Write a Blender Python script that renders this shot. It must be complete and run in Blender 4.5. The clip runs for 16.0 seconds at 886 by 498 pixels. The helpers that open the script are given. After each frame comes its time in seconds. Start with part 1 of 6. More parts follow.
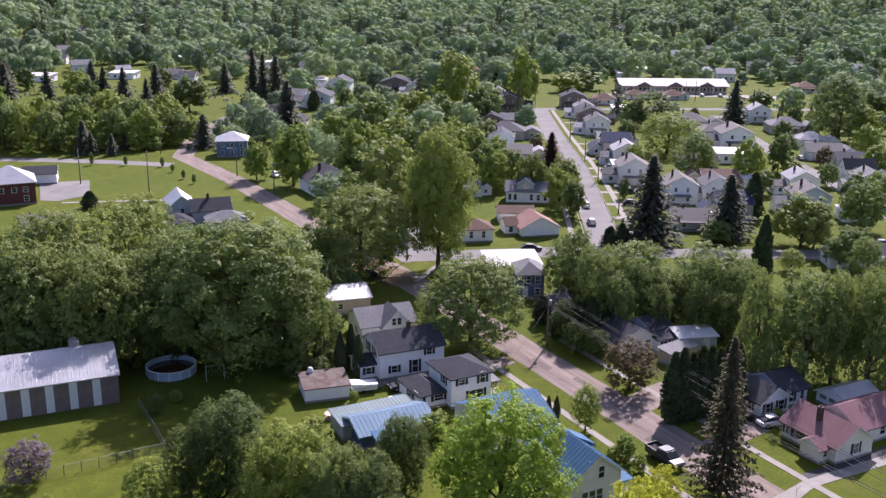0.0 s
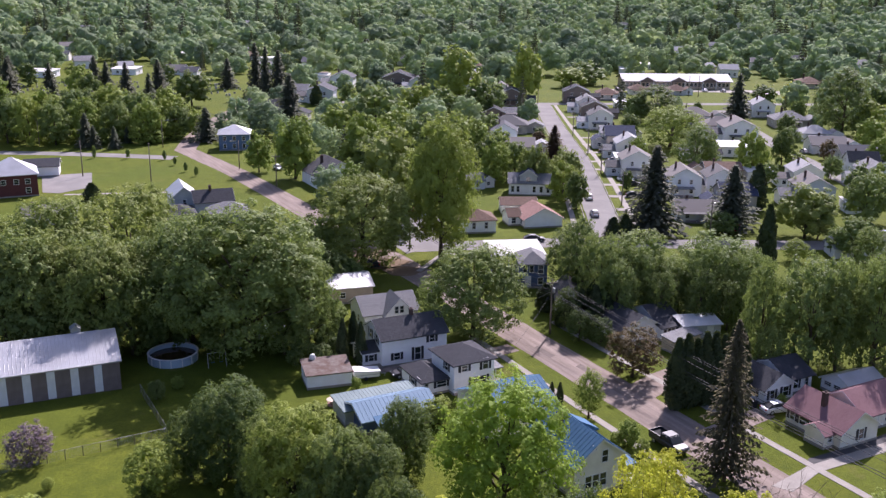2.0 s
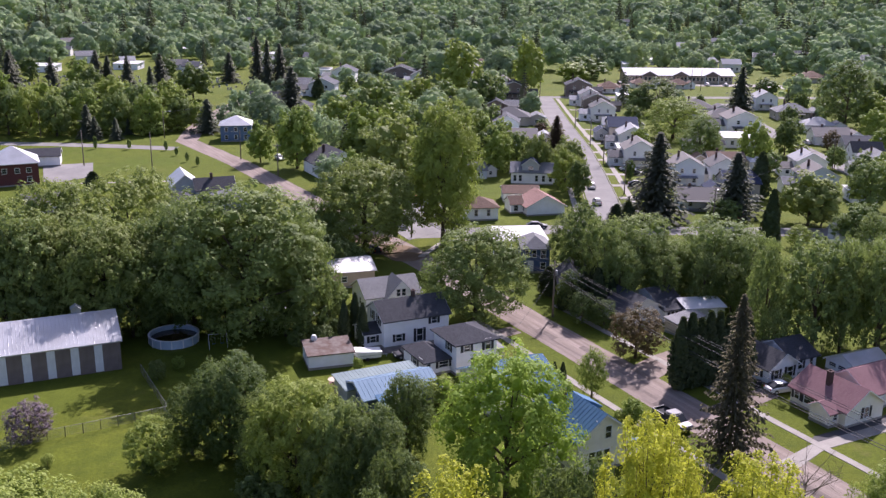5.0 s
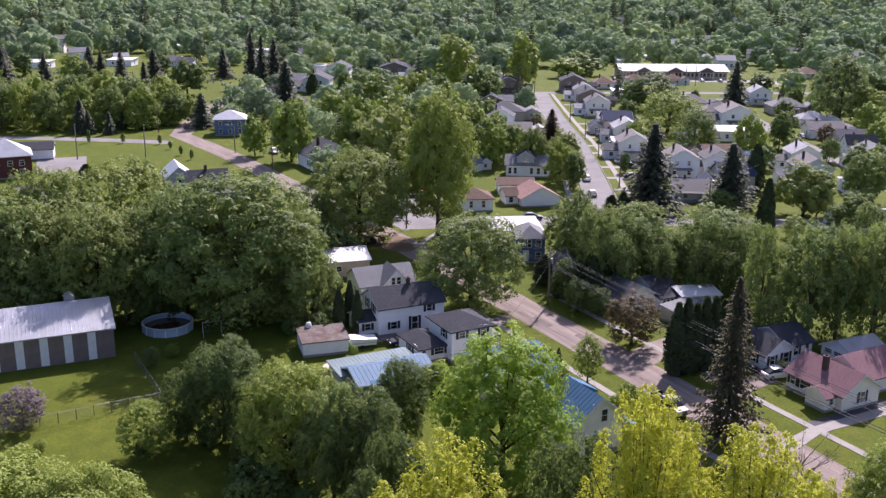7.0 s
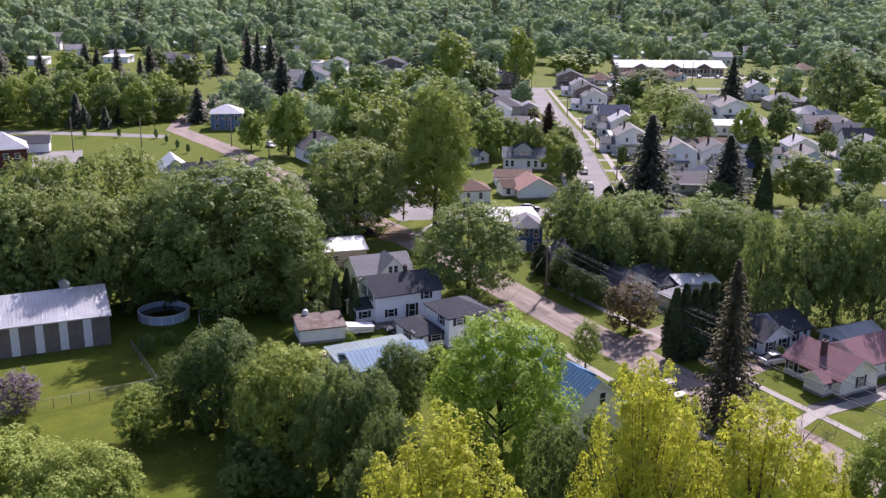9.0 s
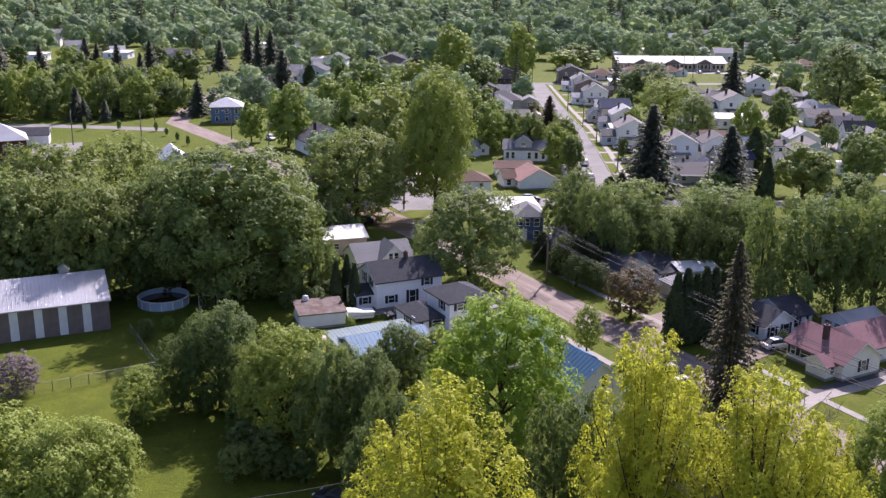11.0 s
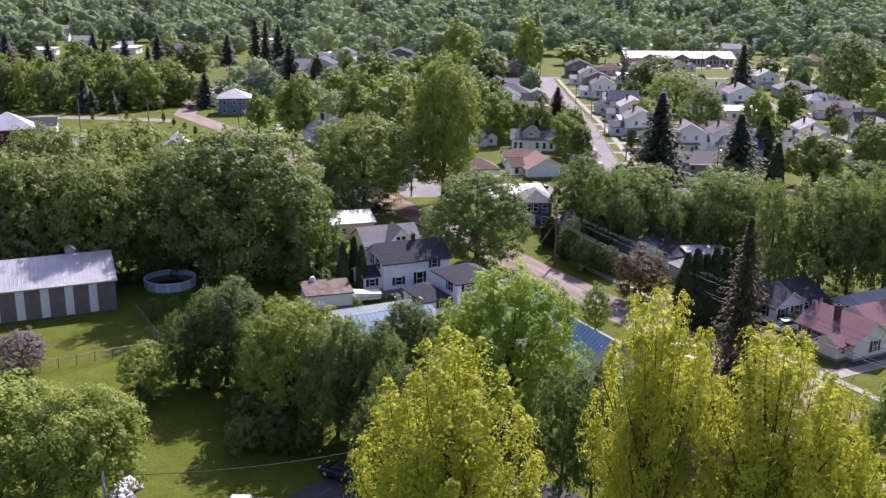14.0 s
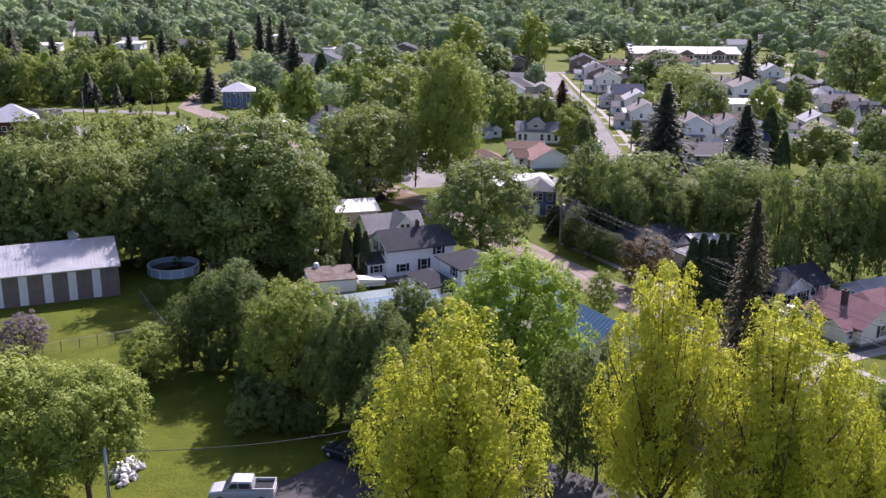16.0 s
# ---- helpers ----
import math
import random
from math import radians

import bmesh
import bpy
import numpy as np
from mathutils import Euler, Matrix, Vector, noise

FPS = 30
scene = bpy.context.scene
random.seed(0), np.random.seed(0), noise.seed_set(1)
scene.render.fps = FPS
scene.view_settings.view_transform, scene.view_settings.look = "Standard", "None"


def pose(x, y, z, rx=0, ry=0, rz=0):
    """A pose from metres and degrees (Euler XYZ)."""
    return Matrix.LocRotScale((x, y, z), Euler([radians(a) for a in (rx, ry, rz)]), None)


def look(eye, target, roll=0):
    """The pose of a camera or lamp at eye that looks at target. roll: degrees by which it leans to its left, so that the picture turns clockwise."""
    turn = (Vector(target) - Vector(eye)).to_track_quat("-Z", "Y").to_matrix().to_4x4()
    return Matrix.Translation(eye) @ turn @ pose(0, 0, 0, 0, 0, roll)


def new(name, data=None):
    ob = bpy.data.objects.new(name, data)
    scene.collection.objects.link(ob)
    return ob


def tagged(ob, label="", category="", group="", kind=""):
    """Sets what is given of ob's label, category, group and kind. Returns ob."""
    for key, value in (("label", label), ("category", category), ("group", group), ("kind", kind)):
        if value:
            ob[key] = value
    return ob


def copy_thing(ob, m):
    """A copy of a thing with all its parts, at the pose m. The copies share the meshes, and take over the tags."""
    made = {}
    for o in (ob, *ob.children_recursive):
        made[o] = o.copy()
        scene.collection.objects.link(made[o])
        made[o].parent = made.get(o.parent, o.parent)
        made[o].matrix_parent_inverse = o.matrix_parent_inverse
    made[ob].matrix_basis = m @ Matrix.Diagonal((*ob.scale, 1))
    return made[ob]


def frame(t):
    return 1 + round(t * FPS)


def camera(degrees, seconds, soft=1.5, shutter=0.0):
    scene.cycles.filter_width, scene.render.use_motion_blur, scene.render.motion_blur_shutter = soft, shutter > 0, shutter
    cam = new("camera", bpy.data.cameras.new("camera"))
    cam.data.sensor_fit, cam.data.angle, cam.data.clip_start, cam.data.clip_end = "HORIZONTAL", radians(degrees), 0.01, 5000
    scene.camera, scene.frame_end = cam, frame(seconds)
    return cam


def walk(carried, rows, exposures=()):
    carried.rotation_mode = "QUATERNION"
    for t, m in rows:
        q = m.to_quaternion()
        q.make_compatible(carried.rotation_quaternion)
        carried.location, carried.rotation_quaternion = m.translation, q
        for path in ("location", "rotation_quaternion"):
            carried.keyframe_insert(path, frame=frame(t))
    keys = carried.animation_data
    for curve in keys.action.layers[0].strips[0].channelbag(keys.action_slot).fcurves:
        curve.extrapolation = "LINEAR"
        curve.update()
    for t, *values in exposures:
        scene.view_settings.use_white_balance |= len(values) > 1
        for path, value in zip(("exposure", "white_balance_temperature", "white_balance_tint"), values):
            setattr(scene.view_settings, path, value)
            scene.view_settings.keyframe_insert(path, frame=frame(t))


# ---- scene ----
cam = camera(49.46, 16.0, soft=1.4)

PATH = [
    (0, (0.052, 0.096, 57.707), (-0.0277, 2.0170, 57.1567), 0.65),
    (0.5, (0.044, 0.113, 57.224), (-0.0365, 2.0340, 56.6734), 0.65),
    (1, (0.043, 0.125, 56.741), (-0.0385, 2.0462, 56.1903), 0.62),
    (1.5, (0.048, 0.132, 56.269), (-0.0346, 2.0530, 55.7175), 0.61),
    (2, (0.052, 0.135, 55.786), (-0.0330, 2.0556, 55.2340), 0.61),
    (2.5, (0.057, 0.133, 55.296), (-0.0300, 2.0534, 54.7439), 0.59),
    (3, (0.058, 0.130, 54.815), (-0.0307, 2.0502, 54.2623), 0.59),
    (3.5, (0.054, 0.123, 54.328), (-0.0365, 2.0429, 53.7746), 0.59),
    (4, (0.046, 0.111, 53.839), (-0.0451, 2.0311, 53.2862), 0.58),
    (6.5, (0.013, 0.046, 51.450), (-0.0677, 1.9667, 50.8985), 0.59),
    (7, (0.013, 0.041, 50.993), (-0.0649, 1.9616, 50.4407), 0.59),
    (7.5, (0.020, 0.031, 50.521), (-0.0547, 1.9521, 49.9686), 0.60),
    (8, (0.025, 0.014, 50.050), (-0.0487, 1.9354, 49.4979), 0.56),
    (8.5, (0.019, -0.006, 49.559), (-0.0529, 1.9151, 49.0073), 0.57),
    (11, (-0.032, -0.128, 46.996), (-0.1041, 1.7925, 46.4438), 0.59),
    (11.5, (-0.042, -0.139, 46.514), (-0.1160, 1.7824, 45.9620), 0.62),
    (12, (-0.047, -0.145, 46.036), (-0.1238, 1.7753, 45.4840), 0.64),
    (12.5, (-0.048, -0.151, 45.560), (-0.1271, 1.7700, 45.0084), 0.64),
    (13, (-0.047, -0.148, 45.108), (-0.1295, 1.7731, 44.5564), 0.63),
    (13.5, (-0.049, -0.136, 44.662), (-0.1337, 1.7846, 44.1107), 0.62),
    (14, (-0.050, -0.122, 44.208), (-0.1372, 1.7981, 43.6566), 0.59),
    (14.5, (-0.055, -0.103, 43.744), (-0.1448, 1.8177, 43.1926), 0.58),
    (15, (-0.060, -0.076, 43.266), (-0.1514, 1.8441, 42.7146), 0.59),
    (15.5, (-0.061, -0.052, 42.789), (-0.1543, 1.8677, 42.2369), 0.60),
    (16, (-0.054, -0.036, 42.284), (-0.1499, 1.8837, 41.7310), 0.56),
]
walk(cam, [(t, look(eye, target, roll)) for t, eye, target, roll in PATH], exposures=[(0.0, 0.79, 5870, 33.0), (6.5, 0.83, 5890, 33.5), (16.0, 0.93, 5920, 34.0)])

# ---- light ----
SUN = Vector((3.8, 11.8, 10.7)).normalized()
world = bpy.data.worlds.new("sky")
scene.world = world
world.use_nodes = True
wn = world.node_tree
sky = wn.nodes.new("ShaderNodeTexSky")
sky.sky_type = "NISHITA"
sky.sun_disc = False
sky.sun_elevation = math.asin(SUN.z)
sky.sun_rotation = math.atan2(SUN.x, SUN.y)
sky.air_density = 1.0
sky.dust_density = 2.0
back = wn.nodes["Background"]
back.inputs["Strength"].default_value = 0.097
wn.links.new(sky.outputs["Color"], back.inputs["Color"])
sun = bpy.data.lights.new("sun", "SUN")
sun.energy, sun.angle, sun.color = 5.0, radians(0.6), (1.0, 0.95, 0.86)
new("sun", sun).matrix_world = look(SUN * 300, (0, 0, 0))

rnd = random.Random(7)
nrg = np.random.RandomState(11)


# ---- materials ----
def mat(name, rough=0.8, metal=0.0, spec=0.3):
    m = bpy.data.materials.new(name)
    m.use_nodes = True
    b = m.node_tree.nodes["Principled BSDF"]
    b.inputs["Roughness"].default_value = rough
    b.inputs["Metallic"].default_value = metal
    b.inputs["Specular IOR Level"].default_value = spec
    return m, m.node_tree, b


def node(nt, kind, **sets):
    n = nt.nodes.new(kind)
    for key, value in sets.items():
        n.inputs[key.replace("_", " ")].default_value = value
    return n


def mix(nt, fac, a, b):
    """Colour mix; each of fac, a, b is a socket or a value."""
    n = nt.nodes.new("ShaderNodeMix")
    n.data_type = "RGBA"
    for sock, v in ((n.inputs[0], fac), (n.inputs[6], a), (n.inputs[7], b)):
        if isinstance(v, bpy.types.NodeSocket):
            nt.links.new(v, sock)
        else:
            sock.default_value = (*v, 1) if isinstance(v, tuple) else v
    return n.outputs[2]


def ramp(nt, fac, lo, hi):
    n = nt.nodes.new("ShaderNodeMapRange")
    n.inputs["From Min"].default_value, n.inputs["From Max"].default_value = lo, hi
    nt.links.new(fac, n.inputs["Value"])
    return n.outputs["Result"]


def noise_of(nt, scale, detail=4.0, rough=0.6, where="Object"):
    tc = nt.nodes.new("ShaderNodeTexCoord")
    n = node(nt, "ShaderNodeTexNoise", Scale=scale, Detail=detail, Roughness=rough)
    nt.links.new(tc.outputs[where], n.inputs["Vector"])
    return n.outputs["Fac"]


def bump(nt, b, height, strength=0.3, dist=0.05):
    n = node(nt, "ShaderNodeBump", Strength=strength, Distance=dist)
    nt.links.new(height, n.inputs["Height"])
    nt.links.new(n.outputs["Normal"], b.inputs["Normal"])


def weathered(name, c1, c2, rough=0.85, big=0.4, fine=9.0, metal=0.0, spec=0.3, bumpy=0.2):
    """A surface whose two tones mix by broad stains and by fine grain."""
    m, nt, b = mat(name, rough, metal, spec)
    stain = ramp(nt, noise_of(nt, big), 0.35, 0.68)
    grain = ramp(nt, noise_of(nt, fine, 6.0, 0.7), 0.3, 0.7)
    col = mix(nt, stain, c1, c2)
    dark = tuple(c * 0.72 for c in c1)
    f = nt.nodes.new("ShaderNodeMath")
    f.operation = "MULTIPLY"
    f.inputs[1].default_value = 0.5
    nt.links.new(grain, f.inputs[0])
    nt.links.new(mix(nt, f.outputs[0], col, dark), b.inputs["Base Color"])
    bump(nt, b, grain, bumpy, 0.03)
    return m


def varied(nt, b, others):
    """Lets each house take its own tone between the paint and the others."""
    oi = nt.nodes.new("ShaderNodeObjectInfo")
    col = b.inputs["Base Color"].links[0].from_socket
    n = len(others)
    for i, c in enumerate(others):
        f = nt.nodes.new("ShaderNodeMath")
        f.operation = "GREATER_THAN"
        f.inputs[1].default_value = 0.4 + 0.6 * i / n
        nt.links.new(oi.outputs["Random"], f.inputs[0])
        col = mix(nt, f.outputs[0], col, c)
    nt.links.new(col, b.inputs["Base Color"])


def siding(name, c1, c2, step=0.15, others=()):
    """Painted lap siding: boards as relief, faint dirt."""
    m, nt, b = mat(name, 0.6, 0.0, 0.3)
    tc = nt.nodes.new("ShaderNodeTexCoord")
    sep = nt.nodes.new("ShaderNodeSeparateXYZ")
    nt.links.new(tc.outputs["Object"], sep.inputs[0])
    f = nt.nodes.new("ShaderNodeMath")
    f.operation = "PINGPONG"
    f.inputs[1].default_value = step
    nt.links.new(sep.outputs["Z"], f.inputs[0])
    stain = ramp(nt, noise_of(nt, 0.7), 0.4, 0.75)
    nt.links.new(mix(nt, stain, c1, c2), b.inputs["Base Color"])
    bump(nt, b, f.outputs[0], 0.5, 0.05)
    if others:
        varied(nt, b, others)
    return m


def shingle(name, c1, c2, others=()):
    m, nt, b = mat(name, 0.95, 0.0, 0.15)
    tc = nt.nodes.new("ShaderNodeTexCoord")
    br = node(nt, "ShaderNodeTexBrick", Scale=2.2, Mortar_Size=0.02)
    br.inputs["Color1"].default_value, br.inputs["Color2"].default_value = (*c1, 1), (*c2, 1)
    br.inputs["Mortar"].default_value = (*[c * 0.6 for c in c1], 1)
    nt.links.new(tc.outputs["Object"], br.inputs["Vector"])
    stain = ramp(nt, noise_of(nt, 0.35), 0.35, 0.7)
    f = nt.nodes.new("ShaderNodeMath")
    f.operation = "MULTIPLY"
    f.inputs[1].default_value = 0.45
    nt.links.new(stain, f.inputs[0])
    nt.links.new(mix(nt, f.outputs[0], br.outputs["Color"], c2), b.inputs["Base Color"])
    bump(nt, b, noise_of(nt, 14.0), 0.3, 0.03)
    if others:
        varied(nt, b, others)
    return m


def leafy(name, c1, c2, c3, gloss=0.65, thin=0.36, glow=(0.33, 0.42, 0.09)):
    """Leaves: tone by tree and by leaf, some light through."""
    m, nt, b = mat(name, gloss, 0.0, 0.22)
    oi = nt.nodes.new("ShaderNodeObjectInfo")
    ge = nt.nodes.new("ShaderNodeNewGeometry")
    leaf = nt.nodes.new("ShaderNodeMapRange")
    leaf.inputs["To Min"].default_value, leaf.inputs["To Max"].default_value = 0.2, 0.72
    nt.links.new(ge.outputs["Random Per Island"], leaf.inputs["Value"])
    col = mix(nt, leaf.outputs["Result"], c1, c2)
    f = nt.nodes.new("ShaderNodeMath")
    f.operation = "MULTIPLY"
    f.inputs[1].default_value = 0.75
    nt.links.new(oi.outputs["Random"], f.inputs[0])
    col = mix(nt, f.outputs[0], col, c3)
    nt.links.new(col, b.inputs["Base Color"])
    tr = nt.nodes.new("ShaderNodeBsdfTranslucent")
    nt.links.new(mix(nt, 0.45, col, glow), tr.inputs["Color"])
    ms = nt.nodes.new("ShaderNodeMixShader")
    ms.inputs[0].default_value = thin
    nt.links.new(b.outputs[0], ms.inputs[1])
    nt.links.new(tr.outputs[0], ms.inputs[2])
    nt.links.new(ms.outputs[0], nt.nodes["Material Output"].inputs["Surface"])
    return m


def grass_material():
    m, nt, b = mat("grass", 0.95, 0.0, 0.1)
    big = ramp(nt, noise_of(nt, 0.035, 3.0), 0.35, 0.65)
    mid = ramp(nt, noise_of(nt, 0.35, 5.0), 0.3, 0.7)
    fine = ramp(nt, noise_of(nt, 2.6, 9.0, 0.8), 0.3, 0.72)
    col = mix(nt, big, (0.108, 0.152, 0.011), (0.178, 0.190, 0.016))
    col = mix(nt, mid, col, (0.090, 0.113, 0.010))
    dry = ramp(nt, noise_of(nt, 0.12, 6.0, 0.7), 0.6, 0.75)
    col = mix(nt, dry, col, (0.19, 0.155, 0.055))
    nt.links.new(mix(nt, fine, col, (0.052, 0.070, 0.009)), b.inputs["Base Color"])
    bump(nt, b, fine, 0.6, 0.12)
    return m


GRASS = grass_material()


def road_material():
    """Old asphalt: dust, wheel tracks along the street, cracks and patches."""
    m, nt, b = mat("dusty_asphalt", 0.95, 0.0, 0.1)
    tc = nt.nodes.new("ShaderNodeTexCoord")
    mp = nt.nodes.new("ShaderNodeMapping")
    mp.vector_type = "TEXTURE"
    mp.inputs["Rotation"].default_value = (0, 0, radians(30.4))
    mp.inputs["Scale"].default_value = (0.9, 14.0, 1.0)
    nt.links.new(tc.outputs["Object"], mp.inputs["Vector"])
    n = node(nt, "ShaderNodeTexNoise", Scale=1.0, Detail=5.0, Roughness=0.65)
    nt.links.new(mp.outputs[0], n.inputs["Vector"])
    col = mix(nt, ramp(nt, n.outputs["Fac"], 0.35, 0.68), (0.175, 0.138, 0.112), (0.305, 0.25, 0.21))
    col = mix(nt, ramp(nt, noise_of(nt, 0.25, 6.0, 0.7), 0.45, 0.75), col, (0.22, 0.18, 0.15))
    fine = ramp(nt, noise_of(nt, 3.5, 6.0, 0.75), 0.5, 0.85)
    nt.links.new(mix(nt, fine, col, (0.13, 0.11, 0.10)), b.inputs["Base Color"])
    bump(nt, b, fine, 0.3, 0.02)
    return m


ROAD = road_material()
REPAIR = weathered("old_road_repair", (0.15, 0.122, 0.105), (0.20, 0.165, 0.14), 0.95, 0.6, 5.0, spec=0.1)
ROADG = weathered("grey_asphalt", (0.20, 0.19, 0.175), (0.265, 0.25, 0.23), 0.95, 0.15, 3.0, spec=0.1)
CONCRETE = weathered("concrete", (0.25, 0.226, 0.192), (0.325, 0.30, 0.258), 0.9, 0.4, 5.0)
# Tar of the tree yard; also colours the painted house shadow on the drive.
PATCH = weathered("dark_tar_and_shade", (0.055, 0.053, 0.052), (0.085, 0.081, 0.078), 0.9, 0.5, 5.0)
DIRT = weathered("bare_dirt", (0.16, 0.115, 0.075), (0.23, 0.175, 0.12), 1.0, 0.25, 3.0, spec=0.05)
WHITE = siding("white_siding", (0.86, 0.85, 0.83), (0.78, 0.765, 0.73))
CREAM = siding("cream_siding", (0.76, 0.72, 0.62), (0.66, 0.61, 0.51))
GREY = siding("grey_siding", (0.45, 0.46, 0.46), (0.36, 0.37, 0.37))
TAN = siding("tan_siding", (0.50, 0.40, 0.30), (0.40, 0.32, 0.23))
NAVY = siding("blue_siding", (0.07, 0.11, 0.22), (0.05, 0.08, 0.16))
SLATE = siding("slate_blue_siding", (0.105, 0.165, 0.27), (0.08, 0.125, 0.21))
BROWN = siding("brown_boards", (0.20, 0.155, 0.135), (0.14, 0.11, 0.095))
BRICK = weathered("red_brick", (0.135, 0.045, 0.038), (0.10, 0.038, 0.034), 0.9, 1.0, 6.0)
TRIM = weathered("white_trim", (0.80, 0.79, 0.76), (0.68, 0.66, 0.62), 0.5, 1.0, 8.0, bumpy=0.05)
SOOT = weathered("sooty_brick", (0.10, 0.06, 0.05), (0.07, 0.05, 0.045), 0.9, 1.0, 6.0)
DARKTRIM = weathered("black_shutter", (0.02, 0.022, 0.025), (0.035, 0.035, 0.04), 0.5, 1.0, 8.0)
CHAR = shingle("charcoal_shingles", (0.045, 0.046, 0.05), (0.075, 0.075, 0.08))
GREYROOF = shingle("grey_shingles", (0.17, 0.17, 0.17), (0.25, 0.245, 0.24))
BROWNROOF = shingle("brown_shingles", (0.13, 0.085, 0.06), (0.19, 0.13, 0.10))
WHITE_MIX = siding("house_paint", (0.84, 0.83, 0.81), (0.76, 0.745, 0.71), others=((0.74, 0.72, 0.67), (0.66, 0.67, 0.67), (0.78, 0.74, 0.66), (0.70, 0.73, 0.76)))
GREY_SIDING_MIX = siding("grey_house_paint", (0.48, 0.48, 0.47), (0.40, 0.40, 0.39), others=((0.62, 0.61, 0.58), (0.36, 0.33, 0.29), (0.70, 0.69, 0.66)))
GREY_MIX = shingle("weathered_shingles", (0.17, 0.17, 0.17), (0.25, 0.245, 0.24), others=((0.10, 0.10, 0.105), (0.19, 0.175, 0.16), (0.33, 0.325, 0.32), (0.13, 0.125, 0.12)))
ORANGE = shingle("faded_terracotta_shingles", (0.26, 0.15, 0.12), (0.34, 0.21, 0.175))
PINK = shingle("faded_red_shingles", (0.20, 0.105, 0.11), (0.255, 0.15, 0.15))
NAVYROOF = shingle("navy_shingles", (0.035, 0.045, 0.075), (0.055, 0.065, 0.10))
TIN = weathered("pale_metal_roof", (0.52, 0.52, 0.52), (0.40, 0.395, 0.385), 0.40, 0.3, 5.0, metal=0.45, spec=0.5, bumpy=0.05)
BLUETIN = weathered("blue_metal_roof", (0.066, 0.158, 0.26), (0.046, 0.118, 0.205), 0.75, 0.3, 5.0, metal=0.0, spec=0.2, bumpy=0.05)
SKYTIN = weathered("sun_bleached_blue_roof", (0.17, 0.26, 0.335), (0.12, 0.20, 0.27), 0.7, 0.3, 5.0, metal=0.0, spec=0.2, bumpy=0.05)
PALEBLUE = weathered("faded_green_metal_roof", (0.215, 0.27, 0.265), (0.15, 0.20, 0.195), 0.75, 0.3, 5.0, metal=0.0, spec=0.2, bumpy=0.05)
RUST = weathered("rusty_roofing", (0.105, 0.064, 0.048), (0.20, 0.18, 0.16), 0.9, 0.8, 4.0)
WHITEROOF = weathered("white_membrane", (0.60, 0.59, 0.57), (0.48, 0.47, 0.44), 0.8, 0.2, 3.0)
BARK = weathered("bark", (0.085, 0.065, 0.045), (0.13, 0.105, 0.08), 1.0, 1.5, 9.0, spec=0.1, bumpy=0.6)
POLE = weathered("grey_pole_wood", (0.17, 0.135, 0.10), (0.24, 0.20, 0.16), 0.95, 1.0, 9.0)
STEEL = weathered("galvanised_steel", (0.45, 0.45, 0.44), (0.34, 0.34, 0.33), 0.45, 1.0, 9.0, metal=0.6)
WIRE = weathered("black_cable", (0.03, 0.03, 0.03), (0.05, 0.05, 0.05), 0.7)
RUBBER = weathered("rubber", (0.02, 0.02, 0.02), (0.035, 0.035, 0.035), 0.9)
STONE = weathered("pale_stone", (0.48, 0.46, 0.43), (0.36, 0.34, 0.31), 0.9, 0.8, 5.0)
POOLWALL = weathered("pale_blue_vinyl", (0.42, 0.52, 0.60), (0.33, 0.42, 0.50), 0.5, 0.8, 5.0)
glassm, gnt, gb = mat("window_glass", 0.08, 0.0, 0.8)
gb.inputs["Base Color"].default_value = (0.02, 0.025, 0.03, 1)
GLASS = glassm
waterm, gnt, gb = mat("murky_water", 0.08, 0.0, 0.6)
gnt.links.new(mix(gnt, ramp(gnt, noise_of(gnt, 0.9), 0.4, 0.65), (0.05, 0.03, 0.015), (0.10, 0.05, 0.025)), gb.inputs["Base Color"])
WATER = waterm
MAPLE = leafy("maple_leaves", (0.078, 0.122, 0.036), (0.205, 0.272, 0.075), (0.192, 0.240, 0.062))
VIVID = leafy("vivid_maple_leaves", (0.125, 0.215, 0.025), (0.285, 0.405, 0.05), (0.26, 0.355, 0.045), thin=0.42, glow=(0.42, 0.55, 0.07))
BRIGHT = leafy("fresh_green_leaves", (0.126, 0.196, 0.030), (0.290, 0.356, 0.066), (0.268, 0.305, 0.050))
DEEP = leafy("deep_green_leaves", (0.046, 0.086, 0.024), (0.138, 0.187, 0.05), (0.11, 0.145, 0.04))
ASH = leafy("ash_leaves", (0.125, 0.165, 0.038), (0.268, 0.315, 0.074), (0.235, 0.262, 0.060))
YELLOW = leafy("yellow_green_leaves", (0.20, 0.225, 0.018), (0.56, 0.58, 0.045), (0.47, 0.475, 0.04), thin=0.48, glow=(0.58, 0.61, 0.05))
SPRUCE = leafy("spruce_needles", (0.051, 0.063, 0.036), (0.099, 0.111, 0.063), (0.078, 0.078, 0.051), 0.8, 0.1)
RUSTY = leafy("rusty_spruce_needles", (0.065, 0.06, 0.031), (0.122, 0.1, 0.057), (0.086, 0.072, 0.043), 0.8, 0.1)
CEDAR = leafy("cedar_sprays", (0.031, 0.048, 0.022), (0.062, 0.084, 0.037), (0.046, 0.061, 0.029), 0.8, 0.1)
COPPER = leafy("copper_leaves", (0.105, 0.078, 0.032), (0.17, 0.13, 0.055), (0.13, 0.11, 0.045), glow=(0.2, 0.13, 0.05))
REDLEAF = leafy("dark_red_leaves", (0.055, 0.024, 0.024), (0.094, 0.039, 0.033), (0.066, 0.033, 0.033))
LILAC = leafy("lilac_blossom", (0.176, 0.121, 0.154), (0.286, 0.198, 0.264), (0.132, 0.110, 0.099))
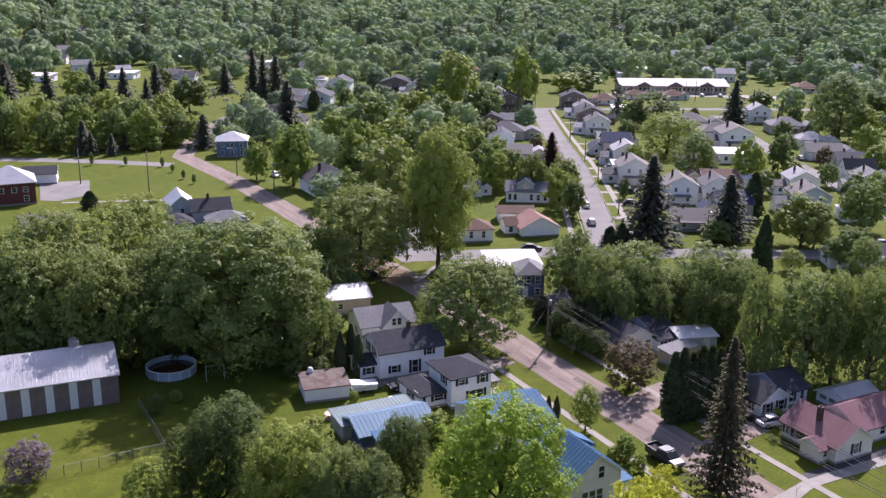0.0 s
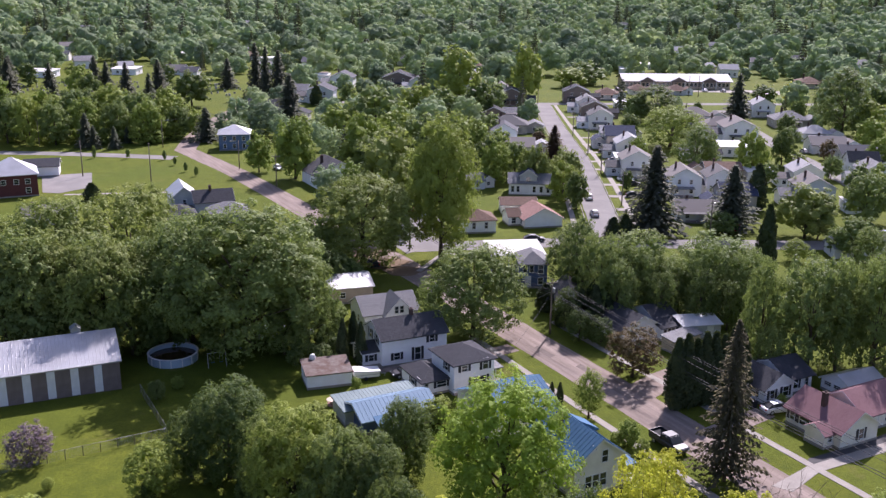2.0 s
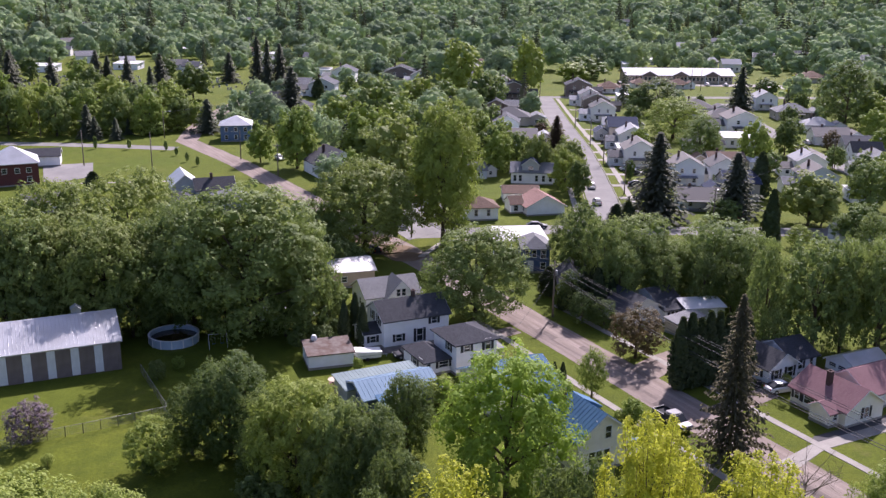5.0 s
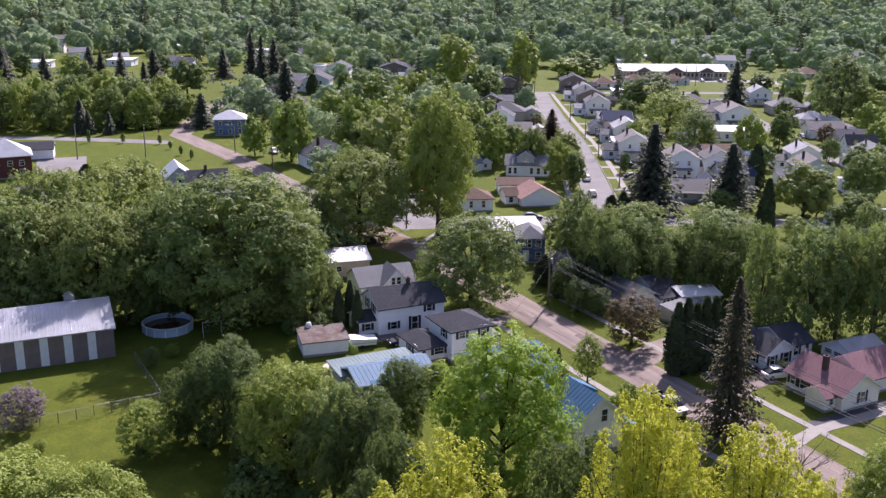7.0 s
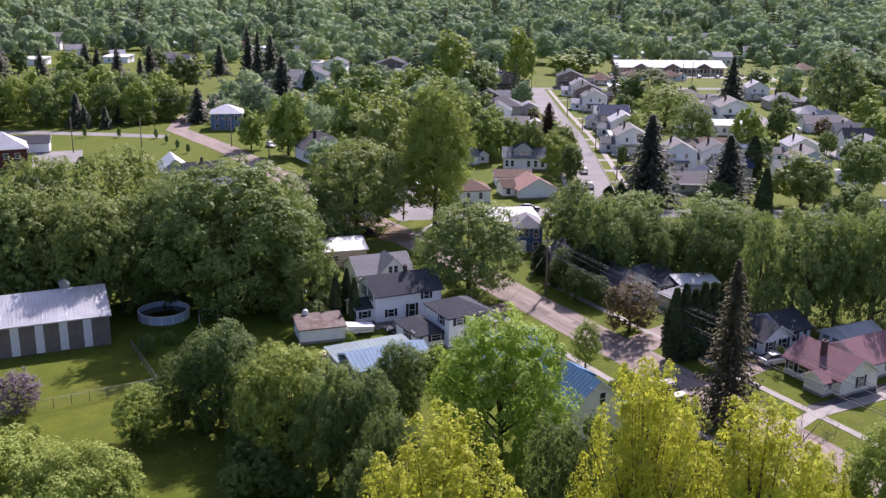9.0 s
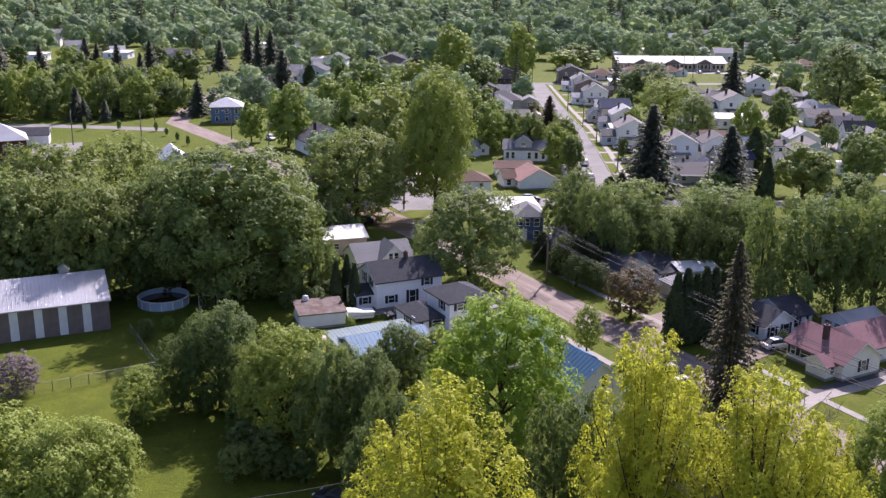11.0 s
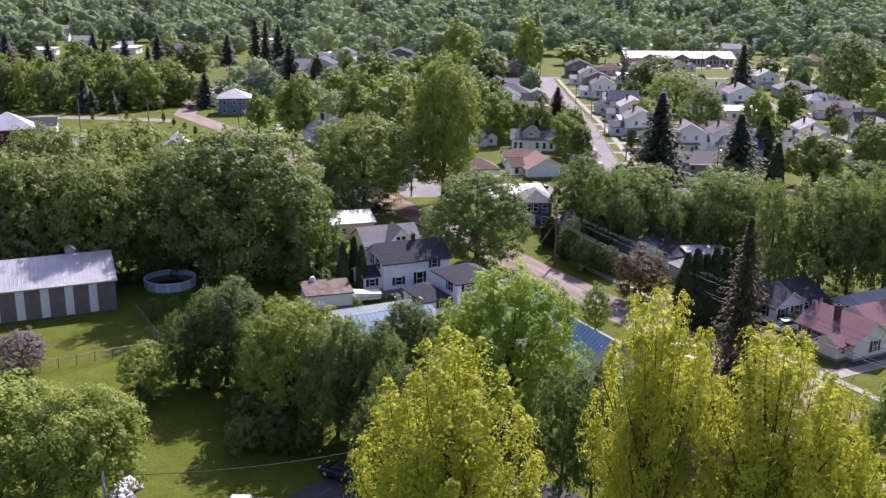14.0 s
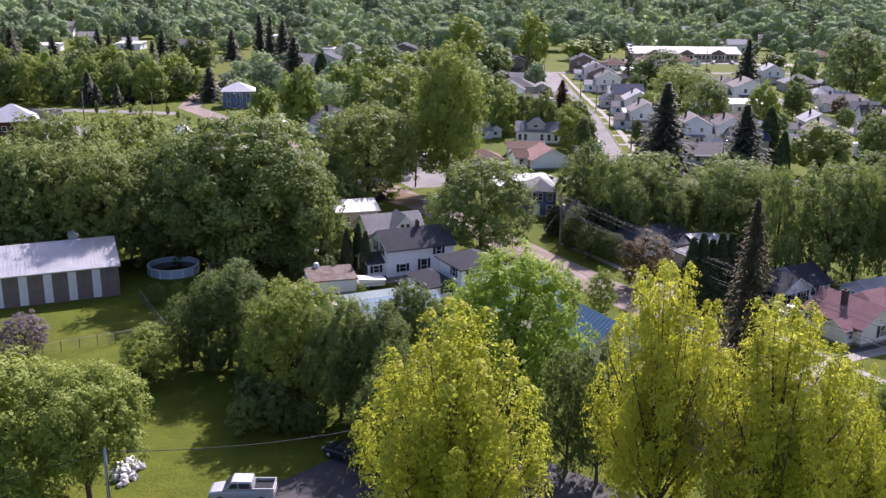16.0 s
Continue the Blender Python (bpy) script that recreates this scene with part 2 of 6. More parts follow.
# Far leaves: distance haze is put into these paler, bluer base colours.
HAZED_WOODS = leafy("hazed_woodland_leaves", (0.125, 0.185, 0.107), (0.3, 0.385, 0.212), (0.34, 0.415, 0.23), 0.85, 0.5, (0.42, 0.55, 0.23))
HAZED_WOODS_LIGHT = leafy("hazed_light_woodland_leaves", (0.2, 0.265, 0.137), (0.4, 0.475, 0.258), (0.42, 0.475, 0.24), 0.85, 0.5, (0.46, 0.56, 0.23))
HAZED_WOODS_DEEP = leafy("hazed_deep_woodland_leaves", (0.086, 0.135, 0.082), (0.216, 0.275, 0.159), (0.238, 0.285, 0.159), 0.85, 0.45, (0.31, 0.42, 0.21))


# ---- building kit ----
class Mesh:
    """Vertices and faces that grow by boxes, slabs and tubes."""

    def __init__(self):
        self.v, self.f = [], []

    def add(self, verts, faces):
        k = len(self.v)
        self.v += [tuple(p) for p in verts]
        self.f += [tuple(i + k for i in q) for q in faces]
        return self

    def box(self, x0, y0, z0, x1, y1, z1):
        vs = [(x, y, z) for z in (z0, z1) for x, y in ((x0, y0), (x1, y0), (x1, y1), (x0, y1))]
        return self.add(vs, [(3, 2, 1, 0), (4, 5, 6, 7), (0, 1, 5, 4), (1, 2, 6, 5), (2, 3, 7, 6), (3, 0, 4, 7)])

    def prism(self, poly, vec):
        """A flat polygon pushed along vec."""
        n = len(poly)
        top = [tuple(Vector(p) + Vector(vec)) for p in poly]
        return self.add([*poly, *top], [tuple(range(n))[::-1], tuple(range(n, 2 * n)), *[(i, (i + 1) % n, n + (i + 1) % n, n + i) for i in range(n)]])

    def tube(self, path, radii, n=7):
        rings = []
        for i, p in enumerate(path):
            a = Vector(path[min(i + 1, len(path) - 1)]) - Vector(path[max(i - 1, 0)])
            q = a.to_track_quat("Z", "Y")
            rings.append([Vector(p) + q @ Vector((radii[i] * math.cos(t), radii[i] * math.sin(t), 0)) for t in [2 * math.pi * j / n for j in range(n)]])
        vs = [tuple(v) for r in rings for v in r]
        fs = [(i * n + j, i * n + (j + 1) % n, (i + 1) * n + (j + 1) % n, (i + 1) * n + j) for i in range(len(path) - 1) for j in range(n)]
        return self.add(vs, [*fs, tuple(range(n))[::-1], tuple(range((len(path) - 1) * n, len(path) * n))])

    def lathe(self, profile, n=24, cx=0.0, cy=0.0):
        vs = [(cx + r * math.cos(2 * math.pi * j / n), cy + r * math.sin(2 * math.pi * j / n), z) for r, z in profile for j in range(n)]
        fs = [(i * n + j, i * n + (j + 1) % n, (i + 1) * n + (j + 1) % n, (i + 1) * n + j) for i in range(len(profile) - 1) for j in range(n)]
        return self.add(vs, [*fs, tuple(range((len(profile) - 1) * n, len(profile) * n))])

    def data(self, name, material, smooth=False):
        me = bpy.data.meshes.new(name)
        me.from_pydata(self.v, [], self.f)
        me.materials.append(material)
        if smooth:
            me.shade_smooth()
        me.update()
        return me


def part(name, mesh, material, parent, label="", smooth=False):
    ob = new(name, mesh.data(name, material, smooth) if isinstance(mesh, Mesh) else mesh)
    ob.parent = parent
    return tagged(ob, label)


def thing(name, label, category, m=None, group="", kind=""):
    ob = new(name)
    ob.matrix_world = m or Matrix()
    return tagged(ob, label, category, group, kind)


def at(x, y, ang=0.0, z=0.0):
    return pose(x, y, z, 0, 0, ang)


# ---- ground and roads ----
def ground():
    xs = [-4000, -2000, -1000, *range(-600, 601, 60), 1000, 2000, 4000]
    ys = [-2500, -1000, -300, *range(0, 1201, 60), 1600, 2400, 4000]
    m = Mesh()
    for y in ys:
        for x in xs:
            d = max(0.0, y - 550)
            rise = min(d, 900) ** 2 * 0.00002 * (1.0 + 0.6 * math.tanh((x - 100) / 300))
            m.v.append((x, y, rise))
    w = len(xs)
    m.f = [(j * w + i, j * w + i + 1, (j + 1) * w + i + 1, (j + 1) * w + i) for j in range(len(ys) - 1) for i in range(w - 1)]
    ob = new("ground", m.data("ground", GRASS, True))
    return tagged(ob, "mown and rough green grass over the town's ground", "ground", kind="structure")


def rise_at(x, y):
    return min(max(0.0, y - 550), 900) ** 2 * 0.00002 * (1.0 + 0.6 * math.tanh((x - 100) / 300))


ground()


def strip(name, label, category, pts, width, z, material, thick=0.0):
    """A band along a line on the ground, with a slightly uneven edge."""
    m = Mesh()
    fine = []
    for a, b in zip(pts, pts[1:]):
        n = max(1, int((Vector(b) - Vector(a)).length / 4))
        fine += [Vector(a).lerp(Vector(b), i / n) for i in range(n)]
    fine.append(Vector(pts[-1]))
    jit = random.Random(name + label)
    for i, p in enumerate(fine):
        d = (fine[min(i + 1, len(fine) - 1)] - fine[max(i - 1, 0)]).normalized()
        n = Vector((-d.y, d.x))
        for s in (1, -1):
            q = p + n * s * (width / 2 + jit.uniform(-0.1, 0.1) * min(1, width / 5))
            m.v.append((q.x, q.y, z))
    k = len(fine)
    m.f = [(2 * i, 2 * i + 1, 2 * i + 3, 2 * i + 2) for i in range(k - 1)]
    if thick:
        m.v += [(x, y, zz - thick) for x, y, zz in m.v]
        for i in range(k - 1):
            m.f += [(2 * i, 2 * i + 2, 2 * k + 2 * i + 2, 2 * k + 2 * i), (2 * i + 1, 2 * k + 2 * i + 1, 2 * k + 2 * i + 3, 2 * i + 3)]
        m.f += [(0, 2 * k, 2 * k + 1, 1), (2 * k - 2, 2 * k - 1, 4 * k - 1, 4 * k - 2)]
    ob = new(name, m.data(name, material))
    return tagged(ob, label, category, kind="structure")


def patch(name, label, category, pts, z, material):
    m = Mesh()
    m.prism([(x, y, 0.0) for x, y in pts], (0, 0, z))
    return tagged(new(name, m.data(name, material)), label, category, kind="structure")


UX, UY = 0.8625, 0.506          # along the house rows of the near blocks
VX, VY = -0.506, 0.8625         # along the near street


def uv(u, v):
    return (u * UX + v * VX, u * UY + v * VY)


NEAR = 30.4
strip("road", "pinkish dusty asphalt street with worn patches", "road", [uv(79.3, 20), uv(79.3, 90), uv(78.6, 150), uv(76.5, 215), uv(74.2, 270), (-97.0, 303.0), (-101.0, 325), (-104, 357), (-104.5, 384), (-103, 410), (-99, 470), (-95, 560)], 6.8, 0.03, ROAD)
strip("road", "pale grey asphalt cross street", "road", [(-17.0, 194.5), (14, 201.0), (60, 203.2), (140, 206.0), (320, 211)], 7.2, 0.034, ROADG)
strip("road", "pale grey asphalt street running straight away", "road", [(27.8, 204), (28.6, 262), (28.6, 300), (26.0, 360), (24.2, 432)], 7.4, 0.038, ROADG)
strip("road", "narrow grey asphalt side street", "road", [(102.8, 207), (102.5, 270), (101.0, 300), (99.5, 330), (100, 420)], 6.0, 0.038, ROADG)
strip("road", "grey asphalt street across the far end", "road", [(-110, 425), (24, 432.5), (120, 443), (260, 455)], 7.0, 0.036, ROADG)
strip("road", "pale country road past the green lawn", "road", [(-96, 289), (-117, 291.5), (-135, 292.5), (-260, 290)], 6.0, 0.036, ROADG)
for off, lab in ((71.6, "worn concrete pavement beside the dusty street"), (87.0, "pale concrete pavement beside front lawns")):
    strip("pavement", lab, "pavement", [uv(off, 40), uv(off, 125)], 1.1, 0.06, CONCRETE, 0.06)
strip("pavement", "pale concrete pavement on a grass verge", "pavement", [(35.2, 208), (35.6, 262), (34.9, 302), (32.4, 354), (30.0, 428)], 1.4, 0.06, CONCRETE, 0.06)
strip("pavement", "pale concrete pavement on a grass verge", "pavement", [(20.8, 208), (21.4, 262), (21.2, 302), (19.0, 354), (17.5, 428)], 1.3, 0.06, CONCRETE, 0.06)
for s, x0 in ((1, 24.0), (-1, 32.2)):
    strip("kerb", "low concrete kerb along the street", "kerb", [(x0 - 0.4, 209), (x0 + 0.4, 262), (x0 + 0.3, 300), (x0 - 2.3, 360), (x0 - 4.0, 426)], 0.18, 0.12, CONCRETE, 0.12)
strip("pavement", "concrete path across the corner lawn", "pavement", [(-12.5, 178), (-8.5, 190), (12, 195.8)], 1.2, 0.06, CONCRETE, 0.06)
# drives and yards
patch("driveway", "pale concrete drive beside the red-roofed house", "driveway", [(33.4, 99.6), (35.4, 98.4), (39.9, 103.2), (50.8, 109.4), (64, 117.2), (63, 119.0), (49.9, 110.9), (39.0, 104.6)], 0.05, CONCRETE)
# Dark sheet that paints the house's cast shadow onto the drive.
patch("driveway", "dark strip painted as the red-roofed house's shadow on its drive", "driveway", [(39.0, 104.6), (49.9, 110.9), (63, 119.0), (62, 120.4), (49.5, 112.4), (43.4, 108.6), (39.6, 106.4)], 0.05, PATCH)
strip("pavement", "pale concrete path along the edge of the lawn", "pavement", [(-108, 236.5), (-100.6, 238.2), (-79.4, 242.5), (-70, 244.5)], 1.5, 0.05, CONCRETE)
strip("driveway", "cracked asphalt drive to the bungalow", "driveway", [uv(82, 96), uv(88, 98), uv(95, 99)], 5.0, 0.05, ROAD)
strip("driveway", "short gravel drive beside the two storey house", "driveway", [uv(75, 118), uv(64, 117), uv(50, 120.5)], 3.2, 0.05, ROAD)
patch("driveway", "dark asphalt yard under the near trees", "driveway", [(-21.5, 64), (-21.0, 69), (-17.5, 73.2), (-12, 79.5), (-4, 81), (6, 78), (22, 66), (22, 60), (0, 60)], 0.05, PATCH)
strip("driveway", "asphalt drive before the white cottage", "driveway", [uv(83, 82), uv(93, 83.5)], 3.2, 0.05, ROAD)
patch("parking_lot", "worn grey gravel yard beside the street corner", "parking lot", [(-19, 226), (-9.5, 224), (-8.8, 198), (-15.8, 190), (-19, 196)], 0.05, ROADG)
patch("parking_lot", "pale gravel parking beside the brick building", "parking lot", [(-124, 259), (-112, 264.5), (-104.5, 246), (-110, 238), (-114.5, 238.5)], 0.05, ROADG)
patch("parking_lot", "pale asphalt lot in front of the long school", "parking lot", [(54, 489), (128, 487), (150, 478), (158, 494), (128, 499), (60, 494)], 0.05, CONCRETE)
for y in (218.5, 233, 247.5, 262, 283.5, 296, 312, 327, 341, 368, 392):
    strip("driveway", "short concrete drive across the verge", "driveway", [(32.6, y), (42.0, y + 0.5)], 2.6, 0.066, CONCRETE)
for x, y, r in ((-20, 183, 5.0), (-15.5, 178, 4.0), (-24, 190, 4.5)):
    patch("bare_ground", "bare brown earth beside the street", "ground", [(x + r * (1 + 0.2 * math.sin(3 * a)) * math.cos(a), y + 0.8 * r * math.sin(a)) for a in [i * math.pi / 8 for i in range(16)]], 0.045, DIRT)
for u, v, w, l in ((78, 60, 1.6, 6), (80.5, 72, 1.4, 5), (77.5, 84, 2.0, 4), (80, 101, 1.5, 7), (78.4, 112, 1.2, 5)):
    patch("road_patch", "darker tar repair on the street", "road patch", [uv(u - w / 2, v), uv(u + w / 2, v + 0.3), uv(u + w / 2 - 0.2, v + l), uv(u - w / 2 + 0.1, v + l - 0.4)], 0.037, REPAIR)


# ---- houses ----
def window(parent, m, w, h, shutters=False, trim=None):
    """A window on a wall; m puts its middle on the wall, x along it, y outwards, z up."""
    t = 0.09
    fr = Mesh()
    fr.box(-w / 2 - t, 0, h / 2, w / 2 + t, 0.07, h / 2 + t).box(-w / 2 - t, 0, -h / 2 - t, w / 2 + t, 0.10, -h / 2)
    fr.box(-w / 2 - t, 0, -h / 2, -w / 2, 0.07, h / 2).box(w / 2, 0, -h / 2, w / 2 + t, 0.07, h / 2).box(-w / 2, 0, -0.03, w / 2, 0.06, 0.03)
    ob = part("window", fr, trim or TRIM, parent)
    ob.matrix_basis = m
    part("pane", Mesh().box(-w / 2, -0.02, -h / 2, w / 2, 0.03, h / 2), GLASS, ob)
    if shutters:
        for s in (-1, 1):
            x = s * (w / 2 + t + 0.22)
            sh = Mesh().box(x - 0.2, 0, -h / 2 - 0.08, x + 0.2, 0.05, h / 2 + 0.08)
            part("shutter", sh, DARKTRIM, ob, "black louvred shutter")
    return ob


def door(parent, m, w=0.95, h=2.05, material=None, label=""):
    fr = Mesh().box(-w / 2 - 0.1, 0, 0, -w / 2, 0.07, h + 0.1).box(w / 2, 0, 0, w / 2 + 0.1, 0.07, h + 0.1).box(-w / 2, 0, h, w / 2, 0.07, h + 0.1)
    fr.box(-w / 2, 0, 0, w / 2, 0.03, h).box(-w / 2 + 0.12, 0.03, 0.15, w / 2 - 0.12, 0.045, 0.9).box(-w / 2 + 0.12, 0.03, 1.05, w / 2 - 0.12, 0.045, h - 0.12)
    ob = part("door", fr, material or TRIM, parent, label)
    ob.matrix_basis = m
    return ob


def side(L, W, s, a, z):
    """The pose of something on wall s of a house (f, b, l, r), a metres along it, at height z."""
    if s == "f":
        return pose(a, 0, z, 0, 0, 180)
    if s == "b":
        return pose(a, W, z)
    if s == "l":
        return pose(0, a, z, 0, 0, 90)
    return pose(L, a, z, 0, 0, -90)


def roof_mesh(L, W, h, rise, kind, axis, o=0.35, t=0.16):
    m = Mesh()
    if kind == "flat":
        m.box(-o, -o, h, L + o, W + o, h + t)
        return m.box(-o, -o, h + t, L + o, -o + 0.12, h + t + 0.1).box(-o, W + o - 0.12, h + t, L + o, W + o, h + t + 0.1)
    if kind == "hip":
        r = min(L, W) / 2
        e = rise / r * o
        lo = [(-o, -o, h - e), (L + o, -o, h - e), (L + o, W + o, h - e), (-o, W + o, h - e)]
        if L >= W:
            tp = [(r, W / 2, h + rise), (L - r + 0.01, W / 2, h + rise)]
            f = [(0, 1, 5, 4), (1, 2, 5), (2, 3, 4, 5), (3, 0, 4)]
        else:
            tp = [(L / 2, r, h + rise), (L / 2, W - r, h + rise)]
            f = [(0, 1, 4), (1, 2, 5, 4), (2, 3, 5), (3, 0, 4, 5)]
        m.add(lo + tp, f)
        return m.add([(x, y, z - t) for x, y, z in lo] + lo, [(3, 2, 1, 0), (0, 1, 5, 4), (1, 2, 6, 5), (2, 3, 7, 6), (3, 0, 4, 7)])
    span, run = (W, L) if axis == "x" else (L, W)
    sl = rise / (span / 2)
    if kind == "shed":
        sl = rise / span
        sec = [(-o, h - sl * o), (span + o, h + rise + sl * o), (span + o, h + rise + sl * o + t), (-o, h - sl * o + t)]
    else:
        sec = [(-o, h - sl * o), (span / 2, h + rise), (span + o, h - sl * o), (span + o, h - sl * o + t), (span / 2, h + rise + t), (-o, h - sl * o + t)]
    if kind == "shed":
        quads = [sec]
    else:
        quads = [[sec[0], sec[1], sec[4], sec[5]], [sec[1], sec[2], sec[3], sec[4]]]
    for q in quads:
        if axis == "x":
            m.prism([(-o, a, z) for a, z in q], (run + 2 * o, 0, 0))
        else:
            m.prism([(a, -o, z) for a, z in q], (0, run + 2 * o, 0))
    return m


def wall_mesh(L, W, h, rise, kind, axis):
    m = Mesh().box(0, 0, 0, L, W, h)
    if kind == "gable":
        if axis == "x":
            m.prism([(0, 0, h), (0, W, h), (0, W / 2, h + rise)], (L, 0, 0))
        else:
            m.prism([(0, 0, h), (L, 0, h), (L / 2, 0, h + rise)], (0, W, 0))
    elif kind == "shed":
        if axis == "x":
            m.prism([(0, 0, h), (0, W, h), (0, W, h + rise)], (L, 0, 0))
        else:
            m.prism([(0, 0, h), (L, 0, h), (L, 0, h + rise)], (0, W, 0))
    return m


def volume(root, L, W, h, rise, kind, axis, wall, roof, off=(0, 0), o=0.35, wins=(), doors=(), footing=True, trim=None, wall_label="", roof_label=""):
    """Walls, roof, windows and doors of one block of a house."""
    d = Matrix.Translation((off[0], off[1], 0))
    w = part("wall", wall_mesh(L, W, h, rise, kind, axis), wall, root, wall_label)
    w.matrix_basis = d
    r = part("roof", roof_mesh(L, W, h, rise, kind, axis, o), roof, root, roof_label)
    r.matrix_basis = d
    if footing:
        part("footing", Mesh().box(-0.04, -0.04, -0.1, L + 0.04, W + 0.04, 0.35), CONCRETE, root).matrix_basis = d
    if kind == "gable":
        sl = rise / ((W if axis == "x" else L) / 2)
        for a0 in (-o - 0.025, (L if axis == "x" else W) + o):
            tk = 0.025
            for s in (0, 1):
                fb = Mesh()
                sp = W if axis == "x" else L
                p0, p1 = (-o, h - sl * o), (sp / 2, h + rise)
                if s:
                    p0 = (sp + o, p0[1])
                q = [(p0[0], p0[1] - 0.06), (p1[0], p1[1] - 0.06), (p1[0], p1[1] + 0.14), (p0[0], p0[1] + 0.14)]
                if axis == "x":
                    fb.prism([(a0, a, z) for a, z in q], (tk, 0, 0))
                else:
                    fb.prism([(a, a0, z) for a, z in q], (0, tk, 0))
                part("fascia", fb, trim or TRIM, root).matrix_basis = d
    for s, a, z, ww, hh, sh in wins:
        window(root, d @ side(L, W, s, a, z), ww, hh, sh, trim)
    for s, a, ww, hh in doors:
        door(root, d @ side(L, W, s, a, 0.3), ww, hh)
    return r


def chimney(root, x, y, z0, z1, w=0.6, material=None):
    m = Mesh().box(x - w / 2, y - w / 2, z0, x + w / 2, y + w / 2, z1).box(x - w / 2 - 0.07, y - w / 2 - 0.07, z1, x + w / 2 + 0.07, y + w / 2 + 0.07, z1 + 0.12).box(x - w / 5, y - w / 5, z1 + 0.12, x + w / 5, y + w / 5, z1 + 0.3)
    part("chimney", m, material or SOOT, root, "sooty brick chimney")


def ribs(root, roof, L, W, h, rise, axis, step, material, o=0.35, off=(0, 0), t=0.16):
    """Standing ribs of a metal roof, one part each, on the gable's two slopes."""
    span, run = (W, L) if axis == "x" else (L, W)
    sl = rise / (span / 2)
    me = Mesh()
    ln = span / 2 + o
    me.prism([(-0.03, 0, 0), (0.03, 0, 0), (0.018, 0, 0.03), (-0.018, 0, 0.03)], (0, ln, ln * sl))
    data = me.data("rib", material)
    n = int((run + 2 * o) / step)
    for i in range(n + 1):
        a = -o + 0.04 + i * (run + 2 * o - 0.08) / n
        for s in (0, 1):
            r = new("rib", data)
            r.parent = roof
            base = pose(a, -o, h - sl * o + t) if s == 0 else pose(a, span + o, h - sl * o + t, 0, 0, 180)
            r.matrix_basis = base if axis == "x" else pose(span, 0, 0, 0, 0, 90) @ base


def wins_row(s, xs, z, w, h, sh=False):
    return [(s, x, z, w, h, sh) for x in xs]


def porch(root, x0, y0, x1, y1, h, roof, axis_out, posts=3, railing=True):
    """An open porch: floor, roof slab, posts and a rail."""
    m = Mesh().box(x0, y0, 0, x1, y1, 0.35)
    part("porch_floor", m, CONCRETE, root)
    part("porch_roof", Mesh().prism([(x0 - 0.2, y0 - 0.2, h), (x1 + 0.2, y0 - 0.2, h), (x1 + 0.2, y0 - 0.2, h + 0.14), (x0 - 0.2, y0 - 0.2, h + 0.14)], (0, y1 - y0 + 0.3, 0.25)), roof, root)
    for i in range(posts):
        x = x0 + 0.1 + i * (x1 - x0 - 0.2) / max(1, posts - 1)
        part("post", Mesh().box(x - 0.07, y0 + 0.03, 0.35, x + 0.07, y0 + 0.17, h), TRIM, root)
    if railing:
        part("porch_rail", Mesh().box(x0, y0 + 0.06, 1.15, x1, y0 + 0.12, 1.22).box(x0, y0 + 0.06, 0.55, x1, y0 + 0.12, 0.6), TRIM, root)


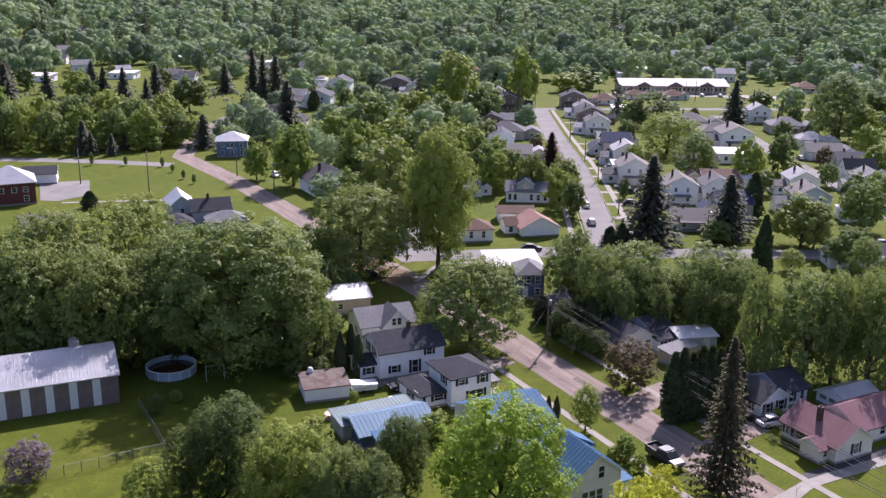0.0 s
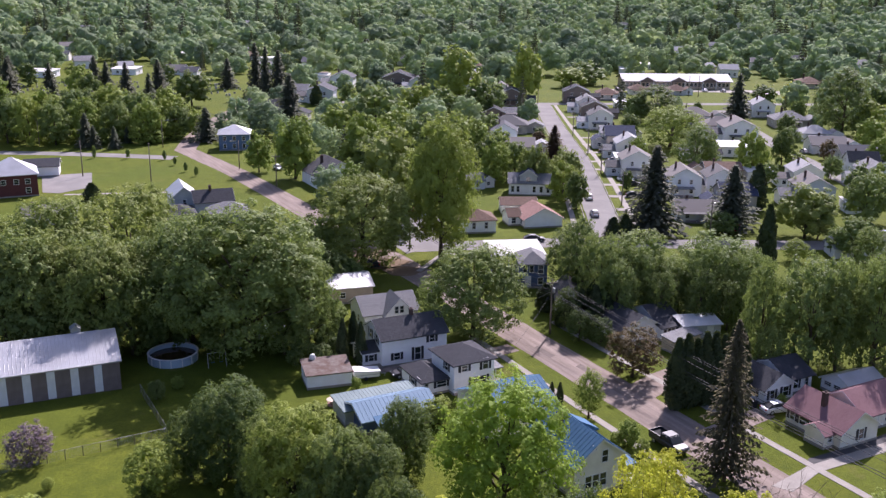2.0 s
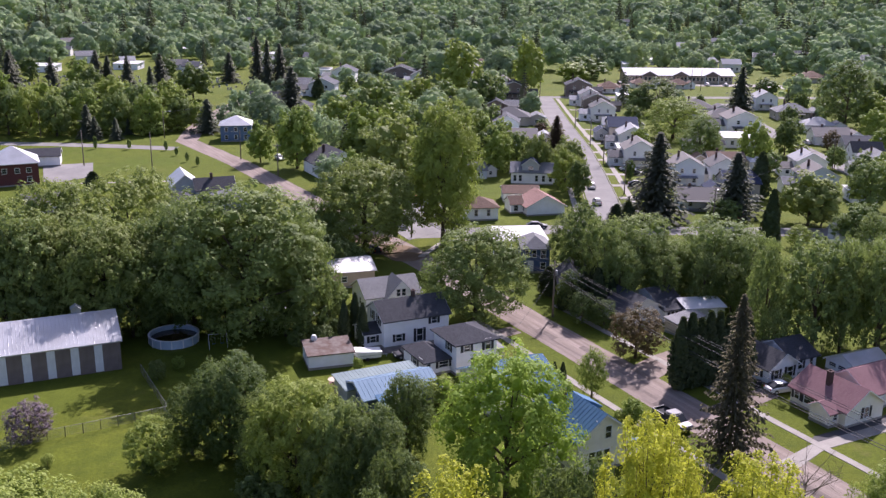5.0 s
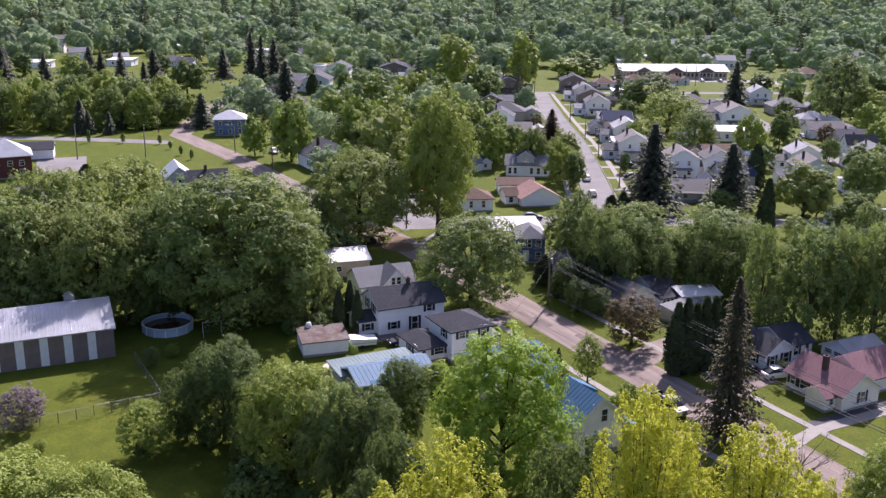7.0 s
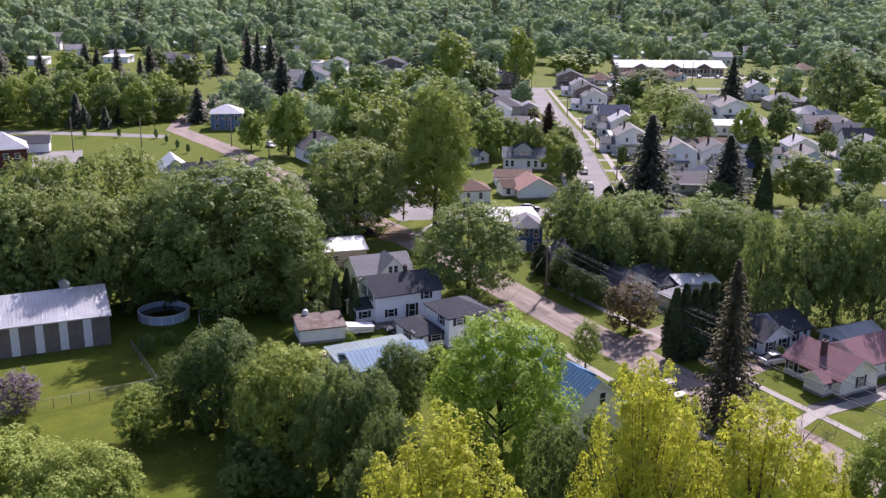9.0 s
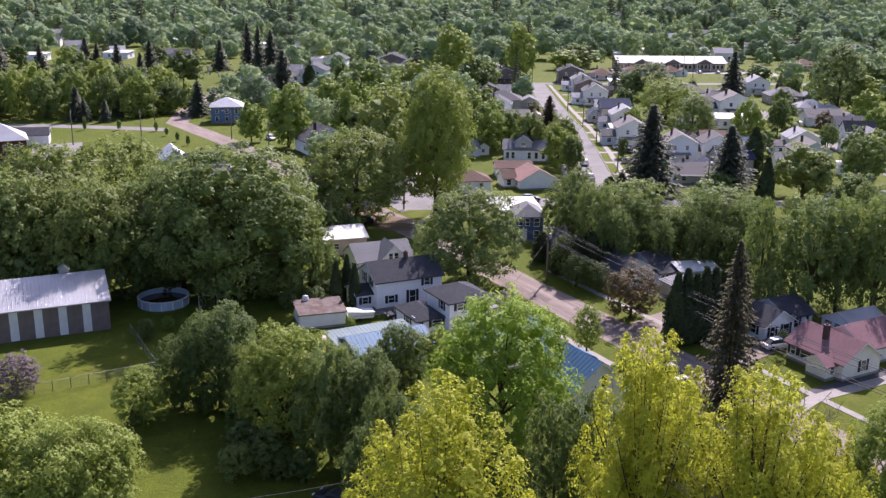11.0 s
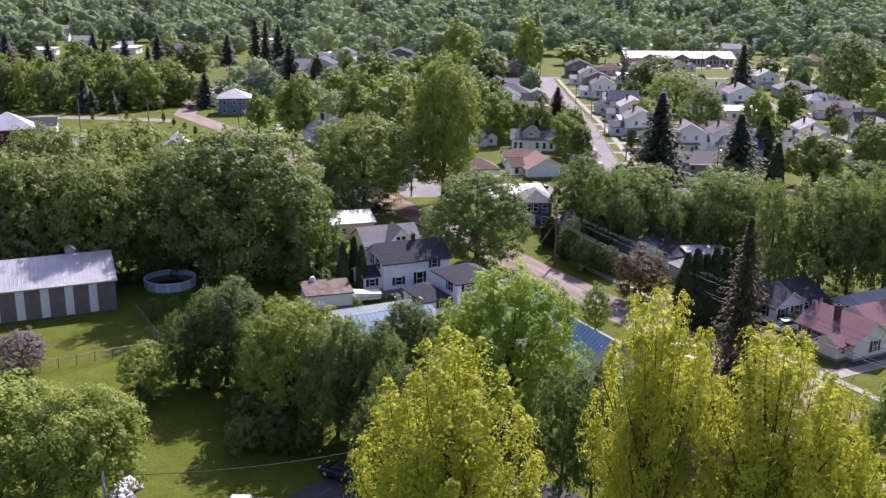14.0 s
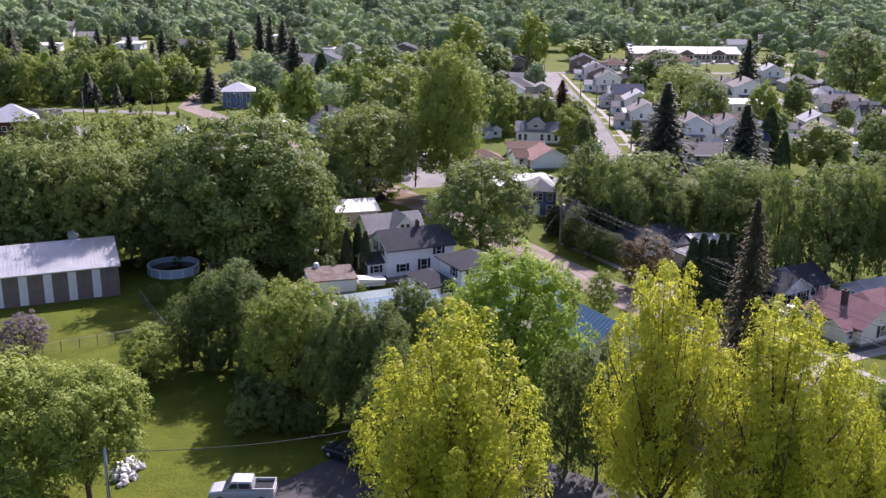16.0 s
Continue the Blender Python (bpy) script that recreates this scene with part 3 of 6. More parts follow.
def near_houses():
    # white two storey house with charcoal roof
    r = thing("house", "white two storey house with charcoal shingle roof and black shutters", "house", at(-14.4, 130.2, 27))
    volume(r, 10.3, 7.2, 4.3, 2.0, "gable", "x", WHITE, CHAR, wins=[
        ("f", 2.3, 1.55, 0.9, 1.0, True), ("f", 7.9, 3.55, 0.8, 0.95, True), ("f", 8.4, 1.6, 1.0, 1.0, False),
        ("f", 5.6, 1.55, 0.9, 1.9, True), ("l", 2.2, 3.9, 0.7, 1.3, True), ("l", 4.8, 3.9, 0.7, 1.3, True), ("r", 3.6, 3.6, 0.8, 1.2, True)])
    volume(r, 2.6, 4.4, 2.3, 0.9, "gable", "x", WHITE, CHAR, off=(-2.6, 1.2), o=0.25, wins=[("f", 1.3, 1.4, 0.8, 0.9, True), ("l", 1.4, 1.4, 0.8, 0.9, True), ("l", 3.1, 1.4, 0.8, 0.9, False)], doors=[])
    chimney(r, 6.0, 3.6, 5.8, 7.2, 0.5)
    # hip roofed house with low annexe
    r = thing("house", "white two storey house with dark hip roof and low annexe", "house", at(-3.6, 121.4, 30.4))
    volume(r, 6.3, 6.7, 4.75, 1.35, "hip", "x", WHITE, CHAR, o=0.45, wins=[
        ("f", 1.6, 3.75, 0.9, 0.8, True), ("f", 4.9, 3.9, 0.8, 1.5, True), ("f", 3.9, 1.6, 2.2, 1.2, True), ("l", 2.2, 3.6, 0.8, 1.1, True), ("r", 2, 3.6, 0.8, 1.2, True), ("r", 5, 1.6, 0.9, 1.2, True)])
    volume(r, 4.0, 6.6, 2.35, 1.0, "hip", "x", WHITE, CHAR, off=(-4.05, 1.5), o=0.35, wins=[("f", 2.9, 1.45, 1.4, 0.8, True), ("f", 0.6, 1.5, 0.5, 0.7, False), ("l", 3.0, 1.5, 1.2, 1.2, True)], doors=[("l", 1.2, 0.9, 2.0)])
    porch(r, 6.3, 1.0, 8.2, 5.8, 2.3, GREYROOF, 1)
    # low blue metal-roofed building
    r = thing("garage_building", "long low building with faded blue ribbed metal roof", "garage", at(-14.4, 108.7, 29))
    f = volume(r, 9.9, 6.0, 2.1, 1.1, "gable", "x", NAVY, SKYTIN, o=0.5, wins=[("f", 6.8, 1.3, 0.9, 0.8, False)], doors=[("f", 4.2, 1.0, 1.75)])
    ribs(r, f, 9.9, 6.0, 2.1, 1.1, "x", 0.6, SKYTIN, 0.5)
    f = volume(r, 10.6, 4.6, 2.1, 0.25, "shed", "x", GREY, PALEBLUE, off=(-1.2, 3.3), o=0.3)
    seam = Mesh().prism([(-0.03, -0.3, 0), (0.03, -0.3, 0), (0.018, -0.3, 0.03), (-0.018, -0.3, 0.03)], (0, 5.2, 0.283)).data("rib", PALEBLUE)
    for i in range(22):
        q = new("rib", seam)
        q.parent = f
        q.location = (-0.2 + i * 0.52, 0, 2.244)
    part("entry_roof", Mesh().prism([(1.3, -2.2, 1.7), (3.0, -2.2, 1.7), (3.0, -2.2, 1.8), (1.3, -2.2, 1.8)], (0, 2.4, 0.55)), BLUETIN, r)
    for x in (1.4, 2.9):
        part("post", Mesh().box(x - 0.05, -2.1, 0, x + 0.05, -2.0, 1.72), TRIM, r)
    # blue roof house by the white van
    r = thing("house", "two storey house with bright blue metal roof between trees", "house", at(1.4, 108.3, 30.4))
    f = volume(r, 9.4, 8.6, 3.5, 1.8, "gable", "x", CREAM, BLUETIN, o=0.45, wins=[("r", 2.4, 2.2, 0.9, 1.2, False), ("r", 5.6, 2.2, 0.9, 1.2, False), ("f", 5, 2.1, 0.9, 1.2, False)])
    ribs(r, f, 9.4, 8.6, 3.5, 1.8, "x", 0.6, BLUETIN, 0.45)
    # cream gable house with blue roof
    r = thing("house", "cream gabled house with blue metal roof and front porch", "house", at(10.5, 94.9, 30.4))
    f = volume(r, 6.8, 9.5, 4.3, 2.5, "gable", "y", CREAM, BLUETIN, o=0.45, wins=[("f", 4.0, 4.6, 0.75, 1.4, False), ("f", 1.9, 1.8, 0.8, 1.5, False), ("f", 2.9, 1.8, 0.8, 1.5, False), ("f", 3.9, 1.8, 0.8, 1.5, False), ("f", 2.6, 5.9, 0.4, 0.5, False), ("r", 2.5, 3.6, 0.9, 1.2, False)])
    ribs(r, f, 6.8, 9.5, 4.3, 2.5, "y", 0.6, BLUETIN, 0.45)
    part("dormer", Mesh().prism([(6.8, 6.4, 4.0), (8.0, 6.4, 4.0), (8.0, 6.4, 4.15), (5.2, 6.4, 5.7), (5.2, 6.4, 5.4)], (0, 2.8, 0)), BLUETIN, r)
    chimney(r, 2.2, 6.2, 5.4, 7.4, 0.55)
    porch(r, 6.8, 0.3, 8.6, 4.0, 2.4, BLUETIN, 1)
    # grey metal garage behind
    r = thing("garage_building", "tan garage with pale metal roof behind the houses", "garage", at(-26.2, 157.2, 20))
    f = volume(r, 7.4, 9.0, 2.9, 1.1, "gable", "x", TAN, TIN, wins=[("f", 2, 1.6, 0.9, 0.9, False)])
    ribs(r, f, 7.4, 9.0, 2.9, 1.1, "x", 0.7, TIN)
    # grey roofed house with cross gable
    r = thing("house", "white house with weathered grey roof and front gable", "house", at(-18.8, 144.4, 25))
    volume(r, 9.2, 7.5, 2.9, 2.0, "gable", "x", WHITE, GREYROOF, wins=[("l", 3, 1.6, 0.8, 1.1, False)])
    volume(r, 4.8, 4.2, 2.9, 2.6, "gable", "y", WHITE, GREYROOF, off=(3.2, -1.0), footing=False, wins=[("f", 1.9, 3.6, 0.6, 1.1, False), ("f", 2.8, 3.6, 0.6, 1.1, False), ("f", 2.4, 1.6, 1.0, 1.1, False)])
    # blue-walled house with white canopy
    r = thing("house", "narrow two storey dark blue house with white trim", "house", at(6.8, 169.2, 5))
    volume(r, 5.0, 7.5, 4.9, 1.6, "hip", "x", NAVY, GREYROOF, wins=[("f", 0.9, 3.7, 0.7, 1.3, False), ("f", 2.1, 3.7, 0.7, 1.3, False), ("f", 3.8, 3.6, 0.9, 1.4, False), ("f", 3.8, 1.4, 0.9, 1.2, False)], doors=[("f", 1.5, 0.9, 2.0)])
    r = thing("carport", "white flat canopy roof on thin posts", "carport", at(1.4, 178.6, 9))
    part("roof", roof_mesh(10.8, 9.0, 3.3, 0.5, "shed", "x", 0.2), WHITEROOF, r)
    for x in (0.2, 3.6, 7.2, 10.6):
        for y in (0.2, 8.8):
            part("post", Mesh().box(x - 0.08, y - 0.08, 0, x + 0.08, y + 0.08, 3.3 + y * 0.055), TRIM, r)
    # small gable behind the pole
    r = thing("house", "small shaded house with white gable front", "house", at(12.4, 153.6, 0))
    volume(r, 4.2, 7.5, 3.4, 2.2, "gable", "y", WHITE, CHAR, wins=[("f", 1.4, 3.3, 0.6, 1.0, False), ("f", 2.7, 3.3, 0.6, 1.0, False), ("f", 2.1, 1.3, 1.2, 1.1, False)])
    # bungalow
    r = thing("house", "white bungalow with dark roof and glazed front porch", "house", at(22.0, 142.0, 30))
    volume(r, 7.4, 8.5, 2.3, 2.0, "gable", "y", WHITE, CHAR, o=0.45, wins=[("f", 1.6, 1.5, 0.9, 1.0, False), ("f", 5.6, 1.5, 0.9, 1.0, False)])
    volume(r, 4.4, 7.0, 2.4, 1.6, "gable", "x", WHITE, CHAR, off=(7.4, 1.0), o=0.35)
    volume(r, 4.0, 2.4, 2.1, 0.5, "shed", "x", WHITE, CHAR, off=(6.6, -1.4), o=0.25, wins=wins_row("f", (0.7, 1.5, 2.3, 3.1), 1.35, 0.6, 1.1))
    r = thing("shed", "flat white-roofed outbuilding beside cedars", "shed", at(31.9, 144.6, 14))
    volume(r, 6.4, 3.4, 2.4, 0.5, "shed", "x", GREY, WHITEROOF, o=0.3, wins=[("f", 2, 1.4, 0.8, 0.8, False)], doors=[("f", 4.6, 0.9, 1.9)])
    r = thing("shed", "low lean-to with grey shingle roof", "shed", at(29.4, 138.9, 40))
    volume(r, 6.4, 2.4, 1.9, 0.35, "shed", "x", TAN, GREYROOF, o=0.25)
    # white cottage
    r = thing("house", "white cottage with charcoal roof and black shutters", "house", at(38.2, 121.0, 30.4))
    volume(r, 5.4, 8.6, 2.45, 1.75, "gable", "y", WHITE, CHAR, o=0.4, wins=[("f", 1.4, 1.45, 0.8, 1.2, True), ("f", 3.9, 1.45, 1.0, 1.4, True), ("l", 2, 1.5, 0.9, 1.1, True)])
    volume(r, 4.6, 7.0, 2.45, 1.6, "gable", "x", WHITE, CHAR, off=(5.4, 1.0), o=0.4, wins=[("f", 1.4, 1.5, 1.0, 1.2, True), ("f", 3.6, 1.5, 0.6, 1.2, False)])
    # red-roofed house
    r = thing("house", "cream ranch house with faded red shingle roof", "house", at(44.1, 108.8, 30.4))
    volume(r, 6.6, 8.6, 2.35, 2.1, "gable", "y", CREAM, PINK, o=0.4, wins=[("f", 3.6, 1.5, 0.8, 1.3, True), ("l", 5.6, 1.5, 1.6, 1.2, True), ("l", 2.6, 1.5, 1.4, 1.1, False), ("l", 7.6, 1.5, 0.7, 1.1, True)])
    volume(r, 11.0, 7.0, 2.35, 2.0, "gable", "x", CREAM, PINK, off=(6.6, 2.0), o=0.4, wins=[("f", 1.0, 1.5, 0.9, 1.2, False), ("f", 4.4, 1.5, 0.9, 1.2, False)], doors=[("f", 2.2, 0.9, 2.0)])
    volume(r, 2.0, 3.0, 2.0, 0.9, "gable", "x", CREAM, PINK, off=(-1.7, 1.0), o=0.35, wins=[("f", 1.0, 1.3, 0.6, 0.8, False)])
    chimney(r, 2.0, 4.6, 3.2, 5.4, 0.6)
    # pale garage
    r = thing("garage_building", "pale blue-grey garage with plain gable roof", "garage", at(50.6, 122.6, 29))
    volume(r, 6.4, 5.6, 1.75, 1.35, "gable", "x", WHITE, TIN, o=0.3, wins=wins_row("l", (1.2, 2.8, 4.4), 1.25, 1.1, 0.5))
    # shed with patched roof
    r = thing("shed", "white block shed with rusty patched flat roof", "shed", at(-23.9, 121.8, 20))
    volume(r, 6.3, 5.0, 2.05, 0.4, "shed", "x", WHITE, RUST, o=0.22, wins=[("l", 2.2, 1.2, 0.8, 0.6, False)])
    for x, y, w, d, a in ((0.6, 0.8, 1.8, 1.0, 8), (2.9, 2.4, 1.6, 0.9, -12), (4.2, 0.9, 1.4, 1.3, 4), (1.4, 2.9, 1.1, 0.8, 20), (0.3, 3.6, 1.5, 0.9, -4), (3.6, 3.7, 2.0, 0.8, 3)):
        part("roof_sheet", Mesh().box(0, 0, 2.16, w, d, 2.2), TIN if x > 2 and x < 4 else RUST, r).matrix_basis = pose(x, y, 0.03, 1.3, 0, a)
    part("vent_hood", Mesh().lathe([(0.42, 2.0), (0.45, 2.9), (0.3, 3.25), (0.0, 3.35)], 10, 1.6, 4.9).box(1.1, 4.5, 0, 2.1, 5.3, 2.0), TRIM, r)


def barn():
    r = thing("barn", "long brown barn with white stripes and pale ribbed metal roof", "barn", at(-71.2, 109.7, 26.6))
    L, W, h, rise = 24.2, 13.0, 4.2, 2.3
    part("wall", wall_mesh(L, W, h, rise, "gable", "x"), BROWN, r)
    rf = part("roof", roof_mesh(L, W, h, rise, "gable", "x", 0.3), TIN, r)
    ribs(r, rf, L, W, h, rise, "x", 0.5, TIN, 0.3)
    pan = Mesh().box(0, -0.05, 0.1, 1.05, 0, 4.0).data("panel", TRIM)
    for i in range(8):
        p = new("panel", pan)
        p.parent = r
        p.matrix_basis = pose(L - 3.4 - i * 3.0, 0, 0)
    board = Mesh().box(0, -0.025, 0.1, 1.85, 0, 4.0).data("panel", BROWN)
    for i in range(8):
        p = new("panel", board)
        p.parent = r
        p.matrix_basis = pose(L - 2.3 - i * 3.0 if i else L - 2.3, 0, 0)
    part("vent_hood", Mesh().box(18.6, 6.9, 6.2, 19.9, 8.1, 7.1).prism([(18.5, 6.8, 7.1), (20.0, 6.8, 7.1), (19.25, 6.8, 7.6)], (0, 1.4, 0)), STEEL, r)


near_houses()
barn()


# ---- house types of the blocks further off ----
def kind_house(name, L, W, h, rise, roof_kind, axis, wall, roof, two, label):
    r = thing("house", label, "house", None, "houses of the town")
    wins = [("f", L * 0.25, 1.5, 0.9, 1.1, False), ("f", L * 0.7, 1.5, 0.8, 1.1, False), ("l", W * 0.35, 1.5, 0.8, 1.1, False), ("r", W * 0.5, 1.5, 0.8, 1.1, False)]
    if two:
        wins += [("f", L * 0.32, 3.9, 0.7, 1.1, False), ("f", L * 0.68, 3.9, 0.7, 1.1, False), ("l", W * 0.6, 3.9, 0.7, 1.1, False)]
    volume(r, L, W, h, rise, roof_kind, axis, wall, roof, o=0.4, wins=wins, footing=False)
    if roof_kind != "shed":
        side_l = len(name) % 2
        volume(r, L * 0.45, W * 0.6, 2.5, 1.3, "gable", "x" if axis == "y" else "y", wall, roof, off=(-L * 0.45 + 0.1 if side_l else L - 0.1, W * 0.25), o=0.35, footing=False, wins=[("f", L * 0.22, 1.4, 1.0, 1.0, False)])
        porch(r, L * 0.15, -1.8, L * 0.75, 0.0, 2.3, roof, 1, 3, False)
        chimney(r, L * 0.3, W * 0.6, h + rise * 0.3, h + rise + 0.7, 0.5)
    return r


TYPES = {
    "white_two": (kind_house("white_two", 8.5, 9, 5.0, 2.3, "gable", "y", WHITE_MIX, GREY_MIX, True, "white two storey house with grey gable roof"), 8.5),
    "navy_roof": (kind_house("navy_roof", 9, 10, 4.8, 2.4, "gable", "x", GREY_SIDING_MIX, NAVYROOF, True, "grey house with dark navy gable roof"), 9),
    "flat_white": (kind_house("flat_white", 10, 8, 2.9, 0.5, "shed", "x", WHITE_MIX, WHITEROOF, False, "low building with bright white flat roof"), 10),
    "brown_roof": (kind_house("brown_roof", 9, 9, 3.0, 2.2, "hip", "x", WHITE_MIX, BROWNROOF, False, "small white house with brown hip roof"), 9),
    "dark_house": (kind_house("dark_house", 11, 9, 5.0, 2.4, "gable", "y", BROWN, CHAR, True, "dark brown two storey house with charcoal roof"), 11),
    "grey_low": (kind_house("grey_low", 10, 8, 2.7, 2.0, "gable", "x", WHITE_MIX, GREY_MIX, False, "single storey white house with grey shingle roof"), 10),
    "grey_hip": (kind_house("grey_hip", 11, 9, 3.2, 2.4, "hip", "x", GREY_SIDING_MIX, GREY_MIX, False, "grey house with weathered hip roof"), 11),
    "grey_gable": (kind_house("grey_gable", 10, 9, 3.2, 3.0, "gable", "y", WHITE_MIX, CHAR, False, "white gabled house with charcoal roof and porch"), 10),
    "pink_roof": (kind_house("pink_roof", 10, 8, 2.9, 1.6, "gable", "x", TAN, BROWNROOF, False, "tan house with faded brown-pink roof"), 10),
    "dark_white": (kind_house("dark_white", 12, 8, 4.0, 3.0, "gable", "x", WHITE_MIX, CHAR, True, "white house with steep charcoal roof"), 12),
}
for key, (L, W, h, rise, rk, wall, roof, lab) in {
    "far_white": (9, 8, 4.2, 2.2, "gable", WHITE_MIX, GREY_MIX, "small far white house with grey roof"),
    "far_grey": (11, 8, 2.9, 2.2, "gable", GREY_SIDING_MIX, GREY_MIX, "low far grey house among trees"),
    "far_brown": (10, 9, 3.0, 2.2, "hip", WHITE_MIX, BROWNROOF, "far pale house with brown hip roof"),
    "far_flat": (16, 10, 3.4, 0.5, "shed", WHITE_MIX, WHITEROOF, "far low building with bright flat roof"),
}.items():
    ob = thing("house", lab, "house", None, "houses of the town")
    volume(ob, L, W, h, rise, rk, "x", wall, roof, o=0.4, footing=False, wins=wins_row("f", (L * 0.2, L * 0.5, L * 0.8), 1.6, 1.0, 1.3))
    TYPES[key] = (ob, L)
USED = set()
PLACED = [(-81, 304, 9), (-118, 233, 11), (-123, 257, 8), (-62, 210, 14), (13, 214, 9), (8, 226, 8), (-1, 208, 8), (12, 247, 9), (97, 505, 32)]


def place(kind, x, y, ang, L):
    """A house of that kind whose front's middle stands at x, y; L is its length."""
    base, l0 = TYPES[kind]
    s = L / l0
    s = min(max(s, 0.75), 1.35)
    m = pose(x, y, rise_at(x, y), 0, 0, ang) @ Matrix.Translation((-l0 * s / 2, 0, 0))
    if kind in USED:
        ob = copy_thing(base, m)
    else:
        USED.add(kind)
        ob = base
        ob.matrix_basis = m
    ob.scale = (s, s, max(0.85, min(1.1, s)))
    PLACED.append((x, y, 9.0))
    return ob

place("white_two", 42.6, 360.7, 0, 8.9)
place("navy_roof", 44.2, 316.8, 0, 9.3)
place("white_two", 43.3, 272.4, 0, 8.9)
place("flat_white", 60.2, 417.0, 0, 10.2)
place("brown_roof", 55.5, 449.9, 0, 9.4)
place("dark_house", 40.0, 436.2, 0, 11.5)
place("brown_roof", 73.1, 472.0, 0, 8.5)
place("brown_roof", 91.6, 473.0, 0, 8.5)
place("white_two", 52.2, 249.2, 0, 8.6)
place("grey_low", 50.1, 222.3, 0, 9.6)
place("pink_roof", 67.6, 271.7, 0, 10.0)
place("flat_white", 77.8, 271.1, 0, 6.4)
place("flat_white", 80.6, 308.7, 0, 10.9)
place("grey_hip", 85.8, 355.3, 0, 11.6)
place("white_two", 88.1, 335.4, 0, 11.8)
place("grey_hip", 81.3, 378.8, 0, 13.3)
place("white_two", 113.4, 400.4, 0, 8.8)
place("grey_hip", 116.3, 371.7, 0, 13.0)
place("grey_hip", 116.3, 341.8, 0, 10.4)
place("grey_low", 112.3, 316.8, 0, 11.5)
place("grey_low", 116.5, 303.0, 0, 10.3)
place("white_two", 83.0, 239.0, 0, 8.8)
place("flat_white", 92.4, 233.5, 0, 7.3)
place("white_two", 88.0, 262.0, 0, 8.0)
place("grey_low", 75.7, 193.5, 0, 7.0)
place("grey_low", 84.0, 196.6, 0, 4.7)
place("grey_hip", 7.9, 346.7, 0, 13.5)
place("grey_low", 8.9, 303.3, 0, 12.6)
place("dark_house", 10.6, 425.1, 0, 11.2)
place("grey_low", -6.1, 290.7, 0, 12.1)
place("white_two", -73.5, 421.8, 0, 17.9)
place("white_two", -72.5, 478.6, 0, 16.9)
place("dark_house", -44.7, 482.4, 0, 25.4)
place("dark_white", -84.6, 368.2, 0, 16.4)
place("white_two", -120.3, 646.3, 0, 13.6)
place("flat_white", -200.0, 526.4, 0, 18.7)
place("flat_white", -238.3, 506.3, 0, 18.0)
place("grey_low", -165.6, 660.5, 0, 38.6)
place("grey_low", -405.6, 993.1, 0, 23.2)
place("grey_low", -174.5, 530.3, 0, 12.5)
place("flat_white", 213.4, 544.1, 0, 18.7)
place("flat_white", 84.0, 569.2, 0, 14.5)
place("grey_hip", 95.2, 661.6, 0, 22.8)
place("white_two", 227.5, 643.3, 0, 9.5)
place("white_two", 242.5, 972.8, 0, 15.5)
place("grey_hip", 101.1, 886.4, 0, 25.4)
place("white_two", 62.8, 1111.6, 0, 15.2)
place("brown_roof", 167.9, 511.6, 0, 11.8)
place("white_two", -34.0, 472.2, 0, 8.3)
place("white_two", -10.3, 464.3, 0, 7.1)
place("white_two", 6.5, 460.0, 0, 6.4)
place("white_two", 45.2, 300.5, 0, 8.6)
place("flat_white", 43.4, 290.0, 0, 8.0)
place("grey_low", 45.0, 336.0, 0, 10.0)
place("dark_house", 43.0, 388.0, 0, 10.5)
place("white_two", 41.8, 404.0, 0, 8.4)
place("white_two", 62.5, 252.0, 0, 8.0)
place("navy_roof", 62.0, 232.0, 0, 8.4)
place("grey_gable", 66.0, 300.0, 0, 8.5)
place("white_two", 6.0, 322.0, 0, 8.5)
place("dark_house", 2.6, 371.0, 0, 9.0)
place("grey_low", 11.0, 384.0, 0, 9.0)
place("dark_white", 112.0, 286.0, 0, 9.0)
place("white_two", 108.0, 265.0, 0, 8.0)
place("grey_gable", -38.7, 252.2, 30, 14.8)
place("grey_low", -99.5, 206.0, 30, 8.0)
place("grey_low", -3.6, 252.1, 20, 6.5)

for i in range(420):
    y = rnd.uniform(440, 1050)
    x = rnd.uniform(-0.46, 0.46) * y
    if all((x - a) ** 2 + (y - b) ** 2 > 560 for a, b, c in PLACED) and not (-260 < x < -110 and y < 505) and not (10 < x < 170 and y < 545) and len(PLACED) < 205:
        place(rnd.choice(["far_white", "far_white", "far_grey", "far_grey", "far_brown", "far_flat"]), x, y, rnd.choice((0, 0, 8, -10, 30, 90)), rnd.uniform(8, 13))


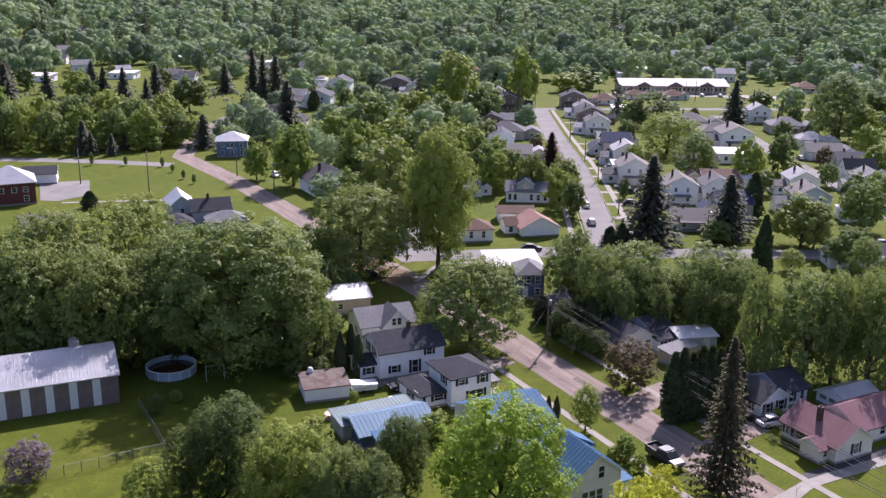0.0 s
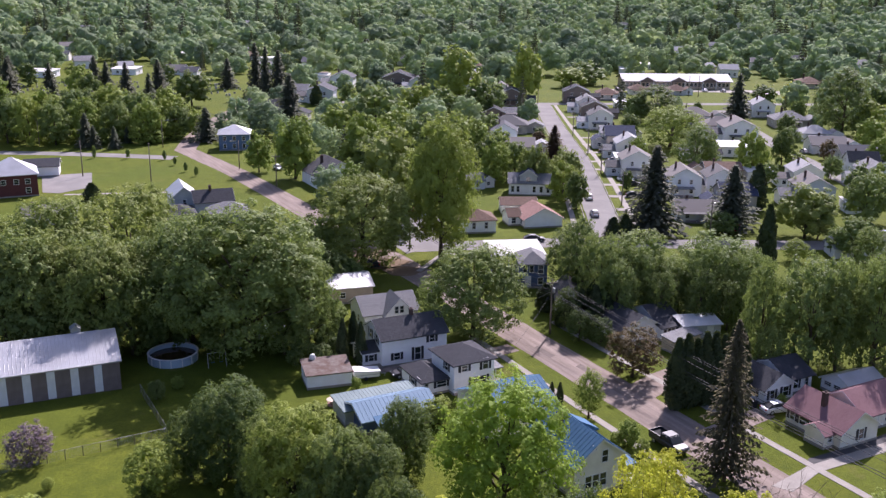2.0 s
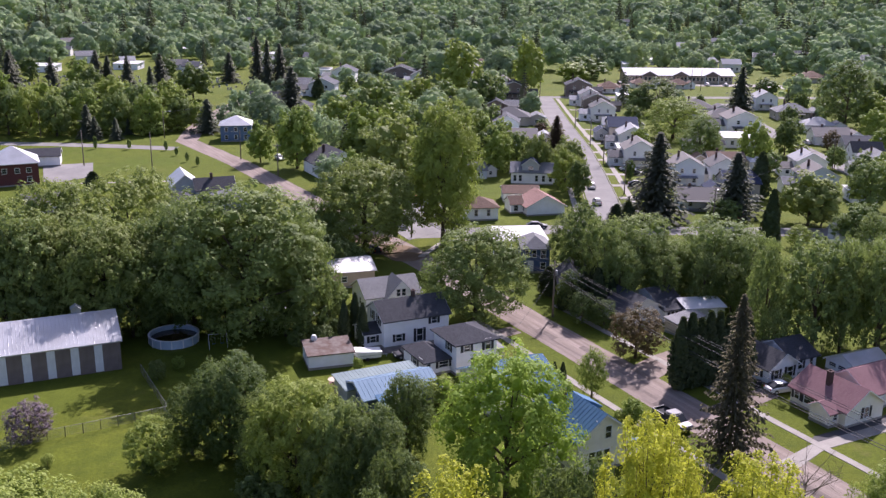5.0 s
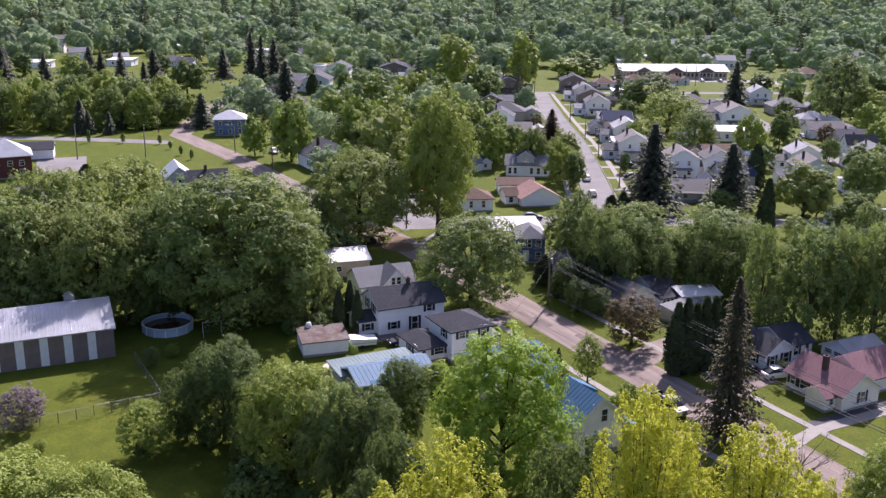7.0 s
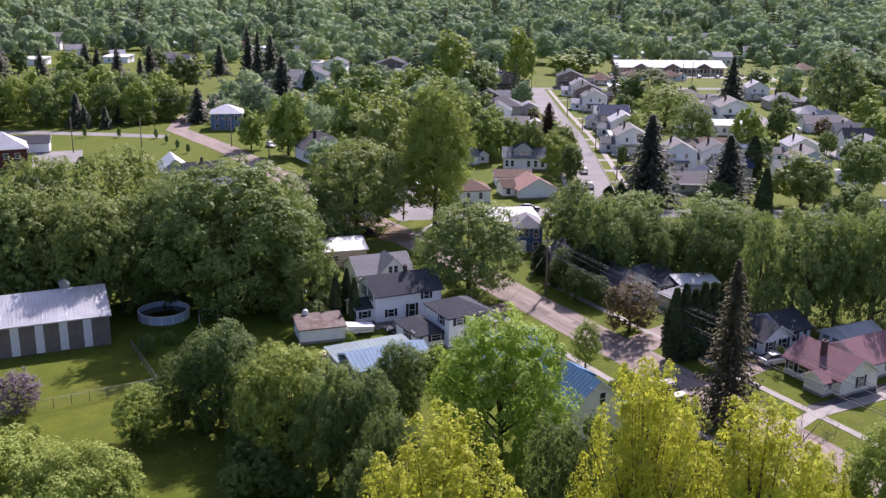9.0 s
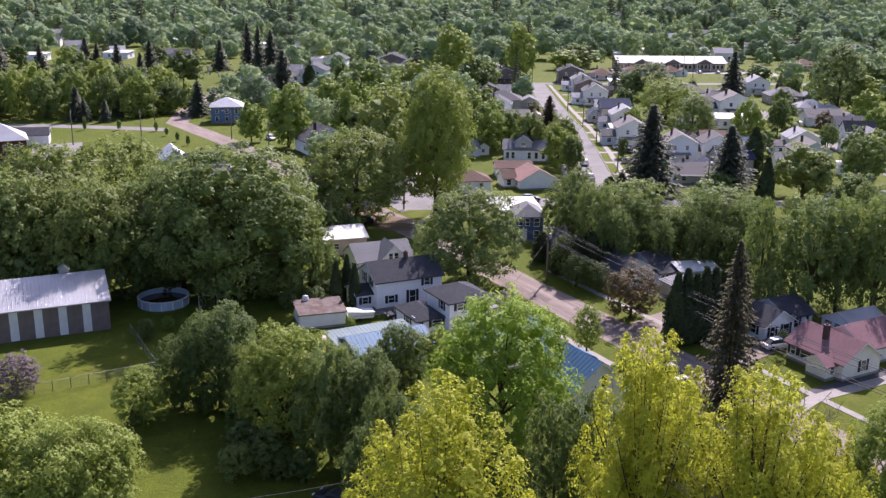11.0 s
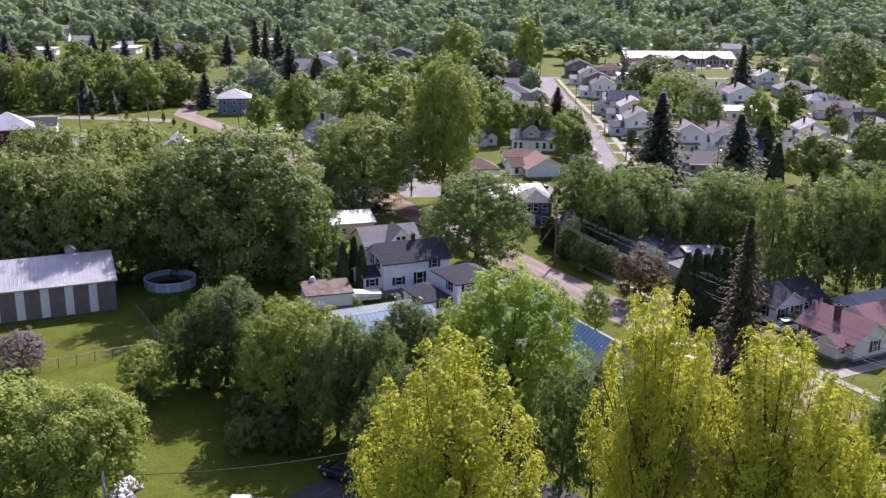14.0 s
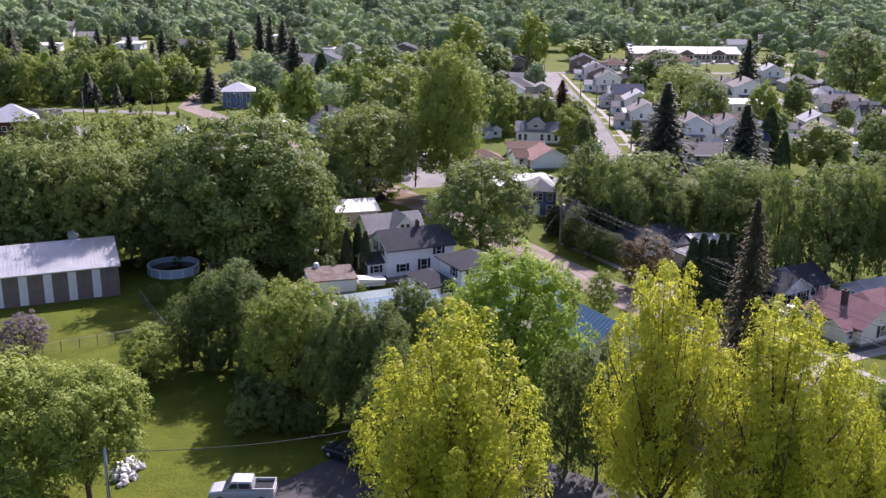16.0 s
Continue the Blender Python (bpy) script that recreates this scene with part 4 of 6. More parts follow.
def mid_houses():
    r = thing("brick_building", "dark red brick two storey building with pale metal roof", "building", at(-124.0, 229.8, 28))
    volume(r, 11.5, 11.0, 6.0, 3.4, "hip", "x", BRICK, TIN, o=0.5, wins=[("f", 9.2, 3.9, 1.1, 1.2, False), ("f", 6.5, 3.9, 1.1, 1.2, False), ("f", 3.5, 3.9, 1.1, 1.2, False), ("f", 9.2, 1.6, 1.1, 1.3, False), ("r", 3.5, 3.9, 1.0, 1.2, False), ("r", 7.5, 3.9, 1.0, 1.2, False)])
    r = thing("garage_building", "white garage with dark roof beside brick building", "garage", at(-127.5, 256.0, 20))
    volume(r, 9.0, 7.0, 2.9, 1.6, "gable", "x", WHITE, CHAR)
    r = thing("house", "blue two storey house with pale hip roof", "house", at(-85.6, 302.5, 12))
    volume(r, 9.6, 9.0, 5.6, 2.2, "hip", "x", SLATE, TIN, o=0.6, wins=wins_row("f", (1.8, 4.8, 7.8), 3.9, 0.9, 1.3) + wins_row("f", (1.8, 4.8, 7.8), 1.5, 0.9, 1.3) + wins_row("r", (2.5, 6.0), 3.8, 0.9, 1.3))
    r = thing("house", "rambling grey house with several dark gables", "house", at(-71.5, 207.5, 24))
    volume(r, 6.5, 8.0, 2.6, 1.4, "hip", "x", GREY, CHAR, wins=[("f", 3, 1.4, 0.8, 1.2, False)])
    volume(r, 6.0, 10.0, 4.4, 2.4, "gable", "y", GREY, TIN, off=(2.0, 9.0), wins=[("f", 3, 3.2, 0.8, 1.2, False)])
    volume(r, 9.0, 6.5, 3.6, 2.2, "gable", "x", GREY, CHAR, off=(7.0, 6.0))
    volume(r, 9.0, 7.0, 2.6, 1.8, "hip", "x", GREY, GREYROOF, off=(9.5, -1.5))
    chimney(r, 11.0, 9.0, 5.0, 6.8, 0.6)
    r = thing("house", "low white house with terracotta roof", "house", at(9.2, 212.4, 16))
    volume(r, 9.0, 8.0, 2.2, 2.4, "gable", "y", WHITE, ORANGE, o=0.5, wins=[("l", 2.5, 1.3, 0.9, 1.3, False), ("l", 5.5, 1.3, 0.9, 1.3, False)])
    volume(r, 3.0, 5.0, 2.2, 1.4, "gable", "x", WHITE, BROWNROOF, off=(-2.9, 3.0), o=0.3, wins=[("f", 1.2, 1.3, 0.9, 1.2, False)])
    r = thing("house", "long low pale house with brown roof", "house", at(4.0, 225.5, 5))
    volume(r, 8.5, 6.0, 2.4, 1.2, "gable", "x", WHITE, BROWNROOF)
    r = thing("house", "white house with brown hip roof at the corner", "house", at(-5.2, 206.6, 12))
    volume(r, 8.0, 7.0, 3.2, 1.6, "hip", "x", WHITE, BROWNROOF, o=0.4, wins=[("f", 5.8, 1.8, 0.7, 1.4, False), ("f", 3.0, 1.8, 0.7, 1.4, False)])
    r = thing("house", "white two storey house with central dark gable", "house", at(6.2, 246.8, -2))
    volume(r, 11.6, 7.5, 3.2, 2.0, "gable", "x", WHITE, GREYROOF, wins=wins_row("f", (1.0, 2.4, 6.6, 8.4, 10.2), 1.7, 0.7, 1.5))
    volume(r, 4.4, 4.0, 5.2, 1.6, "gable", "y", GREY, NAVYROOF, off=(2.8, 0.6), footing=False, wins=[("f", 2.2, 4.0, 1.2, 1.6, False)])
    # school
    r = thing("school_building", "long low school with white roof and small gables", "school", at(69.6, 497.0, 4.0))
    L = 54.0
    part("wall", Mesh().box(0, 0, 0, L, 18, 4.2), TAN, r)
    part("roof", roof_mesh(L, 18, 4.2, 2.6, "gable", "x", 1.2), WHITEROOF, r)
    for a in (11.0, 27.0, 43.0):
        part("roof_gable", Mesh().prism([(a - 4.0, -2.0, 4.0), (a + 4.0, -2.0, 4.0), (a, -2.0, 6.0)], (0, 8, 0)), BROWN, r, "dark brown entrance gable")
        for k in (-1, 1):
            part("gable_roof", Mesh().prism([(a + k * 4.4, -2.4, 3.9), (a, -2.4, 6.1), (a, -2.4, 6.3), (a + k * 4.4, -2.4, 4.1)], (0, 8.6, 0)), WHITEROOF, r)
        part("post", Mesh().box(a - 3.6, -1.8, 0, a - 3.2, -1.4, 4.0), TRIM, r)
        part("post", Mesh().box(a + 3.2, -1.8, 0, a + 3.6, -1.4, 4.0), TRIM, r)
    for k in range(26):
        a = 1.4 + k * 2.05
        window(r, side(L, 18, "f", a, 2.2), 1.3, 1.7)
    for i in range(9):
        part("fascia", Mesh().box(i * L / 9, -1.25, 3.55, (i + 1) * L / 9 - 0.05, -1.2, 4.0), BROWN, r)


mid_houses()


# ---- trees ----
def leaf_tris(rs, centres, radii, stretch, per, size, shell=0.5, flat=1.0, rough=0.45):
    """Small folded leaf clumps round lobes: vertices and faces as arrays."""
    cs = np.repeat(centres, per, axis=0)
    rr = np.repeat(radii, per)
    n = len(cs)
    d = rs.normal(size=(n, 3))
    d /= np.linalg.norm(d, axis=1)[:, None]
    d[:, 2] = np.where(d[:, 2] < -0.5, -d[:, 2], d[:, 2])
    k = rr * (shell + (1 - shell) * rs.rand(n) ** 0.5)
    off = d * k[:, None] * np.array(stretch)
    p = cs + off
    out = p - np.array([0, 0, 0.45])
    out /= np.linalg.norm(out, axis=1)[:, None] + 1e-6
    nrm = d * 0.8 + out * 0.5 + rs.normal(size=(n, 3)) * rough + np.array([0, 0, 0.15])
    nrm /= np.linalg.norm(nrm, axis=1)[:, None]
    a = np.cross(nrm, rs.normal(size=(n, 3)))
    a /= np.linalg.norm(a, axis=1)[:, None]
    b = np.cross(nrm, a)
    a, b = a * np.array([1, 1, flat]), b * np.array([1, 1, flat])
    s = size * (0.6 + 0.8 * rs.rand(n))[:, None]
    return np.stack([p + a * s, p - a * s * 0.6 + b * s * 0.7, p - a * s * 0.6 - b * s * 0.7], axis=1).reshape(-1, 3)


def leaf_mesh(name, v, material, k=3):
    """A mesh of loose faces with k corners each."""
    n = len(v) // k
    me = bpy.data.meshes.new(name)
    me.vertices.add(len(v))
    me.vertices.foreach_set("co", np.asarray(v, dtype=np.float32).ravel())
    me.loops.add(len(v))
    me.loops.foreach_set("vertex_index", np.arange(len(v), dtype=np.int32))
    me.polygons.add(n)
    me.polygons.foreach_set("loop_start", np.arange(0, k * n, k, dtype=np.int32))
    me.materials.append(material)
    me.update(calc_edges=True)
    me.validate()
    return me


def lobes(rs, n, form):
    """Lobe middles and sizes of a crown in a tree one metre high and wide."""
    out, rad = [], []
    for i in range(n):
        t = (i + 0.5) / n
        phi = i * 2.39996 + rs.uniform(-0.4, 0.4)
        zz = 1 - 2 * t
        e = math.sqrt(1 - zz * zz) if zz > 0 else math.sqrt(1 - zz ** 4)
        k = 0.82 if rs.rand() < 0.8 else 0.45
        k *= rs.uniform(0.8, 1.12)
        rx, rz, mid = {"broad": (0.43, 0.45, 0.51), "round": (0.41, 0.46, 0.50), "oval": (0.37, 0.45, 0.53), "high": (0.42, 0.30, 0.67)}[form]
        x, y, z = rx * k * e * math.cos(phi), rx * k * e * math.sin(phi), mid + rz * k * zz
        if z < mid and form == "broad":
            x, y = x * 1.1, y * 1.1
        out.append((x, y, z))
        rad.append(rs.uniform(0.8, 1.35) * (0.125 if n > 55 else 0.14 if n > 30 else 0.17))
    return np.array(out), np.array(rad)


def sprays(rs, c, r, k, rise):
    """Small leaf sprays spread over each lobe, more of them on its upper and outer side."""
    n = len(c) * k
    d = rs.normal(size=(n, 3))
    out = np.repeat(c - np.array([0, 0, 0.42]), k, axis=0)
    d += out / (np.linalg.norm(out, axis=1)[:, None] + 1e-6) * 0.9 + np.array([0, 0, 0.25])
    d /= np.linalg.norm(d, axis=1)[:, None]
    far = rs.uniform(0.68, 1.05, n)
    rr = np.repeat(r, k)
    return np.repeat(c, k, axis=0) + d * (rr * far)[:, None] * np.array([1, 1, rise]), rr * rs.uniform(0.28, 0.46, n)


def masses(rs, c, r, size):
    """Uneven leaf masses that close the inside of each lobe."""
    g = 0.5 * (1 + math.sqrt(5))
    ico = np.array([(-1, g, 0), (1, g, 0), (-1, -g, 0), (1, -g, 0), (0, -1, g), (0, 1, g), (0, -1, -g), (0, 1, -g), (g, 0, -1), (g, 0, 1), (-g, 0, -1), (-g, 0, 1)]) / math.hypot(1, g)
    faces = np.array([(0, 11, 5), (0, 5, 1), (0, 10, 11), (1, 5, 9), (5, 11, 4), (11, 10, 2), (3, 9, 4), (3, 4, 2), (3, 8, 9), (4, 9, 5), (2, 4, 11), (9, 8, 1), (7, 1, 8), (0, 7, 10), (0, 1, 7)])
    v = ico[None] * (0.82 + 0.36 * rs.rand(len(c), 12, 1)) * r[:, None, None] * np.array(size) + c[:, None]
    return v[:, faces].reshape(-1, 3)


def trunk_mesh(rs, form, limbs, c):
    """A tapered trunk whose limbs reach out to lobes of the crown."""
    m = Mesh()
    lean = rs.uniform(-0.02, 0.02, 2)
    pts = [(0, 0, -0.01), (lean[0] * 0.3, lean[1] * 0.3, 0.12), (lean[0], lean[1], 0.3), (lean[0] * 1.6, lean[1] * 1.6, 0.6)]
    m.tube(pts, [0.030, 0.022, 0.018, 0.005], 8)
    for i in range(limbs):
        x, y, z = c[int((i + 0.5) / limbs * len(c))]
        z0 = min(0.45, max(0.12, z * 0.55)) * rs.uniform(0.8, 1.1)
        m.tube([(lean[0] * z0, lean[1] * z0, z0), (x * 0.4, y * 0.4, z0 + (z - z0) * 0.55), (x, y, z + 0.04)], [0.011, 0.007, 0.002], 5)
    return m


def conifer_quads(rs, whorls, arms, steps, size, ragged=0.25, wide=0.55):
    """Branch sprays in whorls on a cone, hanging outwards."""
    vs = []
    for w in range(whorls):
        t = (w + 0.5) / whorls
        z0 = 0.06 + 0.92 * t
        reach = 0.5 * (1 - t) ** 0.85 + 0.02
        for k in range(arms):
            a = 2 * math.pi * (k + rs.rand()) / arms
            ln = reach * (1 - ragged + 2 * ragged * rs.rand() - ragged * 0.5)
            for s in range(steps):
                q = (s + rs.rand()) / steps
                r = ln * (0.15 + 0.85 * q)
                z = z0 - 0.10 * ln * q + 0.05 * ln * q * q + rs.uniform(-0.008, 0.008)
                c = np.array([r * math.cos(a), r * math.sin(a), z])
                out = np.array([math.cos(a), math.sin(a), -0.25 + rs.uniform(-0.2, 0.1)])
                out /= np.linalg.norm(out)
                sidev = np.array([-math.sin(a), math.cos(a), rs.uniform(-0.5, 0.5)])
                sz = size * (0.7 + 0.6 * rs.rand()) * (0.55 + 0.6 * (1 - t))
                drop = np.array([0, 0, -sz * 0.35])
                vs += [c + out * sz, c + sidev * sz * wide + drop, c - out * sz * 0.6, c - sidev * sz * wide + drop]
    return np.array(vs)


def column_quads(rs, n, size):
    t = rs.rand(n) ** 0.9
    prof = np.where(t < 0.12, 0.6 + t / 0.12 * 0.4, 1 - (np.maximum(t - 0.12, 0) / 0.88) ** 2.2 * 0.92)
    a = rs.rand(n) * 2 * math.pi
    lump = 1 + 0.18 * np.sin(3 * a + 9 * t) + 0.1 * rs.normal(size=n)
    r = 0.44 * prof * lump * (0.8 + 0.2 * rs.rand(n))
    p = np.stack([r * np.cos(a), r * np.sin(a), 0.02 + 0.95 * t], 1)
    up = np.stack([0.25 * np.cos(a), 0.25 * np.sin(a), np.ones(n)], 1) + rs.normal(size=(n, 3)) * 0.25
    up /= np.linalg.norm(up, axis=1)[:, None]
    o = np.stack([np.cos(a), np.sin(a), 0.2 * np.ones(n)], 1) + rs.normal(size=(n, 3)) * 0.3
    sd = np.cross(o, up)
    s = size * (0.6 + 0.8 * rs.rand(n))[:, None]
    return np.stack([p + up * s * np.array([4.0, 4.0, 1.0]) * 0.35, p + sd * s * np.array([1.4, 1.4, 0.4]), p - up * s * 0.35, p - sd * s * np.array([1.4, 1.4, 0.4])], 1).reshape(-1, 3)


def poplar(rs, tips, per, size):
    """A vase-shaped poplar: steep limbs that end in upright plumes of leaves, with gaps and bare twigs between."""
    m = Mesh()
    m.tube([(0, 0, -0.01), (0.01, 0.0, 0.2), (-0.012, 0.01, 0.5), (0.006, -0.008, 0.86)], [0.026, 0.021, 0.014, 0.003], 9)
    balls, radii = [], []
    for i in range(tips):
        rr = 0.44 * math.sqrt((i + 0.5) / tips)
        phi = i * 2.39996 + rs.uniform(-0.3, 0.3)
        x, y = rr * math.cos(phi), rr * math.sin(phi)
        z = 0.965 - 0.36 * (rr / 0.44) ** 2.0 + rs.uniform(-0.09, 0.03)
        z0 = z * rs.uniform(0.3, 0.5)
        limb = [Vector((0, 0, z0)), Vector((x * 0.5, y * 0.5, z0 + (z - z0) * 0.4)), Vector((x * 0.92, y * 0.92, z0 + (z - z0) * 0.8)), Vector((x, y, z))]
        m.tube([tuple(p) for p in limb], [0.0075, 0.0045, 0.0024, 0.0008], 5)
        for k in range(3):
            s = limb[1].lerp(limb[2], rs.rand())
            e = s + Vector((rs.uniform(-0.06, 0.06), rs.uniform(-0.06, 0.06), rs.uniform(0.02, 0.07)))
            m.tube([tuple(s), tuple(e)], [0.0022, 0.0006], 3)
        plumes = [(limb[3], 1.0)]
        for k in range(5):
            s = limb[1].lerp(limb[3], rs.uniform(-0.1, 0.85))
            plumes.append((s + Vector((rs.uniform(-0.08, 0.08), rs.uniform(-0.08, 0.08), rs.uniform(-0.03, 0.04))), rs.uniform(0.7, 1.15)))
        for top, big in plumes:
            if rs.rand() < 0.2:
                continue
            out = Vector((top.x, top.y, 0)) * 0.18
            for q, w in ((0.0, 0.45), (-0.03, 0.85), (-0.068, 1.1), (-0.11, 0.8)):
                c = top + (Vector((0, 0, 1)) + out) * q * big
                balls.append((c.x + rs.uniform(-0.01, 0.01), c.y + rs.uniform(-0.01, 0.01), c.z))
                radii.append(0.066 * w * big * rs.uniform(0.8, 1.2))
    return m, leaf_tris(rs, np.array(balls), np.array(radii), (1, 1, 0.72), per, size, 0.45, 0.62, 0.3)


FORMS = {}


def crown_kind(kind, level):
    """Trunk and crown meshes for a kind of tree at a level of detail (0 is finest), two of each."""
    key = (kind, level)
    if key in FORMS:
        return FORMS[key]
    material, form = {
        "maple": (MAPLE, "broad"), "vivid": (VIVID, "broad"), "bright": (BRIGHT, "broad"), "round": (DEEP, "round"), "oval": (BRIGHT, "oval"), "ash": (ASH, "broad"), "willow": (BRIGHT, "oval"), "raised": (BRIGHT, "high"),
        "yellow": (YELLOW, "poplar"), "yellowbush": (YELLOW, "round"), "copper": (COPPER, "round"), "lilac": (LILAC, "round"), "bush": (BRIGHT, "round"), "sapling": (MAPLE, "oval"), "redbush": (REDLEAF, "round"),
        "spruce": (SPRUCE, "cone"), "redspruce": (REDLEAF, "cone"), "rustyspruce": (RUSTY, "cone"), "cedar": (CEDAR, "column")}[kind]
    made = []
    for v in range(2):
        rs = np.random.RandomState((sum(map(ord, kind)) * 7 + level * 31 + v * 101) % 100000)
        if form == "cone":
            w, a, s, z = ((64, 13, 9, 0.034), (38, 11, 7, 0.05), (26, 9, 5, 0.08), (16, 7, 3, 0.13))[level]
            if kind == "rustyspruce":
                w, a, s, z = 54, 9, 11, 0.032
            q = conifer_quads(rs, w, a, s, z, 0.42, 0.42 if kind == "rustyspruce" else 0.5)
            tr = Mesh().tube([(0, 0, -0.01), (0, 0, 0.5), (0, 0, 0.97)], [0.026, 0.016, 0.003], 7)
        elif form == "column":
            q = column_quads(rs, (4200, 3000, 1100, 360)[level], (0.05, 0.058, 0.09, 0.15)[level])
            tr = Mesh().tube([(0, 0, -0.01), (0, 0, 0.3), (0, 0, 0.8)], [0.03, 0.025, 0.008], 6)
        elif form == "poplar":
            tr, q = poplar(rs, 44 if level == 0 else 34, 62 if level == 0 else 14, 0.0084 if level == 0 else 0.016)
        else:
            n, k, per, z = ((84, 10, 30, 0.0122), (58, 8, 19, 0.0150), (44, 5, 15, 0.0245), (28, 4, 10, 0.042))[level]
            c, r = lobes(rs, n, form)
            sc, sr = sprays(rs, c, r, k, 0.95)
            q = leaf_tris(rs, sc, sr, (1, 1, 1.0), per, z, 0.3, 0.9, 0.28)
            q = np.concatenate([q, masses(rs, c, r, (0.31, 0.31, 0.30) if level < 2 else (0.6, 0.6, 0.55))])
            tr = trunk_mesh(rs, form, (14, 8, 5, 3)[level], c)
        made.append((tr.data("trunk", BARK, True), leaf_mesh("crown", q, material, 4 if form in ("cone", "column") else 3)))
    FORMS[key] = made
    return made


LABELS = {
    "maple": ("broad maple tree with full green crown", "tree"), "bright": ("leafy tree with fresh bright green crown", "tree"), "vivid": ("broad maple with vivid sunlit yellow-green crown", "tree"), "round": ("dense round-crowned dark green tree", "tree"),
    "oval": ("upright oval tree with light green leaves", "tree"), "ash": ("tall loose-crowned tree with soft green foliage", "tree"), "raised": ("leafy bright green tree on a bare lower trunk", "tree"), "willow": ("tall broad light green tree above the houses", "tree"),
    "yellow": ("tall poplar with yellow-green spring leaves", "tree"), "yellowbush": ("small tree with yellow-green leaves", "small tree"), "copper": ("low spreading tree with copper-brown leaves", "tree"),
    "lilac": ("lilac bush with dusky purple blossom", "bush"), "bush": ("loose light green shrub in the grass", "bush"), "redbush": ("dark red leafy ornamental bush", "bush"),
    "spruce": ("dark green pointed spruce tree", "spruce"), "redspruce": ("dark reddish conifer beside the street", "conifer"), "sapling": ("young staked sapling on the lawn", "small tree"), "rustyspruce": ("tall thinning spruce with rusty brown needles", "spruce"), "cedar": ("dark columnar cedar tree", "cedar")}
TREES = []


def plant(kind, x, y, h, w, level=None):
    """A tree of that kind, h metres high with a crown w metres wide."""
    d = math.hypot(x, y)
    lv = level if level is not None else 0 if d < 104 and w > 5 else 1 if d < 205 and w > 4.5 else 2 if d < 330 else 3
    if kind == "cedar" and level is None:
        lv = 1 if d < 205 else 2
    if kind in ("spruce", "redspruce") and level is None:
        lv = 1 if d < 300 else 2
    tr, cr = crown_kind(kind, lv)[rnd.randrange(2)]
    lab, cat = LABELS[kind]
    if kind in ("spruce", "redspruce"):
        w *= 1.4
    root = thing("tree" if cat in ("tree", "small tree") else cat, lab, cat, None, "trees of the town")
    turn = rnd.uniform(0, 360)
    root.matrix_basis = pose(x, y, rise_at(x, y), 0, 0, turn) @ Matrix.Diagonal((w, w, h, 1))
    part("trunk", tr, None, root)
    part("crown", cr, None, root)
    TREES.append((x, y, w * 0.5))
    return root

plant("maple", -35.8, 136.1, 22.9, 25.5, 0)
plant("ash", -68.5, 144.9, 20.9, 19.0, 0)
plant("ash", -61.5, 157.7, 20.4, 18.5)
plant("ash", -66.0, 179.3, 15.9, 13.2)
plant("ash", -80.4, 154.1, 15.9, 14.4)
plant("ash", -23.5, 180.3, 18.8, 20.9, 0)
plant("maple", -1.4, 144.0, 15.4, 16.6, 0)
plant("ash", -21.0, 213.4, 21.5, 17.9)
plant("maple", -31.2, 174.9, 11.6, 9.7)
plant("oval", -53.0, 262.0, 18.0, 14.0)
plant("bright", -65.1, 269.7, 11.2, 8.9)
plant("spruce", -73.8, 358.2, 19.8, 10.2)
plant("spruce", -106.2, 441.0, 25.1, 7.8)
plant("spruce", -95.1, 438.4, 22.1, 8.2)
plant("spruce", -100.7, 437.7, 23.9, 6.7)
plant("round", -125.3, 404.5, 15.5, 16.7)
plant("maple", -164.0, 328.0, 13.8, 13.8, 2)
plant("bright", -157.7, 338.5, 14.2, 14.2, 2)
plant("maple", -144.3, 333.8, 15.9, 15.9, 2)
plant("bright", -136.0, 340.9, 16.2, 16.2, 2)
plant("maple", -121.0, 330.4, 15.7, 15.7, 2)
plant("bright", -109.6, 331.6, 13.8, 13.8, 2)
plant("spruce", -129.9, 304.7, 11.4, 5.7)
plant("spruce", -126.4, 302.1, 7.9, 3.9)
plant("spruce", -119.8, 302.7, 7.4, 3.6)
plant("spruce", -119.6, 313.2, 5.7, 2.8)
plant("spruce", -211.2, 459.5, 12.7, 6.4)
plant("spruce", -155.1, 451.4, 15.8, 8.0)
plant("spruce", -194.7, 473.6, 15.2, 7.7)
plant("spruce", -189.3, 474.3, 12.5, 6.3)
plant("spruce", -229.5, 456.9, 16.1, 8.1)
plant("spruce", -127.3, 471.0, 15.1, 7.6)
plant("spruce", -94.5, 319.2, 11.9, 7.6)
plant("round", -176.0, 422.0, 12.0, 11.0)
plant("bright", -192.0, 447.0, 12.5, 12.0)
plant("round", -158.0, 470.0, 12.0, 11.0)
plant("bright", -130.0, 386.0, 10.0, 9.5)
plant("spruce", -160.0, 384.0, 10.0, 5.0)
plant("round", -226.0, 468.0, 11.0, 11.0)
plant("spruce", -146.0, 412.0, 13.5, 6.0)
plant("bright", -208.0, 402.0, 11.0, 10.0)
plant("spruce", -182.0, 398.0, 12.0, 6.5)
plant("spruce", -168.0, 444.0, 15.0, 6.5)
plant("bright", -144.0, 372.0, 10.0, 9.0)
plant("spruce", -220.0, 436.0, 17.0, 8.0)
plant("round", 16.8, 169.6, 12.5, 11.9)
plant("maple", 26.0, 161.1, 13.9, 14.8)
plant("maple", 40.5, 162.2, 13.3, 16.3)
plant("maple", 47.8, 133.5, 17.9, 12.3)
plant("maple", 56.8, 132.1, 18.1, 9.7)
plant("spruce", 37.4, 209.4, 20.7, 11.2)
plant("spruce", 56.3, 216.0, 15.4, 9.4)
